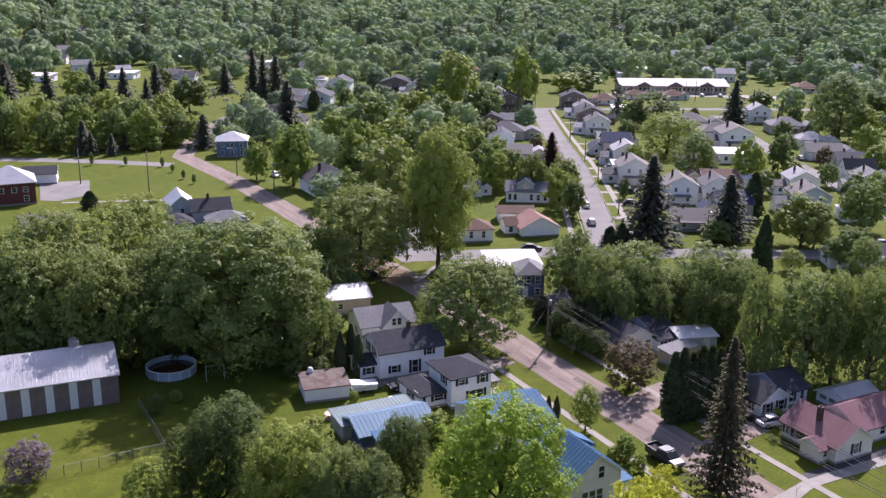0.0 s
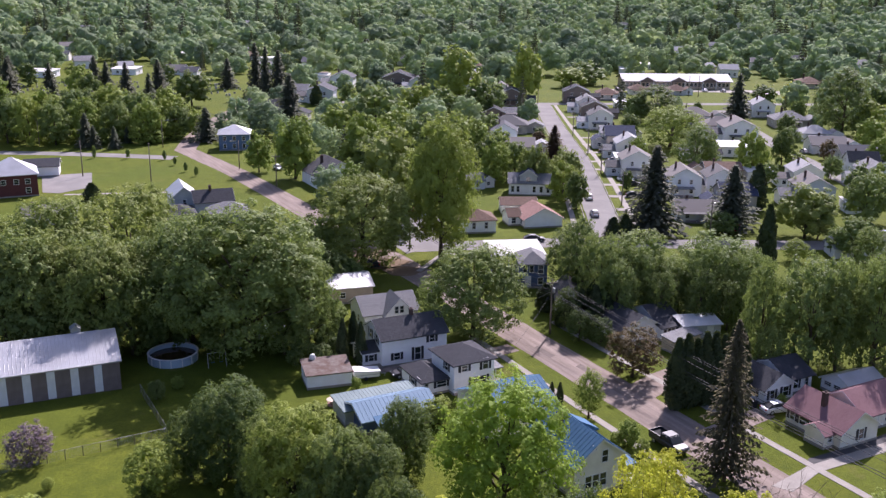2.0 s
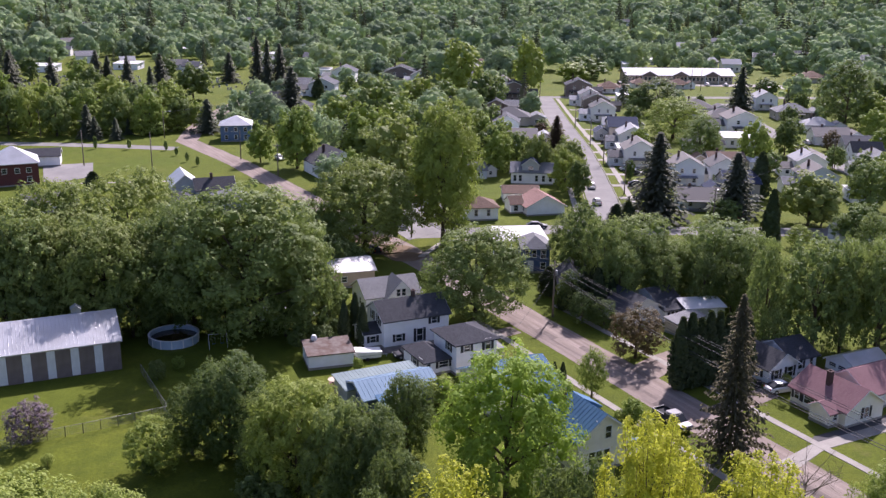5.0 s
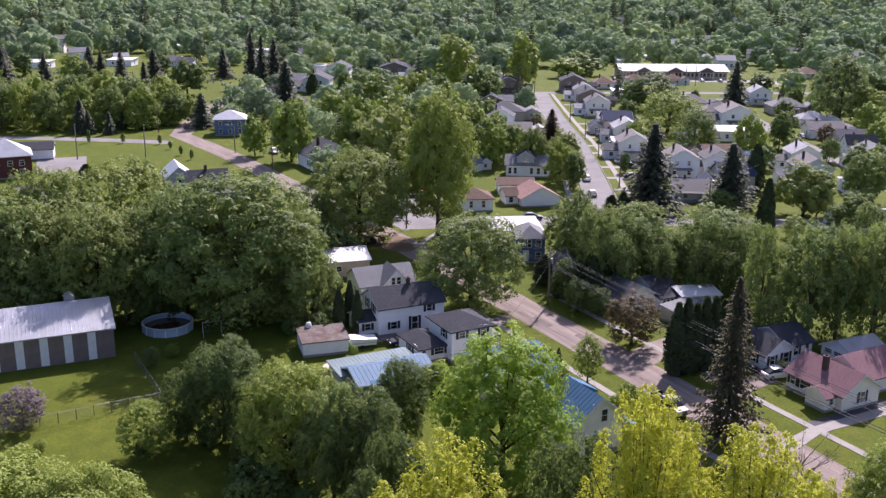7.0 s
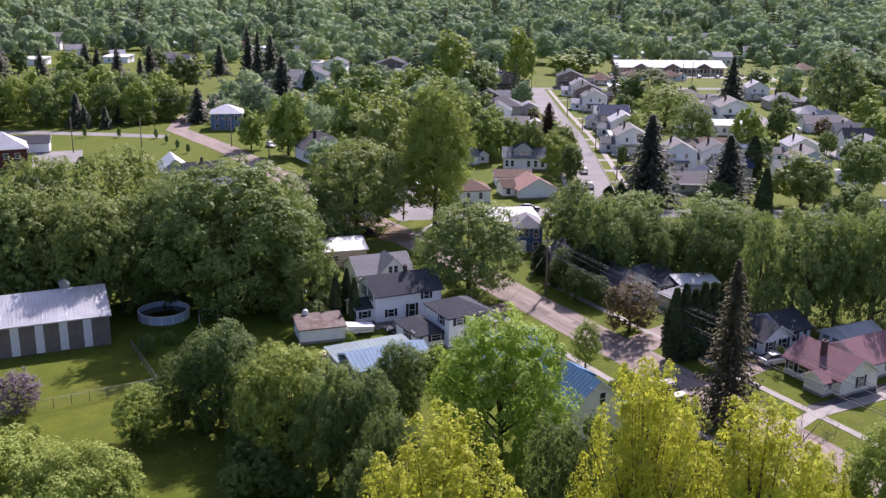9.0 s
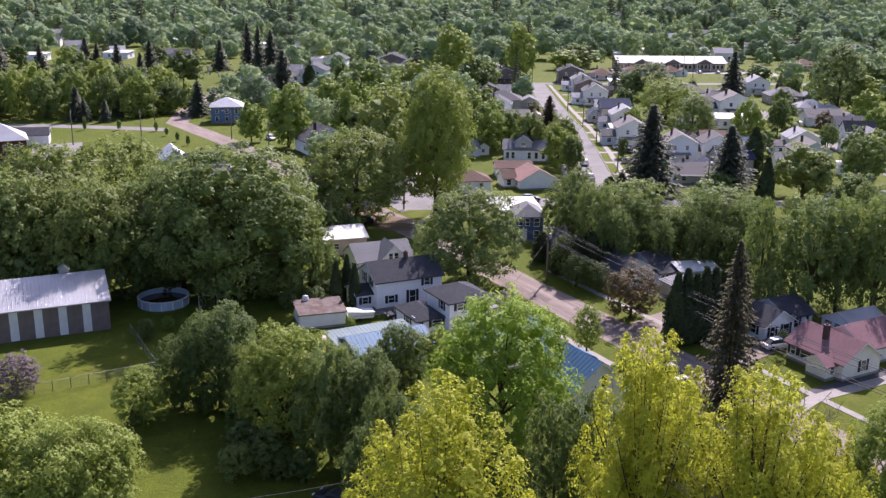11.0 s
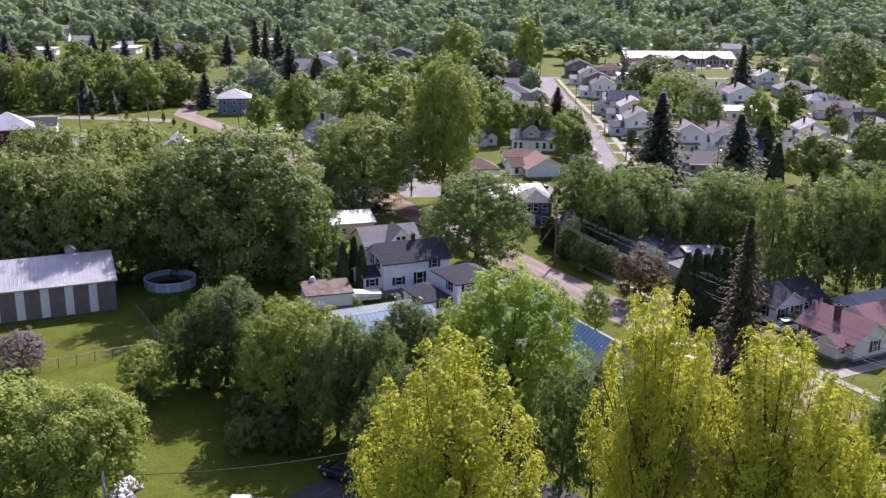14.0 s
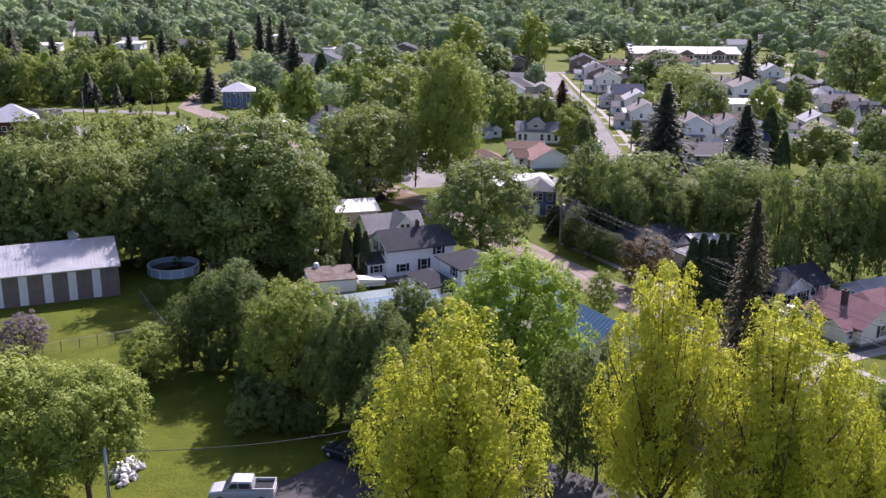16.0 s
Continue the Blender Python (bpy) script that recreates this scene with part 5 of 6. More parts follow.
plant("cedar", 53.9, 179.2, 14.8, 4.3)
plant("bright", 77.4, 280.0, 13.0, 9.5)
plant("cedar", 67.3, 236.2, 11.8, 5.2)
plant("round", 91.0, 297.0, 11.2, 8.2)
plant("ash", 71.0, 209.5, 11.6, 14.0)
plant("maple", 89.5, 224.3, 12.4, 11.2)
plant("maple", 76.1, 193.3, 9.2, 9.2)
plant("round", 130.0, 357.6, 24.1, 22.7, 1)
plant("spruce", 100.7, 392.8, 19.0, 9.5)
plant("bright", 62.1, 326.0, 14.8, 21.5, 1)
plant("maple", 62.8, 287.1, 14.0, 14.5, 1)
plant("round", 66.9, 384.4, 14.2, 22.5, 1)
plant("round", 121.7, 431.7, 9.9, 12.5)
plant("oval", 17.2, 437.1, 23.9, 15.7)
plant("round", -2.6, 376.3, 16.1, 13.2)
plant("bright", -12.8, 445.8, 22.8, 20.7)
plant("maple", 51.0, 513.1, 12.0, 22.2)
plant("redspruce", 20.9, 293.4, 11.9, 6.9)
plant("redbush", 17.7, 324.6, 4.8, 5.4)
plant("round", 22.6, 232.6, 9.6, 6.7)
plant("ash", 21.7, 254.1, 10.9, 9.1)
plant("ash", 12.9, 252.8, 12.8, 9.0)
plant("ash", 20.9, 259.8, 10.4, 6.9)
plant("bright", 3.8, 275.0, 12.7, 10.6)
plant("bright", -7.1, 288.9, 15.0, 13.7)
plant("maple", -18.0, 261.9, 18.8, 17.1)
plant("bright", -34.9, 272.6, 16.9, 15.4)
plant("maple", -38.7, 333.6, 17.7, 17.7)
plant("bright", -36.8, 267.9, 11.2, 11.2)
plant("maple", -17.4, 381.9, 12.3, 12.3)
plant("bright", -27.4, 380.7, 13.4, 13.4)
plant("round", -60.2, 414.2, 10.2, 7.3)
plant("cedar", -74.1, 416.3, 8.6, 6.1)
plant("round", 87.1, 403.7, 5.6, 4.7)
plant("cedar", -98.6, 231.8, 4.4, 4.5)
plant("rustyspruce", 28.2, 100.4, 20.2, 8.8, 0)
plant("cedar", -20.5, 132.2, 7.0, 2.0)
plant("cedar", -19.3, 135.1, 7.1, 2.0)
plant("cedar", -17.6, 131.0, 7.0, 2.0)
plant("copper", 21.8, 129.6, 7.9, 9.1)
plant("lilac", -52.2, 99.0, 5.1, 6.3)
plant("oval", 14.2, 115.7, 6.8, 5.0)
plant("yellowbush", 21.1, 97.6, 5.3, 4.7)
plant("round", -28.4, 97.5, 12.3, 9.8, 0)
plant("bright", -19.2, 89.5, 12.8, 11.0, 0)
plant("round", -8.4, 98.0, 10.3, 7.0, 0)
plant("vivid", 2.8, 90.0, 16.6, 14.0, 0)
plant("bush", -35.6, 93.0, 6.6, 7.0, 1)
plant("round", -32.6, 97.0, 9.0, 6.4, 1)
plant("round", -10.8, 85.0, 12.4, 8.0, 0)
plant("round", -7.0, 81.0, 9.5, 6.5, 1)
plant("maple", -14.2, 86.0, 12.6, 7.6, 0)
plant("maple", -47.7, 144.8, 18.6, 13.6)
plant("maple", -68.8, 133.8, 18.8, 15.3)
plant("maple", -60.3, 137.8, 16.6, 14.8)
plant("maple", -52.3, 140.8, 16.4, 13.3)
plant("maple", -45.0, 138.9, 13.5, 11.4)
plant("maple", -28.0, 141.5, 14.1, 9.0)
plant("maple", -31.5, 157.2, 13.8, 9.0)
plant("maple", -29.7, 134.4, 8.2, 7.7)
plant("maple", -52.4, 132.6, 14.5, 9.0)
plant("maple", -72.2, 133.6, 15.3, 10.2)
plant("maple", -38.6, 133.7, 8.2, 6.8)
plant("maple", 21.1, 162.2, 10.5, 9.9)
plant("maple", 33.5, 158.8, 9.5, 9.0)
plant("maple", 45.7, 161.2, 11.7, 8.8)
plant("maple", 47.7, 139.8, 14.2, 8.6)
plant("maple", 53.5, 138.1, 16.2, 8.5)
plant("maple", 62.6, 140.9, 16.4, 6.9)
plant("maple", 42.6, 141.7, 7.0, 6.1)
plant("maple", 41.4, 131.0, 7.9, 4.9)
plant("cedar", 10.9, 157.1, 5.2, 3.9)
plant("cedar", 18.2, 152.2, 7.0, 3.8)
plant("cedar", 14.6, 154.6, 5.1, 3.8)
plant("cedar", 16.3, 152.1, 5.5, 3.3)
plant("cedar", 20.7, 153.7, 5.6, 2.9)
plant("bright", -26.8, 288.6, 17.3, 15.4)
plant("maple", -13.8, 258.1, 14.1, 13.9)
plant("bright", -51.7, 326.0, 11.7, 11.6)
plant("bright", -4.3, 290.9, 13.1, 13.8)
plant("maple", 0.8, 331.7, 9.8, 9.8)
plant("maple", 8.1, 267.5, 11.0, 8.0)
plant("maple", -30.8, 263.8, 12.8, 12.6)
plant("bright", -21.5, 231.5, 12.8, 12.5)
plant("bright", -34.3, 242.6, 9.0, 8.8)
plant("maple", -158.3, 309.1, 15.9, 13.0, 2)
plant("bright", -149.6, 306.8, 15.4, 11.1, 2)
plant("maple", -141.5, 307.7, 14.5, 11.1, 2)
plant("bright", -134.1, 314.9, 14.6, 11.3, 2)
plant("maple", -123.9, 316.0, 14.6, 11.4, 2)
plant("bright", -113.6, 317.1, 13.7, 11.4, 2)
plant("maple", -105.7, 325.8, 11.7, 9.7, 2)
plant("bright", -100.0, 326.5, 9.8, 7.8, 2)
plant("ash", -23.0, 91.5, 7.5, 5.6)
plant("round", 7.1, 76.2, 12.4, 6.0, 1)
plant("maple", -23.6, 94.0, 9.5, 6.2)
plant("round", -8.7, 79.2, 11.1, 4.6)
plant("round", 9.6, 74.6, 14.2, 6.4, 1)
plant("round", -9.5, 74.8, 9.5, 5.0)
plant("cedar", 28.3, 204.9, 5.1, 3.5)
plant("cedar", 30.8, 205.1, 5.8, 3.5)
plant("cedar", 33.0, 203.1, 3.8, 3.2)
plant("bright", 19.8, 241.2, 10.3, 8.6)
plant("maple", 14.6, 253.8, 9.3, 7.6)
plant("bright", 2.5, 259.6, 12.3, 9.3)
plant("maple", 58.9, 383.4, 10.1, 11.2)
plant("bright", 67.1, 287.6, 8.9, 5.1)
plant("bright", 80.0, 246.7, 6.0, 5.8)
plant("maple", 73.6, 208.7, 9.7, 7.5)
plant("maple", 77.2, 263.1, 7.1, 6.2)
plant("bright", 93.5, 291.8, 5.2, 6.9)
plant("maple", 53.2, 211.7, 5.3, 7.6)
plant("maple", 74.2, 195.8, 6.1, 7.1)
plant("maple", 75.8, 184.5, 9.2, 7.8)
plant("sapling", -120.1, 286.4, 3.9, 1.6)
plant("sapling", -109.6, 286.6, 3.2, 1.6)
plant("sapling", -98.0, 285.9, 3.0, 1.6)
plant("sapling", -92.2, 277.8, 2.6, 1.5)
plant("sapling", -86.1, 268.5, 2.8, 1.5)
plant("sapling", -81.3, 262.7, 2.9, 1.4)
plant("bush", 38.7, 122.4, 1.7, 1.7)
plant("bush", 40.5, 120.8, 1.9, 1.9)
plant("bush", 18.3, 108.3, 3.5, 3.1)
plant("bush", 16.9, 108.2, 1.9, 2.1)
plant("bush", 3.9, 121.0, 2.5, 3.1)
plant("bush", -21.3, 113.3, 2.4, 3.7)
plant("bush", 19.7, 105.6, 2.3, 2.0)
plant("bush", 42.4, 116.0, 1.6, 1.5)
plant("bush", -5.4, 112.8, 3.6, 4.4)
plant("cedar", 9.6, 119.9, 3.2, 1.1)
plant("cedar", 10.7, 119.7, 3.3, 1.1)
plant("bush", 63.4, 191.0, 4.8, 5.8)
plant("bush", -17.2, 122.6, 1.9, 1.7)
plant("bush", 35.9, 147.1, 2.4, 2.7)
plant("bright", -38.6, 67.0, 13.2, 15.0, 0)
plant("raised", -31.2, 66.4, 12.6, 10.4, 0)
plant("willow", -8.7, 187.2, 29.2, 18.0, 0)
plant("bright", 36.7, 77.3, 11.7, 8.2)
plant("cedar", 14.5, 149.9, 5.2, 3.2)
plant("cedar", 16.2, 149.5, 6.7, 3.3)
plant("cedar", 18.3, 148.4, 7.8, 3.3)
plant("cedar", 12.8, 149.7, 3.8, 2.0)
plant("cedar", 20.5, 149.8, 5.9, 3.3)
plant("cedar", 22.9, 152.6, 4.5, 2.8)
plant("yellow", -2.0, 53.6, 23.9, 14.6)
plant("yellow", 11.8, 60.0, 25.4, 11.5)
plant("yellow", 18.8, 57.2, 24.0, 13.0)
plant("yellow", 24.6, 60.6, 18.6, 8.5)
plant("bright", 138.4, 352.5, 13.2, 13.0)
plant("bright", 120.0, 293.0, 9.8, 10.0)
plant("copper", 108.1, 306.9, 6.6, 5.7)
plant("yellowbush", 137.4, 444.1, 9.8, 8.0)
plant("round", 122.6, 385.5, 9.3, 6.5)
plant("round", 92.9, 278.2, 3.5, 4.2)
plant("round", 90.7, 278.9, 3.3, 4.2)
plant("round", 37.9, 255.0, 5.8, 3.6)
plant("bush", 59.9, 253.1, 3.0, 3.3)
plant("spruce", 27.4, 205.0, 4.8, 3.0)
plant("spruce", 30.6, 209.4, 4.5, 2.8)
plant("round", 1.6, 272.5, 11.3, 10.5)
plant("round", 18.3, 330.7, 5.2, 4.6)
plant("round", 92.9, 238.3, 11.3, 9.4)
plant("maple", 1.9, 401.7, 12.7, 13.5)
plant("bright", 42.4, 498.7, 9.9, 17.3)
plant("round", 157.8, 401.4, 13.7, 10.0)
plant("maple", 101.0, 322.0, 8.0, 7.0)
plant("round", 108.0, 352.0, 8.5, 7.5)
plant("maple", 99.0, 276.0, 7.0, 6.0)
plant("bright", 127.0, 322.0, 11.0, 10.0)
plant("ash", 134.0, 300.0, 12.0, 12.0)
plant("round", 70.0, 352.0, 9.0, 8.0)
plant("bright", 47.0, 296.0, 8.0, 6.5)
plant("round", 50.0, 338.0, 9.0, 7.5)
plant("bright", 104.0, 252.0, 9.0, 9.0)
plant("ash", -57.0, 135.0, 18.2, 16.5, 0)
plant("maple", -46.5, 139.5, 19.2, 15.5, 0)
plant("ash", -67.0, 136.5, 18.0, 15.5, 0)
plant("maple", -26.4, 137.0, 17.4, 10.0)
plant("ash", -78.0, 134.0, 17.0, 14.5)
plant("maple", -35.0, 138.5, 18.5, 15.0)
plant("bush", -47.8, 93.5, 1.5, 1.7, 1)
plant("bush", -50.5, 90.4, 1.1, 1.2, 1)
plant("maple", 41.8, 137.0, 16.8, 7.2)
plant("maple", 52.0, 134.0, 17.8, 8.2)
plant("maple", 58.4, 137.2, 17.6, 8.4)
for i in range(8):
    plant("cedar", 26.0 + i * 1.35, 119.4 + i * 0.62, 10.3 + 0.5 * math.sin(i * 2.3), 3.3)
plant("maple", 19.6, 153.6, 15.0, 9.0)
plant("round", 15.4, 143.4, 5.6, 5.2)
plant("round", 18.6, 141.6, 5.0, 4.6)
plant("round", 13.6, 149.0, 7.0, 5.0)
plant("maple", 22.0, 150.6, 11.5, 7.5)
plant("maple", 25.0, 155.6, 13.2, 9.5)
plant("maple", 31.5, 157.0, 10.0, 8.0)
plant("maple", 37.5, 156.0, 13.6, 9.0)
plant("maple", 43.0, 154.0, 12.2, 8.5)
plant("round", 17.2, 161.0, 15.5, 9.5)
plant("round", 29.5, 152.0, 9.5, 6.0)
plant("round", 35.6, 150.6, 9.8, 6.0)
plant("round", 40.0, 150.0, 9.0, 6.0)

for i in range(15):
    plant("bright", -168 + i * 4.4, 317 + 6 * math.sin(i * 1.9), 5.5 + 2.0 * math.sin(i * 2.7), 8.0, 2)

# ---- woods that close the view ----
def on_road(x, y):
    """Whether a place lies on a street, a lawn or a yard that stays open."""
    if abs(x - 28 + max(0, y - 300) * 0.03) < 9 and 200 < y < 440:
        return True
    if abs(x - 101) < 7 and 205 < y < 430:
        return True
    if abs(y - 434 - x * 0.07) < 8 and -110 < x < 260:
        return True
    if 15 < x < 48 and 436 < y < 522:
        return True
    if 45 < x < 165 and 445 < y < 545:
        return True
    if -128 < x < -60 and 232 < y < 300 and y < 300:
        return True
    if -260 < x < -95 and 278 < y < 300:
        return True
    if abs(x + 102) < 8 and 300 < y < 560:
        return True
    if -275 < x < -105 and 352 < y < 505 or -262 < x < -160 and 500 < y < 526:
        return True
    if x > -15 and y < 335 or 36 < x < 125 and y < 400:
        return True
    if x < -55 and y < 305:
        return True
    return abs(x * UX + y * UY - 76) < 8


def free(x, y, r):
    if on_road(x, y):
        return False
    for a, b, c in PLACED:
        front = 4 if b < 430 else 18 if (a * 7.3 + b * 3.1) % 1.0 < 0.4 else 5
        if abs(x - a) < c + r * 0.4 and -r * 0.6 - front < y - b < 12 + r * 0.3:
            return False
    return all((x - a) ** 2 + (y - b) ** 2 > (0.75 * (c + r)) ** 2 for a, b, c in TREES)


def undergrowth(x0, x1, y0, y1, n, low=2.0, high=5.0):
    """Low trees and shrubs that fill a grove."""
    for i in range(n):
        x, y, w = rnd.uniform(x0, x1), rnd.uniform(y0, y1), rnd.uniform(low, high)
        if not on_road(x, y):
            plant(rnd.choice(["maple", "round", "round"]), x, y, w * rnd.uniform(0.8, 1.3), w, 2)


undergrowth(-88, -50, 138, 172, 14, 4, 8)
undergrowth(-48, -22, 138, 170, 12, 3, 7)
undergrowth(14, 46, 158, 172, 12, 4, 8)
undergrowth(-52, -40, 134, 137, 4, 2, 4)
undergrowth(-40, -21, 128, 138, 9, 2, 4)
undergrowth(46, 66, 130, 150, 9, 3, 6)
undergrowth(38, 50, 142, 156, 6, 3, 6)
undergrowth(-14, -2, 76, 92, 10, 4, 7)
undergrowth(-26, -12, 90, 97, 5, 4, 6)
undergrowth(4, 20, 72, 86, 9, 4, 8)
undergrowth(-24, -10, 79, 86, 7, 2, 5)
undergrowth(-36, -24, 92, 98, 6, 2, 4)
plant("round", -43.6, 117.4, 2.9, 2.8, 1)
plant("bush", -41.8, 121.0, 2.0, 2.0, 1)


def woodland():
    """Trees between and beyond the houses, too many to count, in a few joined meshes."""
    def crown(rs, n, form, per, size, grow, core):
        """Lumpy leaf masses with looser sprays round them."""
        c, r = lobes(rs, n, form)
        r = r * grow
        return np.concatenate([leaf_tris(rs, c, r, (1, 1, 0.95), per, size, 0.7, 0.9, 0.25), masses(rs, c, r, (core, core, core * 0.92))])

    fine, protos, coarse, tiny = [], [], [], []
    for v in range(8):
        rs = np.random.RandomState(500 + v)
        form = ("broad", "round", "oval", "broad", "round", "broad", "round", "oval")[v]
        fine.append(crown(rs, 40, form, 30, 0.027, 1.0, 0.55))
        protos.append(crown(rs, 24, form, 15, 0.035, 1.1, 0.7))
        coarse.append(crown(rs, 14, form, 9, 0.044, 1.25, 0.76))
        tiny.append(crown(rs, 8, form, 5, 0.055, 1.5, 0.8))
    rs = np.random.RandomState(900)
    cone = conifer_quads(rs, 14, 7, 3, 0.12).reshape(-1, 4, 3)[:, :3].reshape(-1, 3)
    bins = [[] for _ in range(14)]
    dark = []
    y = 208.0
    while y < 2100:
        step = 14.0 if y < 330 else 14.5 if y < 600 else 15.5 if y < 900 else 18.5 if y < 1300 else 27
        x = -0.5 * y - 60
        while x < 0.5 * y + 80:
            px, py = x + rs.uniform(-0.45, 0.45) * step, y + rs.uniform(-0.45, 0.45) * step
            w = rs.choice((6.5, 10.0, 13.5, 18.5), p=(0.22, 0.33, 0.28, 0.17)) * rs.uniform(0.9, 1.15) * (0.9 if y < 330 else 1.0 if y < 600 else 1.15 if y < 1300 else 1.5)
            if rs.rand() < (0.8 if y < 600 else 0.94 if y < 900 else 0.97) and (y > 1000 or free(px, py, w * 0.42)):
                a = rs.rand() * 6.28
                ca, sa = math.cos(a), math.sin(a)
                conifer = rs.rand() < 0.07
                if conifer:
                    q, ww, h = cone, w * 0.65, w * rs.uniform(1.2, 1.7)
                else:
                    q, ww, h = (fine if y < 340 else protos if y < 620 else coarse if y < 1050 else tiny)[rs.randint(8)], w, min(w * rs.uniform(0.75, 1.15), 20)
                g = np.stack([(q[:, 0] * ca - q[:, 1] * sa) * ww + px, (q[:, 0] * sa + q[:, 1] * ca) * ww + py, q[:, 2] * h - 0.04 * h + rise_at(px, py)], 1)
                if conifer:
                    dark.append(g)
                else:
                    bins[rs.randint(14)].append(g)
            x += step
        y += step
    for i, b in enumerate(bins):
        ob = new("woodland", leaf_mesh("woodland", np.concatenate(b), (HAZED_WOODS, HAZED_WOODS_LIGHT, HAZED_WOODS, HAZED_WOODS_DEEP, HAZED_WOODS_LIGHT)[i % 5]))
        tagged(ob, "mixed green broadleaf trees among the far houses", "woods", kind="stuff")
    ob = new("conifers", leaf_mesh("conifers", np.concatenate(dark), SPRUCE))
    tagged(ob, "scattered dark conifers among the far houses", "woods", kind="stuff")


woodland()


# ---- poles and cables ----
def utility_pole(x, y, h, ang=0.0, arm=True, lamp=False, steel=False):
    r = thing("street_lamp" if lamp else "utility_pole", "tall pole with a curved lamp arm beside the street" if lamp else "weathered wooden utility pole with cross arm" if arm else "plain slender pale grey pole in the grass" if steel else "plain slender wooden pole in the grass", "street lamp" if lamp else "utility pole", at(x, y, ang), "poles along the streets")
    part("post", Mesh().tube([(0, 0, -0.3), (0, 0, h * 0.5), (0, 0, h)], [0.17, 0.145, 0.11], 9), STEEL if steel else POLE, r, smooth=True)
    if arm:
        part("cross_arm", Mesh().box(-1.1, -0.06, h - 0.75, 1.1, 0.06, h - 0.6), POLE, r)
        for a in (-0.95, -0.4, 0.4, 0.95):
            part("insulator", Mesh().lathe([(0.05, h - 0.6), (0.06, h - 0.5), (0.03, h - 0.42), (0.05, h - 0.36)], 8, a, 0), TRIM, r)
        part("brace", Mesh().prism([(-0.7, 0.07, h - 0.75), (-0.62, 0.07, h - 0.75), (0.02, 0.07, h - 1.4), (-0.04, 0.07, h - 1.45)], (0, 0.03, 0)), STEEL, r)
    if lamp:
        part("lamp_arm", Mesh().tube([(0, 0, h - 0.9), (0.8, 0, h - 0.3), (1.9, 0, h - 0.15)], [0.05, 0.045, 0.04], 6), STEEL, r)
        part("lamp_head", Mesh().box(1.8, -0.14, h - 0.28, 2.5, 0.14, h - 0.1).box(1.9, -0.1, h - 0.34, 2.4, 0.1, h - 0.28), STEEL, r)
    return r


def cable(a, b, sag, rad=0.022, label="black overhead cable hanging between poles"):
    pts = []
    for i in range(15):
        t = i / 14
        p = Vector(a).lerp(Vector(b), t)
        p.z -= sag * 4 * t * (1 - t)
        pts.append(tuple(p))
    ob = new("cable", Mesh().tube(pts, [rad] * 15, 5).data("cable", WIRE, True))
    tagged(ob, label, "cable", "overhead cables")


pole_a = (11.0, 146.1)
pole_b = uv(82.5, 38)
pole_c = uv(82.0, 178)
utility_pole(*pole_a, 9.3, NEAR)
utility_pole(*pole_b, 9.3, NEAR)
utility_pole(*pole_c, 9.3, NEAR)
part("transformer", Mesh().lathe([(0.2, 6.9), (0.24, 7.0), (0.24, 7.7), (0.12, 7.8)], 10, 0.36, 0.0), STEEL, bpy.data.objects["utility_pole"])
for k, dz in ((-0.95, -0.36), (0.4, -0.36), (0.95, -0.36), (0.0, -2.0), (0.05, -2.4)):
    dx, dy = k * UX, k * UY
    for p, q in ((pole_a, pole_b), (pole_a, pole_c)):
        cable((p[0] + dx, p[1] + dy, 9.3 + dz), (q[0] + dx, q[1] + dy, 9.3 + dz), 1.1 if dz > -1 else 1.5, 0.03 if dz > -1 else 0.04)
cable((11.0, 146.1, 7.4), (2.0, 170.0, 5.2), 0.5)
cable((11.0, 146.1, 7.2), (-4.4, 136.0, 4.6), 0.5)
cable((11.0, 146.1, 7.3), (3.4, 124.4, 4.8), 0.6)
cable((11.0, 146.1, 7.3), (23.0, 139.5, 3.2), 0.5)
utility_pole(-28.2, 63.0, 8.2, 80, arm=False, steel=True)
cable((-28.2, 63.0, 7.9), (-6.0, 72.0, 7.0), 0.8, 0.03)
cable((-28.2, 63.0, 7.9), (-60.0, 40.0, 8.0), 0.8, 0.03)
cable((-28.2, 63.0, 7.2), (-26.4, 59.5, 0.1), 0.02, 0.03, "steel guy wire beside the pole")
for x, y, h, lamp in ((-55.9, 250.6, 9, False), (-88.9, 247.5, 12, False), (-145.8, 305.1, 9, False), (-112.6, 259.7, 10, False), (34.4, 237.7, 8.5, False), (33.6, 277.6, 8.5, False), (32.8, 308.5, 8.5, False), (31.0, 345, 8.5, False), (96.3, 310.3, 9, False), (98.5, 276.1, 9, False), (100.8, 468.2, 10, False), (96.1, 467.6, 10, False), (22.6, 433, 10, False)):
    utility_pole(x, y, h, 0 if y > 200 else 30, arm=h < 9.5)
for x, y, h, a in ((-71.9, 273.9, 8.5, 200), (-105.6, 307.3, 9, 20), (-15.4, 192.2, 8.4, 90), (50.0, 208.5, 8.5, 270)):
    utility_pole(x, y, h, a, arm=False, lamp=True)
for a, b in (((34.4, 237.7), (33.6, 277.6)), ((33.6, 277.6), (32.8, 308.5)), ((32.8, 308.5), (31.0, 345))):
    for dx in (-0.9, 0.9):
        cable((a[0] + dx, a[1], 8.1), (b[0] + dx, b[1], 8.1), 0.7, 0.03)
cable((96.3, 310.3, 8.6), (98.5, 276.1, 8.6), 0.8, 0.03)
cable((50, 208.5, 8), (98.5, 276.1, 8.6), 1.2, 0.03)
cable((-105.6, 307.3, 8.6), (-73, 362, 9.5), 0.8, 0.04)


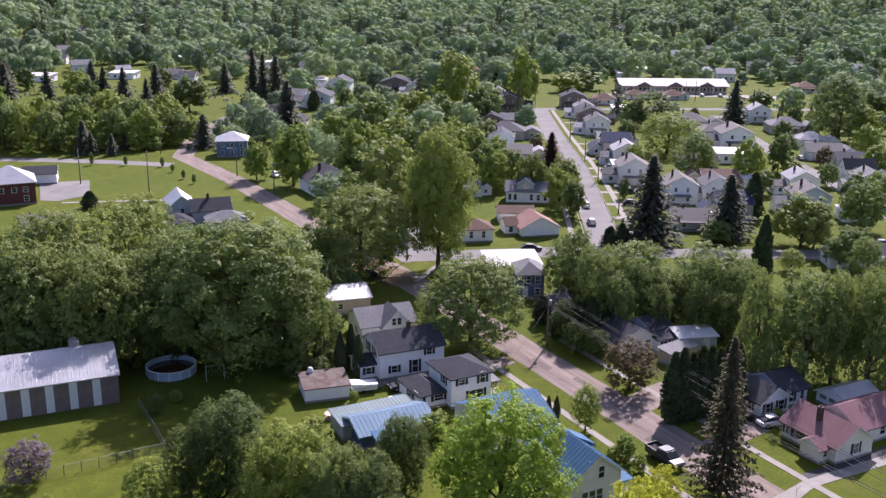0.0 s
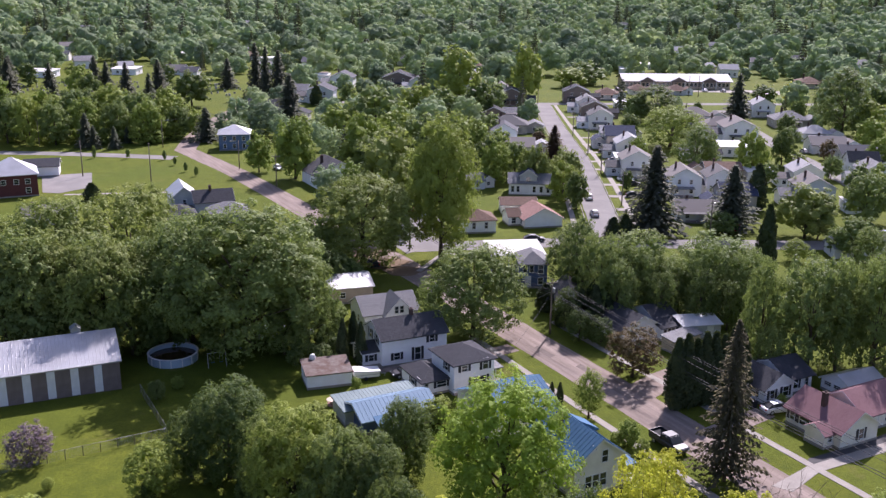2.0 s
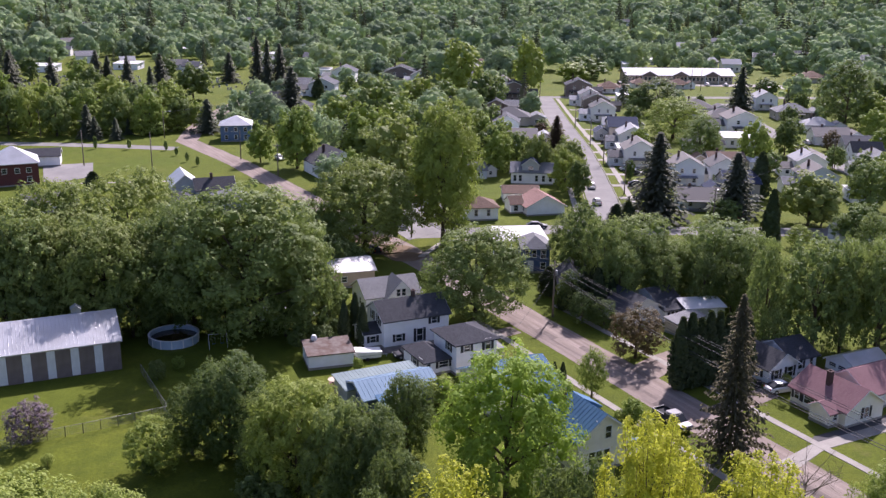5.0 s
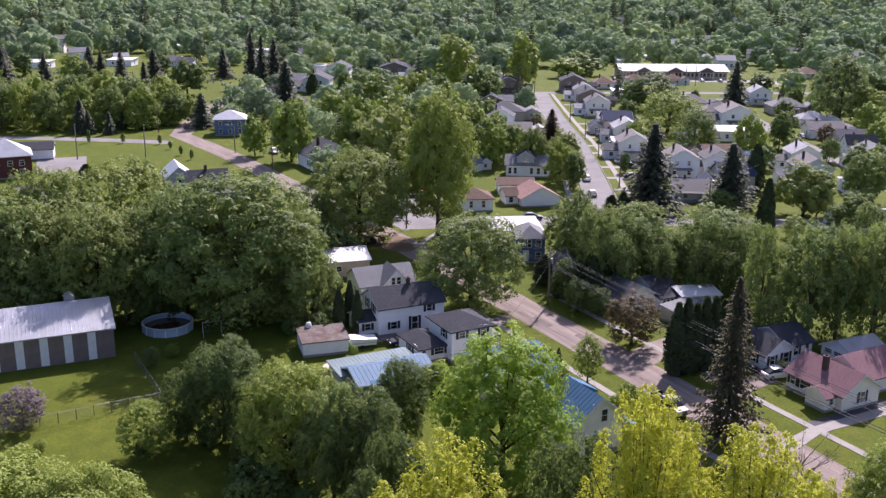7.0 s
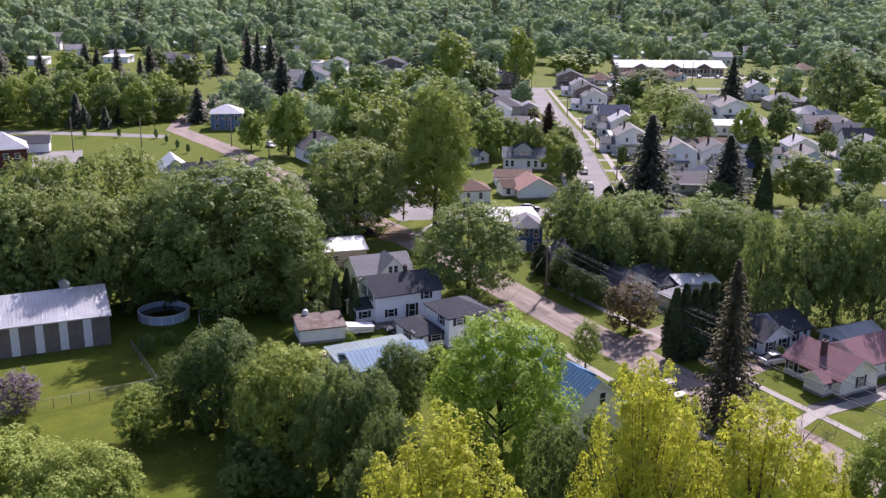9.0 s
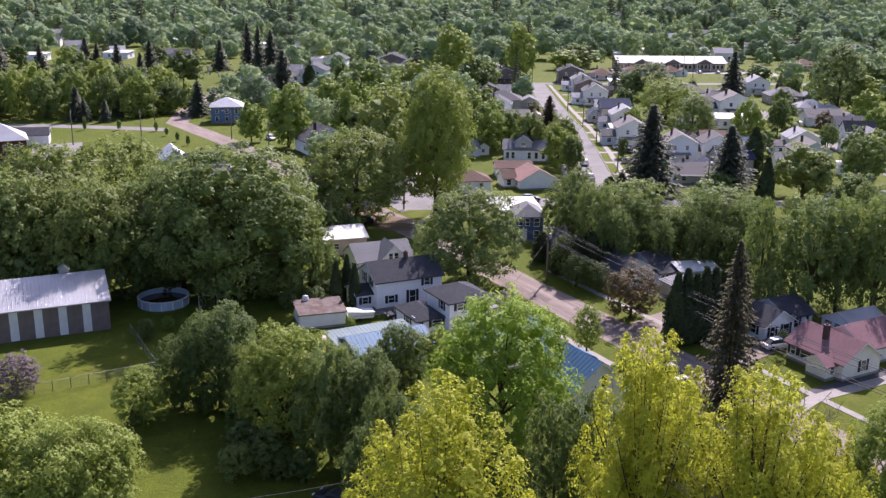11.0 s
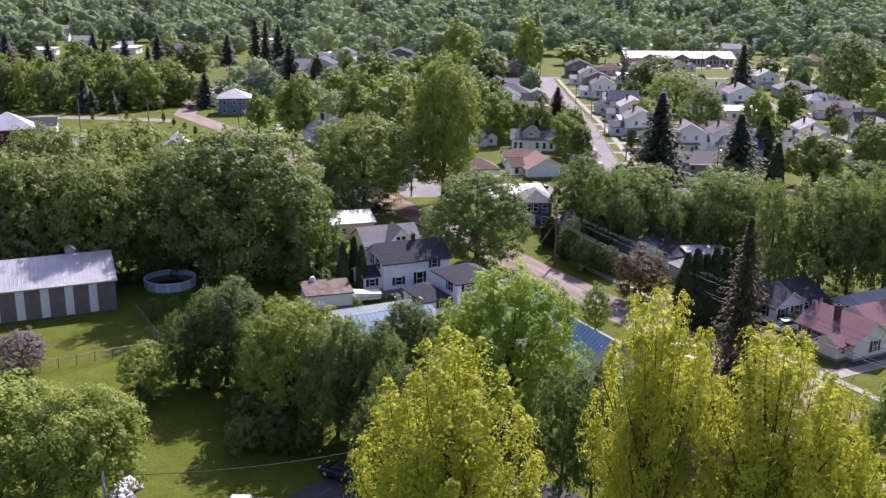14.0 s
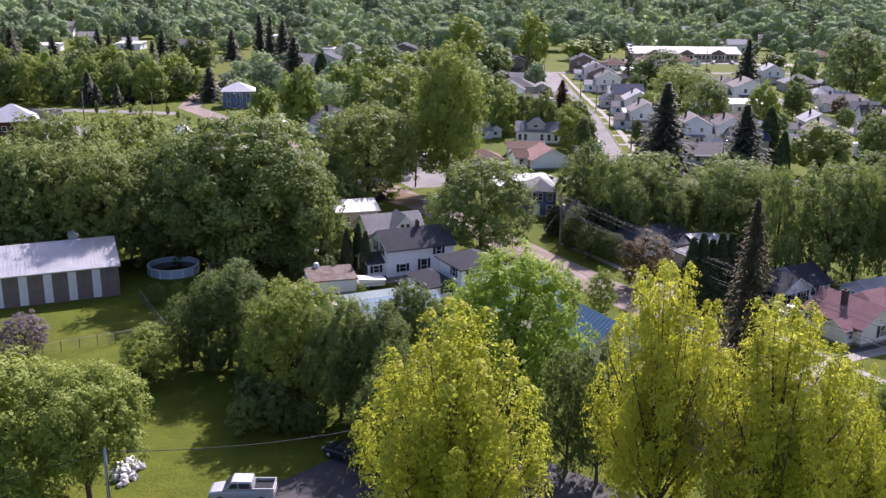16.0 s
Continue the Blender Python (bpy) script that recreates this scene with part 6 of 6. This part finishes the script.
# ---- vehicles ----
def paint(name, c):
    m, nt, b = mat(name, 0.5, 0.2, 0.5)
    b.inputs["Coat Weight"].default_value = 0.2
    nt.links.new(mix(nt, ramp(nt, noise_of(nt, 2.0), 0.3, 0.7), c, tuple(v * 0.85 for v in c)), b.inputs["Base Color"])
    return m


SILVER, BLACKP, WHITEP, REDP, BLUEP = paint("silver_paint", (0.40, 0.415, 0.43)), paint("black_paint", (0.02, 0.02, 0.024)), paint("white_paint", (0.75, 0.75, 0.74)), paint("red_paint", (0.35, 0.02, 0.025)), paint("blue_paint", (0.05, 0.09, 0.2))
LAMPM = mat("lamp_lens", 0.15)[0]
TAILM, _, _b = mat("tail_lens", 0.25)
_b.inputs["Base Color"].default_value = (0.35, 0.02, 0.02, 1)


def loft(sections):
    """A closed body through rings of equal length."""
    m = Mesh()
    n = len(sections[0])
    m.v = [tuple(p) for s in sections for p in s]
    m.f = [(i * n + j, i * n + (j + 1) % n, (i + 1) * n + (j + 1) % n, (i + 1) * n + j) for i in range(len(sections) - 1) for j in range(n)]
    m.f += [tuple(range(n))[::-1], tuple(range((len(sections) - 1) * n, len(sections) * n))]
    return m


def ring(x, w, z0, z1, tuck=0.12):
    """A rounded cross-section at x, of half width w, from z0 to z1."""
    return [(x, -w + 0.05, z0), (x, -w, z0 + 0.18), (x, -w, z1 - 0.14), (x, -w + tuck, z1), (x, w - tuck, z1), (x, w, z1 - 0.14), (x, w, z0 + 0.18), (x, w - 0.05, z0)]


def tinted_glass():
    m, nt, b = mat("tinted_vehicle_glass", 0.42, 0.0, 0.25)
    b.inputs["Base Color"].default_value = (0.03, 0.034, 0.038, 1)
    return m


CAR_GLASS = tinted_glass()


def vehicle(x, y, ang, material, label, category="car", L=4.6, W=1.8, pickup=False, z=0.05, rear=-0.35):
    r = thing("pickup_truck" if pickup else "car", label, "pickup truck" if pickup else category, at(x, y, ang, z), "parked vehicles")
    h = W / 2
    if pickup:
        body = loft([ring(-L / 2, h * 0.94, 0.45, 1.0), ring(-L / 2 + 0.15, h, 0.42, 1.08), ring(0.2, h, 0.42, 1.1), ring(L / 2 - 1.0, h, 0.42, 1.1), ring(L / 2 - 0.2, h * 0.97, 0.42, 1.0), ring(L / 2, h * 0.88, 0.5, 0.85)])
        part("body", body, material, r, smooth=False)
        bed = Mesh().box(-L / 2 + 0.02, -h, 1.06, rear, -h + 0.09, 1.38).box(-L / 2 + 0.02, h - 0.09, 1.06, rear, h, 1.38).box(-L / 2 + 0.02, -h + 0.09, 1.06, -L / 2 + 0.1, h - 0.09, 1.38)
        part("bed_side", bed, material, r)
        part("bed_liner", Mesh().box(-L / 2 + 0.12, -h + 0.1, 1.04, rear - 0.02, h - 0.1, 1.12), RUBBER, r)
        cab = loft([ring(rear, h * 0.97, 1.05, 1.35, 0.08), ring(rear + 0.1, h * 0.88, 1.05, 1.86, 0.12), ring(0.75, h * 0.86, 1.05, 1.9, 0.12), ring(1.55, h * 0.94, 1.0, 1.18, 0.1)])
        part("cab", cab, material, r)
        part("windscreen", loft([[(0.92, -h * 0.72, 1.79), (0.92, h * 0.72, 1.79), (0.86, h * 0.7, 1.79), (0.86, -h * 0.7, 1.79)], [(1.5, -h * 0.82, 1.24), (1.5, h * 0.82, 1.24), (1.42, h * 0.8, 1.2), (1.42, -h * 0.8, 1.2)]]), CAR_GLASS, r)
        for s in (-1, 1):
            part("side_window", Mesh().prism([(0.3, s * h * 0.93, 1.36), (1.05, s * h * 0.93, 1.36), (0.75, s * h * 0.885, 1.78), (0.3, s * h * 0.885, 1.78)], (0, s * 0.025, 0)), CAR_GLASS, r)
            part("side_window", Mesh().prism([(rear + 0.2, s * h * 0.93, 1.36), (0.2, s * h * 0.93, 1.36), (0.2, s * h * 0.885, 1.78), (rear + 0.25, s * h * 0.885, 1.78)], (0, s * 0.025, 0)), CAR_GLASS, r)
    else:
        body = loft([ring(-L / 2, h * 0.85, 0.4, 0.78), ring(-L / 2 + 0.2, h * 0.96, 0.28, 0.92), ring(-L / 4, h, 0.25, 0.95), ring(L / 5, h, 0.25, 0.94), ring(L / 2 - 0.35, h * 0.96, 0.27, 0.8), ring(L / 2, h * 0.8, 0.38, 0.65)])
        part("body", body, material, r)
        cab = loft([ring(-L / 2 + 0.35, h * 0.88, 0.88, 0.97, 0.05), ring(-L / 4, h * 0.76, 0.88, 1.42, 0.14), ring(0.25, h * 0.76, 0.88, 1.44, 0.14), ring(L / 4 + 0.05, h * 0.88, 0.88, 0.96, 0.05)])
        part("cabin", cab, CAR_GLASS, r, "dark glazed cabin")
        part("roof", Mesh().box(-L / 4 + 0.02, -h * 0.66, 1.42, 0.26, h * 0.66, 1.47), material, r)
    wh = Mesh().lathe([(0.2, -0.11), (0.33, -0.11), (0.34, 0.0), (0.33, 0.11), (0.2, 0.11), (0.0, 0.1)], 14).data("wheel", RUBBER, True)
    rim = Mesh().lathe([(0.2, 0.1), (0.19, 0.125), (0.06, 0.115), (0.0, 0.12)], 12).data("rim", STEEL, True)
    for sx in (-L * 0.31, L * 0.32):
        for sy in (-1, 1):
            w = part("wheel", wh, None, r)
            w.matrix_basis = pose(sx, sy * (h - 0.1), 0.34, -90 * sy, 0, 0)
            part("rim", rim, None, w)
    for sy in (-1, 1):
        part("headlight", Mesh().box(L / 2 - 0.06, sy * h * 0.68 - 0.16, 0.62, L / 2 + 0.01, sy * h * 0.68 + 0.16, 0.78), LAMPM, r)
        part("tail_light", Mesh().box(-L / 2 - 0.01, sy * h * 0.72 - 0.12, 0.68, -L / 2 + 0.05, sy * h * 0.72 + 0.12, 0.9), TAILM, r)
    return r


V_ANG = NEAR + 90
vehicle(23.3, 108.3, V_ANG + 180, BLACKP, "black crew cab pickup truck parked on the street edge", L=5.6, W=1.95, pickup=True, rear=-0.7)
vehicle(-20.0, 70.3, 184, SILVER, "silver crew cab pickup truck on the shaded yard", L=5.4, W=1.9, pickup=True, rear=-0.95)
vehicle(-12.4, 77.6, 150, BLACKP, "dark car in deep tree shade")
vehicle(-10.6, 127.8, 205, BLACKP, "black car beside the white house")
vehicle(39.6, 119.4, 20, WHITEP, "white car before the white cottage")
vehicle(26.4, 226.0, 92, SILVER, "silver car on the straight street")
vehicle(26.8, 244.0, 92, WHITEP, "white car at the kerb of the street")
vehicle(-14.6, 221.5, 10, WHITEP, "white car on the gravel yard", L=4.9)
vehicle(-16.0, 224.5, 5, REDP, "red car at the back of the yard")
vehicle(10.9, 201.9, 4, BLACKP, "black car on the cross street")
vehicle(57.7, 214.8, 60, REDP, "dark red car beside spruces")
vehicle(52.8, 221.0, 20, WHITEP, "white car on the lawn drive")
vehicle(40.5, 262.0, 5, BLACKP, "dark car on a short drive")
vehicle(40.0, 296.0, 0, SILVER, "grey car on a short drive")
vehicle(40.2, 306.0, 0, WHITEP, "white car on a short drive")
vehicle(-60.6, 274.4, 300, WHITEP, "white car parked on the grass edge")
vehicle(9.2, 117.6, V_ANG, WHITEP, "white van parked beside the blue-roofed house", "van", L=4.8)
vehicle(90.0, 212.0, 0, BLUEP, "blue car beside the cross street")
vehicle(104.4, 318.0, 90, SILVER, "silver car on the side street")
vehicle(-22.0, 181.0, 120, BLACKP, "dark car at the shaded street corner")
for i, y in enumerate((218.5, 233.0, 247.5, 268.0, 283.5, 312.0, 327.0, 341.0, 368.0, 392.0)):
    vehicle(39.4 + 0.5 * math.sin(i * 2.1), y, 2 + 3 * math.sin(i), (BLACKP, SILVER, BLACKP, WHITEP, BLUEP, BLACKP, REDP, SILVER, BLACKP, WHITEP)[i], ("black", "silver", "black", "white", "dark blue", "black", "red", "silver", "black", "white")[i] + " car parked on a short drive")
for i in range(7):
    vehicle(66 + i * 8.6 + rnd.uniform(-1, 1), 491 - i * 0.3, 95, rnd.choice((SILVER, WHITEP, BLACKP, BLUEP, REDP)), "car parked on the school lot")


# ---- yard things ----
def pool():
    r = thing("swimming_pool", "round above-ground pool with pale wall and murky water", "swimming pool", at(-45.8, 131.4))
    n = 28
    pan = Mesh()
    a0, a1 = 0, 2 * math.pi / n
    R = 3.6
    pan.add([(R * math.cos(a), R * math.sin(a), z) for z in (0, 1.25) for a in (a0, a1)] + [((R - 0.06) * math.cos(a), (R - 0.06) * math.sin(a), z) for z in (0, 1.25) for a in (a0, a1)], [(0, 1, 3, 2), (5, 4, 6, 7), (2, 3, 7, 6), (1, 5, 7, 3), (4, 0, 2, 6)])
    data = pan.data("wall_panel", POOLWALL)
    cap = Mesh().lathe([(R - 0.14, 1.25), (R - 0.14, 1.31), (R + 0.12, 1.31), (R + 0.12, 1.25)], 28)
    cap.f = cap.f[:-1]
    for i in range(n):
        p = new("wall_panel", data)
        p.parent = r
        p.matrix_basis = pose(0, 0, 0, 0, 0, 360 * i / n)
    part("rim", cap, TRIM, r)
    part("water", Mesh().lathe([(R - 0.08, 0.5), (R - 0.08, 0.55), (0.01, 0.55)], 28), WATER, r)
    post = Mesh().box(R, -0.07, 0, R + 0.08, 0.07, 1.27).data("upright", TRIM)
    for i in range(14):
        p = new("upright", post)
        p.parent = r
        p.matrix_basis = pose(0, 0, 0, 0, 0, 360 * i / 14)
    for k in (-0.25, 0.25):
        part("ladder_rail", Mesh().tube([(1.2 + k, 3.9, 0), (1.2 + k, 3.75, 1.9), (1.2 + k, 3.3, 1.9), (1.2 + k, 3.2, 0.6)], [0.025] * 4, 6), STEEL, r)
    for z in (0.4, 0.8, 1.2):
        part("ladder_step", Mesh().box(0.95, 3.78, z, 1.45, 3.92, z + 0.04), TRIM, r)


pool()


def fence():
    r = thing("chain_link_fence", "sagging chain-link fence with steel posts in the grass", "fence")
    runs = [((-66.0, 88.5), (-52.2, 98.3)), ((-52.2, 98.3), (-38.6, 106.8)), ((-38.6, 106.8), (-46.5, 119.4))]
    post = Mesh().tube([(0, 0, -0.1), (0, 0, 1.34)], [0.05, 0.045], 6).data("post", POLE)
    for a, b in runs:
        a, b = Vector((*a, 0)), Vector((*b, 0))
        ln = (b - a).length
        d = (b - a) / ln
        n = round(ln / 1.9)
        for i in range(n + 1):
            p = new("post", post)
            p.parent = r
            p.location = a + d * ln * i / n
        part("top_rail", Mesh().tube([tuple(a + Vector((0, 0, 1.28))), tuple(b + Vector((0, 0, 1.28)))], [0.022, 0.022], 5), STEEL, r)
        m = Mesh()
        step = 0.22
        k = int(ln / step)
        q = Vector((-d.y, d.x, 0)) * 0.004
        for i in range(-5, k):
            for s in (1, -1):
                s0, s1 = i * step, (i + 5.6) * step
                z0, z1 = (0.04, 1.26) if s > 0 else (1.26, 0.04)
                if s0 < 0:
                    z0, s0 = z0 + (z1 - z0) * (-s0) / (s1 - s0), 0
                if s1 > ln:
                    z1, s1 = z0 + (z1 - z0) * (ln - s0) / (s1 - s0), ln
                p0, p1 = a + d * s0 + Vector((0, 0, z0)), a + d * s1 + Vector((0, 0, z1))
                up = Vector((0, 0, 0.006))
                m.add([tuple(p0 - up), tuple(p1 - up), tuple(p1 + up + q), tuple(p0 + up + q)], [(0, 1, 2, 3)])
        tagged(part("wire_mesh", m, STEEL, r), kind="stuff")


fence()


def rocks():
    """A heap of pale rubble by the near pole."""
    base = []
    for v in range(3):
        bm = bmesh.new()
        bmesh.ops.create_icosphere(bm, subdivisions=1, radius=0.5)
        for w in bm.verts:
            w.co *= 0.75 + 0.5 * rnd.random()
        me = bpy.data.meshes.new("stone")
        bm.to_mesh(me)
        bm.free()
        me.materials.append(WHITEROOF if v else STONE)
        base.append(me)
    r = thing("rubble_heap", "heap of pale broken stones beside the lawn", "rubble", at(-31.2, 73.6))
    for i in range(46):
        o = new("stone", base[i % 3])
        o.parent = r
        d = rnd.random() ** 0.6 * 1.9
        a = rnd.uniform(0, 6.28)
        s = rnd.uniform(0.5, 1.1)
        o.matrix_basis = pose(d * 0.7 * math.cos(a), d * 1.3 * math.sin(a), max(0.1, 0.75 * (1 - d / 1.9)), rnd.uniform(0, 360), rnd.uniform(0, 360), rnd.uniform(0, 360)) @ Matrix.Diagonal((s, s, s * 0.8, 1))


rocks()


def folding_camper():
    r = thing("folding_camper", "white folding camper trailer with a tilted lid on the lawn", "camper trailer", at(-16.4, 126.6, 20, 0.02))
    part("body", Mesh().prism([(-1.75, -0.95, 0.42), (1.75, -0.95, 0.42), (1.85, -0.95, 0.6), (1.85, -0.95, 1.05), (-1.85, -0.95, 1.05), (-1.85, -0.95, 0.6)], (0, 1.9, 0)), WHITEP, r)
    part("trim_band", Mesh().box(-1.86, -0.97, 0.78, 1.86, 0.97, 0.86), STEEL, r)
    part("lid", Mesh().prism([(-1.95, -1.0, 1.07), (1.95, -1.0, 1.07), (1.95, -1.0, 1.25), (0.2, -1.0, 1.36), (-1.95, -1.0, 1.62)], (0, 2.0, 0)), TRIM, r, "tilted white lid")
    part("drawbar", Mesh().tube([(1.7, 0, 0.5), (3.0, 0, 0.4)], [0.05, 0.05], 6), STEEL, r)
    part("jockey_wheel", Mesh().tube([(2.8, 0, 0.5), (2.8, 0, 0.0)], [0.04, 0.05], 6), STEEL, r)
    wh = Mesh().lathe([(0.15, -0.09), (0.27, -0.09), (0.28, 0.09), (0.1, 0.1)], 12).data("wheel", RUBBER)
    for k in (-1, 1):
        part("wheel", wh, None, r).matrix_basis = pose(-0.2, k * 0.93, 0.27, -90 * k, 0, 0)


folding_camper()


def canoe():
    m = loft([[(x, -w, 0.42), (x, -w * 0.8, 0.12), (x, 0, 0.03), (x, w * 0.8, 0.12), (x, w, 0.42), (x, 0, 0.46)] for x, w in ((-1.6, 0.03), (-1.1, 0.28), (0, 0.38), (1.1, 0.28), (1.6, 0.03))])
    ob = new("canoe", m.data("canoe", TRIM))
    ob.matrix_world = at(-11.3, 124.6, 31, 0.0)
    tagged(ob, "white covered canoe lying on the grass", "canoe")


canoe()


def spool_table():
    """A cable drum turned into a garden table."""
    r = thing("garden_table", "round pale wooden cable-drum table on the lawn", "table", at(-19.7, 117.6, 20))
    part("tabletop", Mesh().lathe([(0.0, 0.68), (0.86, 0.68), (0.88, 0.71), (0.86, 0.75), (0.01, 0.75)], 20), TAN, r, "tan weathered round top")
    part("core", Mesh().lathe([(0.42, 0.08), (0.40, 0.38), (0.42, 0.68)], 14), ORANGE, r, "red-brown boarded core")
    part("base", Mesh().lathe([(0.0, 0.0), (0.86, 0.0), (0.86, 0.08), (0.01, 0.08)], 20), ORANGE, r)


spool_table()


def swing():
    r = thing("swing_set", "small metal swing set under the trees", "swing set", at(-38.7, 129.6, 20))
    for x in (-1.3, 1.3):
        for s in (-1, 1):
            part("leg", Mesh().tube([(x, s * 0.9, 0), (x, 0, 2.0)], [0.04, 0.04], 6), STEEL, r)
    part("top_bar", Mesh().tube([(-1.4, 0, 2.0), (1.4, 0, 2.0)], [0.045, 0.045], 6), STEEL, r)
    for x in (-0.6, 0.6):
        part("seat", Mesh().box(x - 0.25, -0.1, 0.5, x + 0.25, 0.1, 0.54), BLUETIN, r)
        for k in (-0.22, 0.22):
            part("chain", Mesh().tube([(x + k, 0, 0.5), (x + k, 0, 2.0)], [0.012, 0.012], 4), STEEL, r)


swing()


def graves():
    m = Mesh()
    for i in range(150):
        x, y = rnd.uniform(-235, -118), rnd.uniform(440, 492)
        w, h = rnd.uniform(0.3, 0.55), rnd.uniform(0.6, 1.3)
        m.box(x - w, y - 0.12, 0, x + w, y + 0.12, h)
    ob = new("gravestones", m.data("gravestones", STONE))
    tagged(ob, "rows of small grey gravestones on the cemetery lawn", "gravestones", kind="stuff")


graves()


def bare_tree(x, y, h, w):
    rs = np.random.RandomState(int(x * 10) % 1000 + 5)
    r = thing("tree", "half bare grey tree with dead branches", "tree", at(x, y))
    m = Mesh().tube([(0, 0, -0.2), (0.1, 0, h * 0.4), (0.3, 0.1, h * 0.95)], [0.15, 0.10, 0.02], 7)
    tw = Mesh()
    for i in range(26):
        z0 = h * rs.uniform(0.3, 0.85)
        a = rs.uniform(0, 6.28)
        ln = w * rs.uniform(0.25, 0.55)
        e = Vector((ln * math.cos(a), ln * math.sin(a), z0 + ln * rs.uniform(0.4, 1.0)))
        mid = Vector((e.x * 0.5, e.y * 0.5, (z0 + e.z) / 2 - 0.1))
        m.tube([(0.1, 0, z0), tuple(mid), tuple(e)], [0.045, 0.028, 0.010], 5)
        for k in range(9):
            s = mid.lerp(e, rs.rand())
            f = s + Vector(rs.normal(size=3)) * ln * 0.22 + Vector((0, 0, ln * 0.12))
            tw.tube([tuple(s), tuple(f)], [0.014, 0.004], 4)
    part("trunk", m, POLE, r, "grey bare trunk and limbs")
    tagged(part("twig_spray", tw, POLE, r), kind="stuff")


bare_tree(15.7, 61.4, 22.6, 6.0)
bare_tree(14.6, 55.4, 18.6, 5.0)
bare_tree(29.5, 80.0, 10.0, 7.0)


# ---- clutter of the near yards ----
def deck():
    r = thing("deck", "low wooden deck with white rail beside the annexe", "deck", at(-9.6, 117.9, NEAR))
    plank = Mesh().box(0, 0, 0.32, 0.19, 3.2, 0.36).data("plank", POLE)
    for i in range(14):
        p = new("plank", plank)
        p.parent = r
        p.location = (-3.0 + i * 0.2, 0, 0)
    for x in (-3.0, -1.6, -0.25):
        for y in (0.08, 3.1):
            part("post", Mesh().box(x - 0.06, y - 0.06, 0, x + 0.06, y + 0.06, 1.2), TRIM, r)
    for y in (0.08, 3.1):
        part("rail", Mesh().box(-3.0, y - 0.04, 1.15, -0.25, y + 0.04, 1.22), TRIM, r)


def camper():
    r = thing("camper_trailer", "small white camper standing under the big maple", "camper", at(-33.2, 140.6, 15))
    part("body", loft([ring(-2.4, 1.0, 0.6, 2.1, 0.3), ring(-2.2, 1.05, 0.5, 2.5, 0.25), ring(1.8, 1.05, 0.5, 2.5, 0.25), ring(2.3, 1.0, 0.6, 1.8, 0.3)]), WHITEP, r)
    for x in (-1.2, 0.6):
        part("window", Mesh().box(x - 0.4, -1.08, 1.5, x + 0.4, -1.04, 2.0), GLASS, r)
    part("door", Mesh().box(1.2, -1.08, 0.6, 1.75, -1.04, 2.2), TRIM, r)
    wh = Mesh().lathe([(0.15, -0.09), (0.3, -0.09), (0.31, 0.09), (0.1, 0.1)], 12).data("wheel", RUBBER)
    for s in (-1, 1):
        part("wheel", wh, None, r).matrix_basis = pose(-0.2, s * 0.98, 0.31, -90 * s, 0, 0)
    part("drawbar", Mesh().tube([(2.2, 0, 0.55), (3.3, 0, 0.45)], [0.05, 0.05], 6), STEEL, r)
    part("jockey_wheel", Mesh().tube([(3.2, 0, 0.5), (3.2, 0, 0.0)], [0.04, 0.05], 6), STEEL, r)


def tarp(x, y, w, material, label):
    n = 9
    m = Mesh()
    for j in range(n):
        for i in range(n):
            u, v = i / (n - 1) * 2 - 1, j / (n - 1) * 2 - 1
            z = 1.0 * (1 - max(abs(u), abs(v)) ** 2.5) + 0.08 * math.sin(5 * u + 3 * v)
            m.v.append((u * w, v * w * 0.6, max(0.01, z)))
    m.f = [(j * n + i, j * n + i + 1, (j + 1) * n + i + 1, (j + 1) * n + i) for j in range(n - 1) for i in range(n - 1)]
    ob = new("covered_woodpile", m.data("covered_woodpile", material, True))
    ob.matrix_world = at(x, y, rnd.uniform(0, 90))
    tagged(ob, label, "woodpile")


def bin_(x, y, material, label):
    r = thing("wheeled_bin", label, "bin", at(x, y, rnd.uniform(0, 360)), "bins by the houses")
    part("body", loft([[(-0.24, -0.24, 0.06), (0.24, -0.24, 0.06), (0.24, 0.24, 0.06), (-0.24, 0.24, 0.06)], [(-0.3, -0.32, 1.0), (0.3, -0.32, 1.0), (0.3, 0.32, 1.0), (-0.3, 0.32, 1.0)]]), material, r)
    part("lid", Mesh().box(-0.32, -0.35, 1.0, 0.32, 0.35, 1.06), material, r)
    for s in (-0.2, 0.2):
        part("wheel", Mesh().tube([(s - 0.04, 0.3, 0.1), (s + 0.04, 0.3, 0.1)], [0.1, 0.1], 9), RUBBER, r)


deck()
camper()
tarp(-37.6, 137.2, 1.7, POOLWALL, "woodpile under a pale blue tarpaulin")
tarp(-28.4, 143.5, 1.6, WHITEROOF, "woodpile under a whitish tarpaulin")
bin_(-9.0, 128.8, PALEBLUE, "blue plastic bin beside the white house")
bin_(3.9, 120.2, DARKTRIM, "black plastic bin beside the two storey house")
bin_(42.0, 114.6, DARKTRIM, "black plastic bin beside the red-roofed house")
bin_(36.8, 120.4, DARKTRIM, "black plastic bin before the cottage")
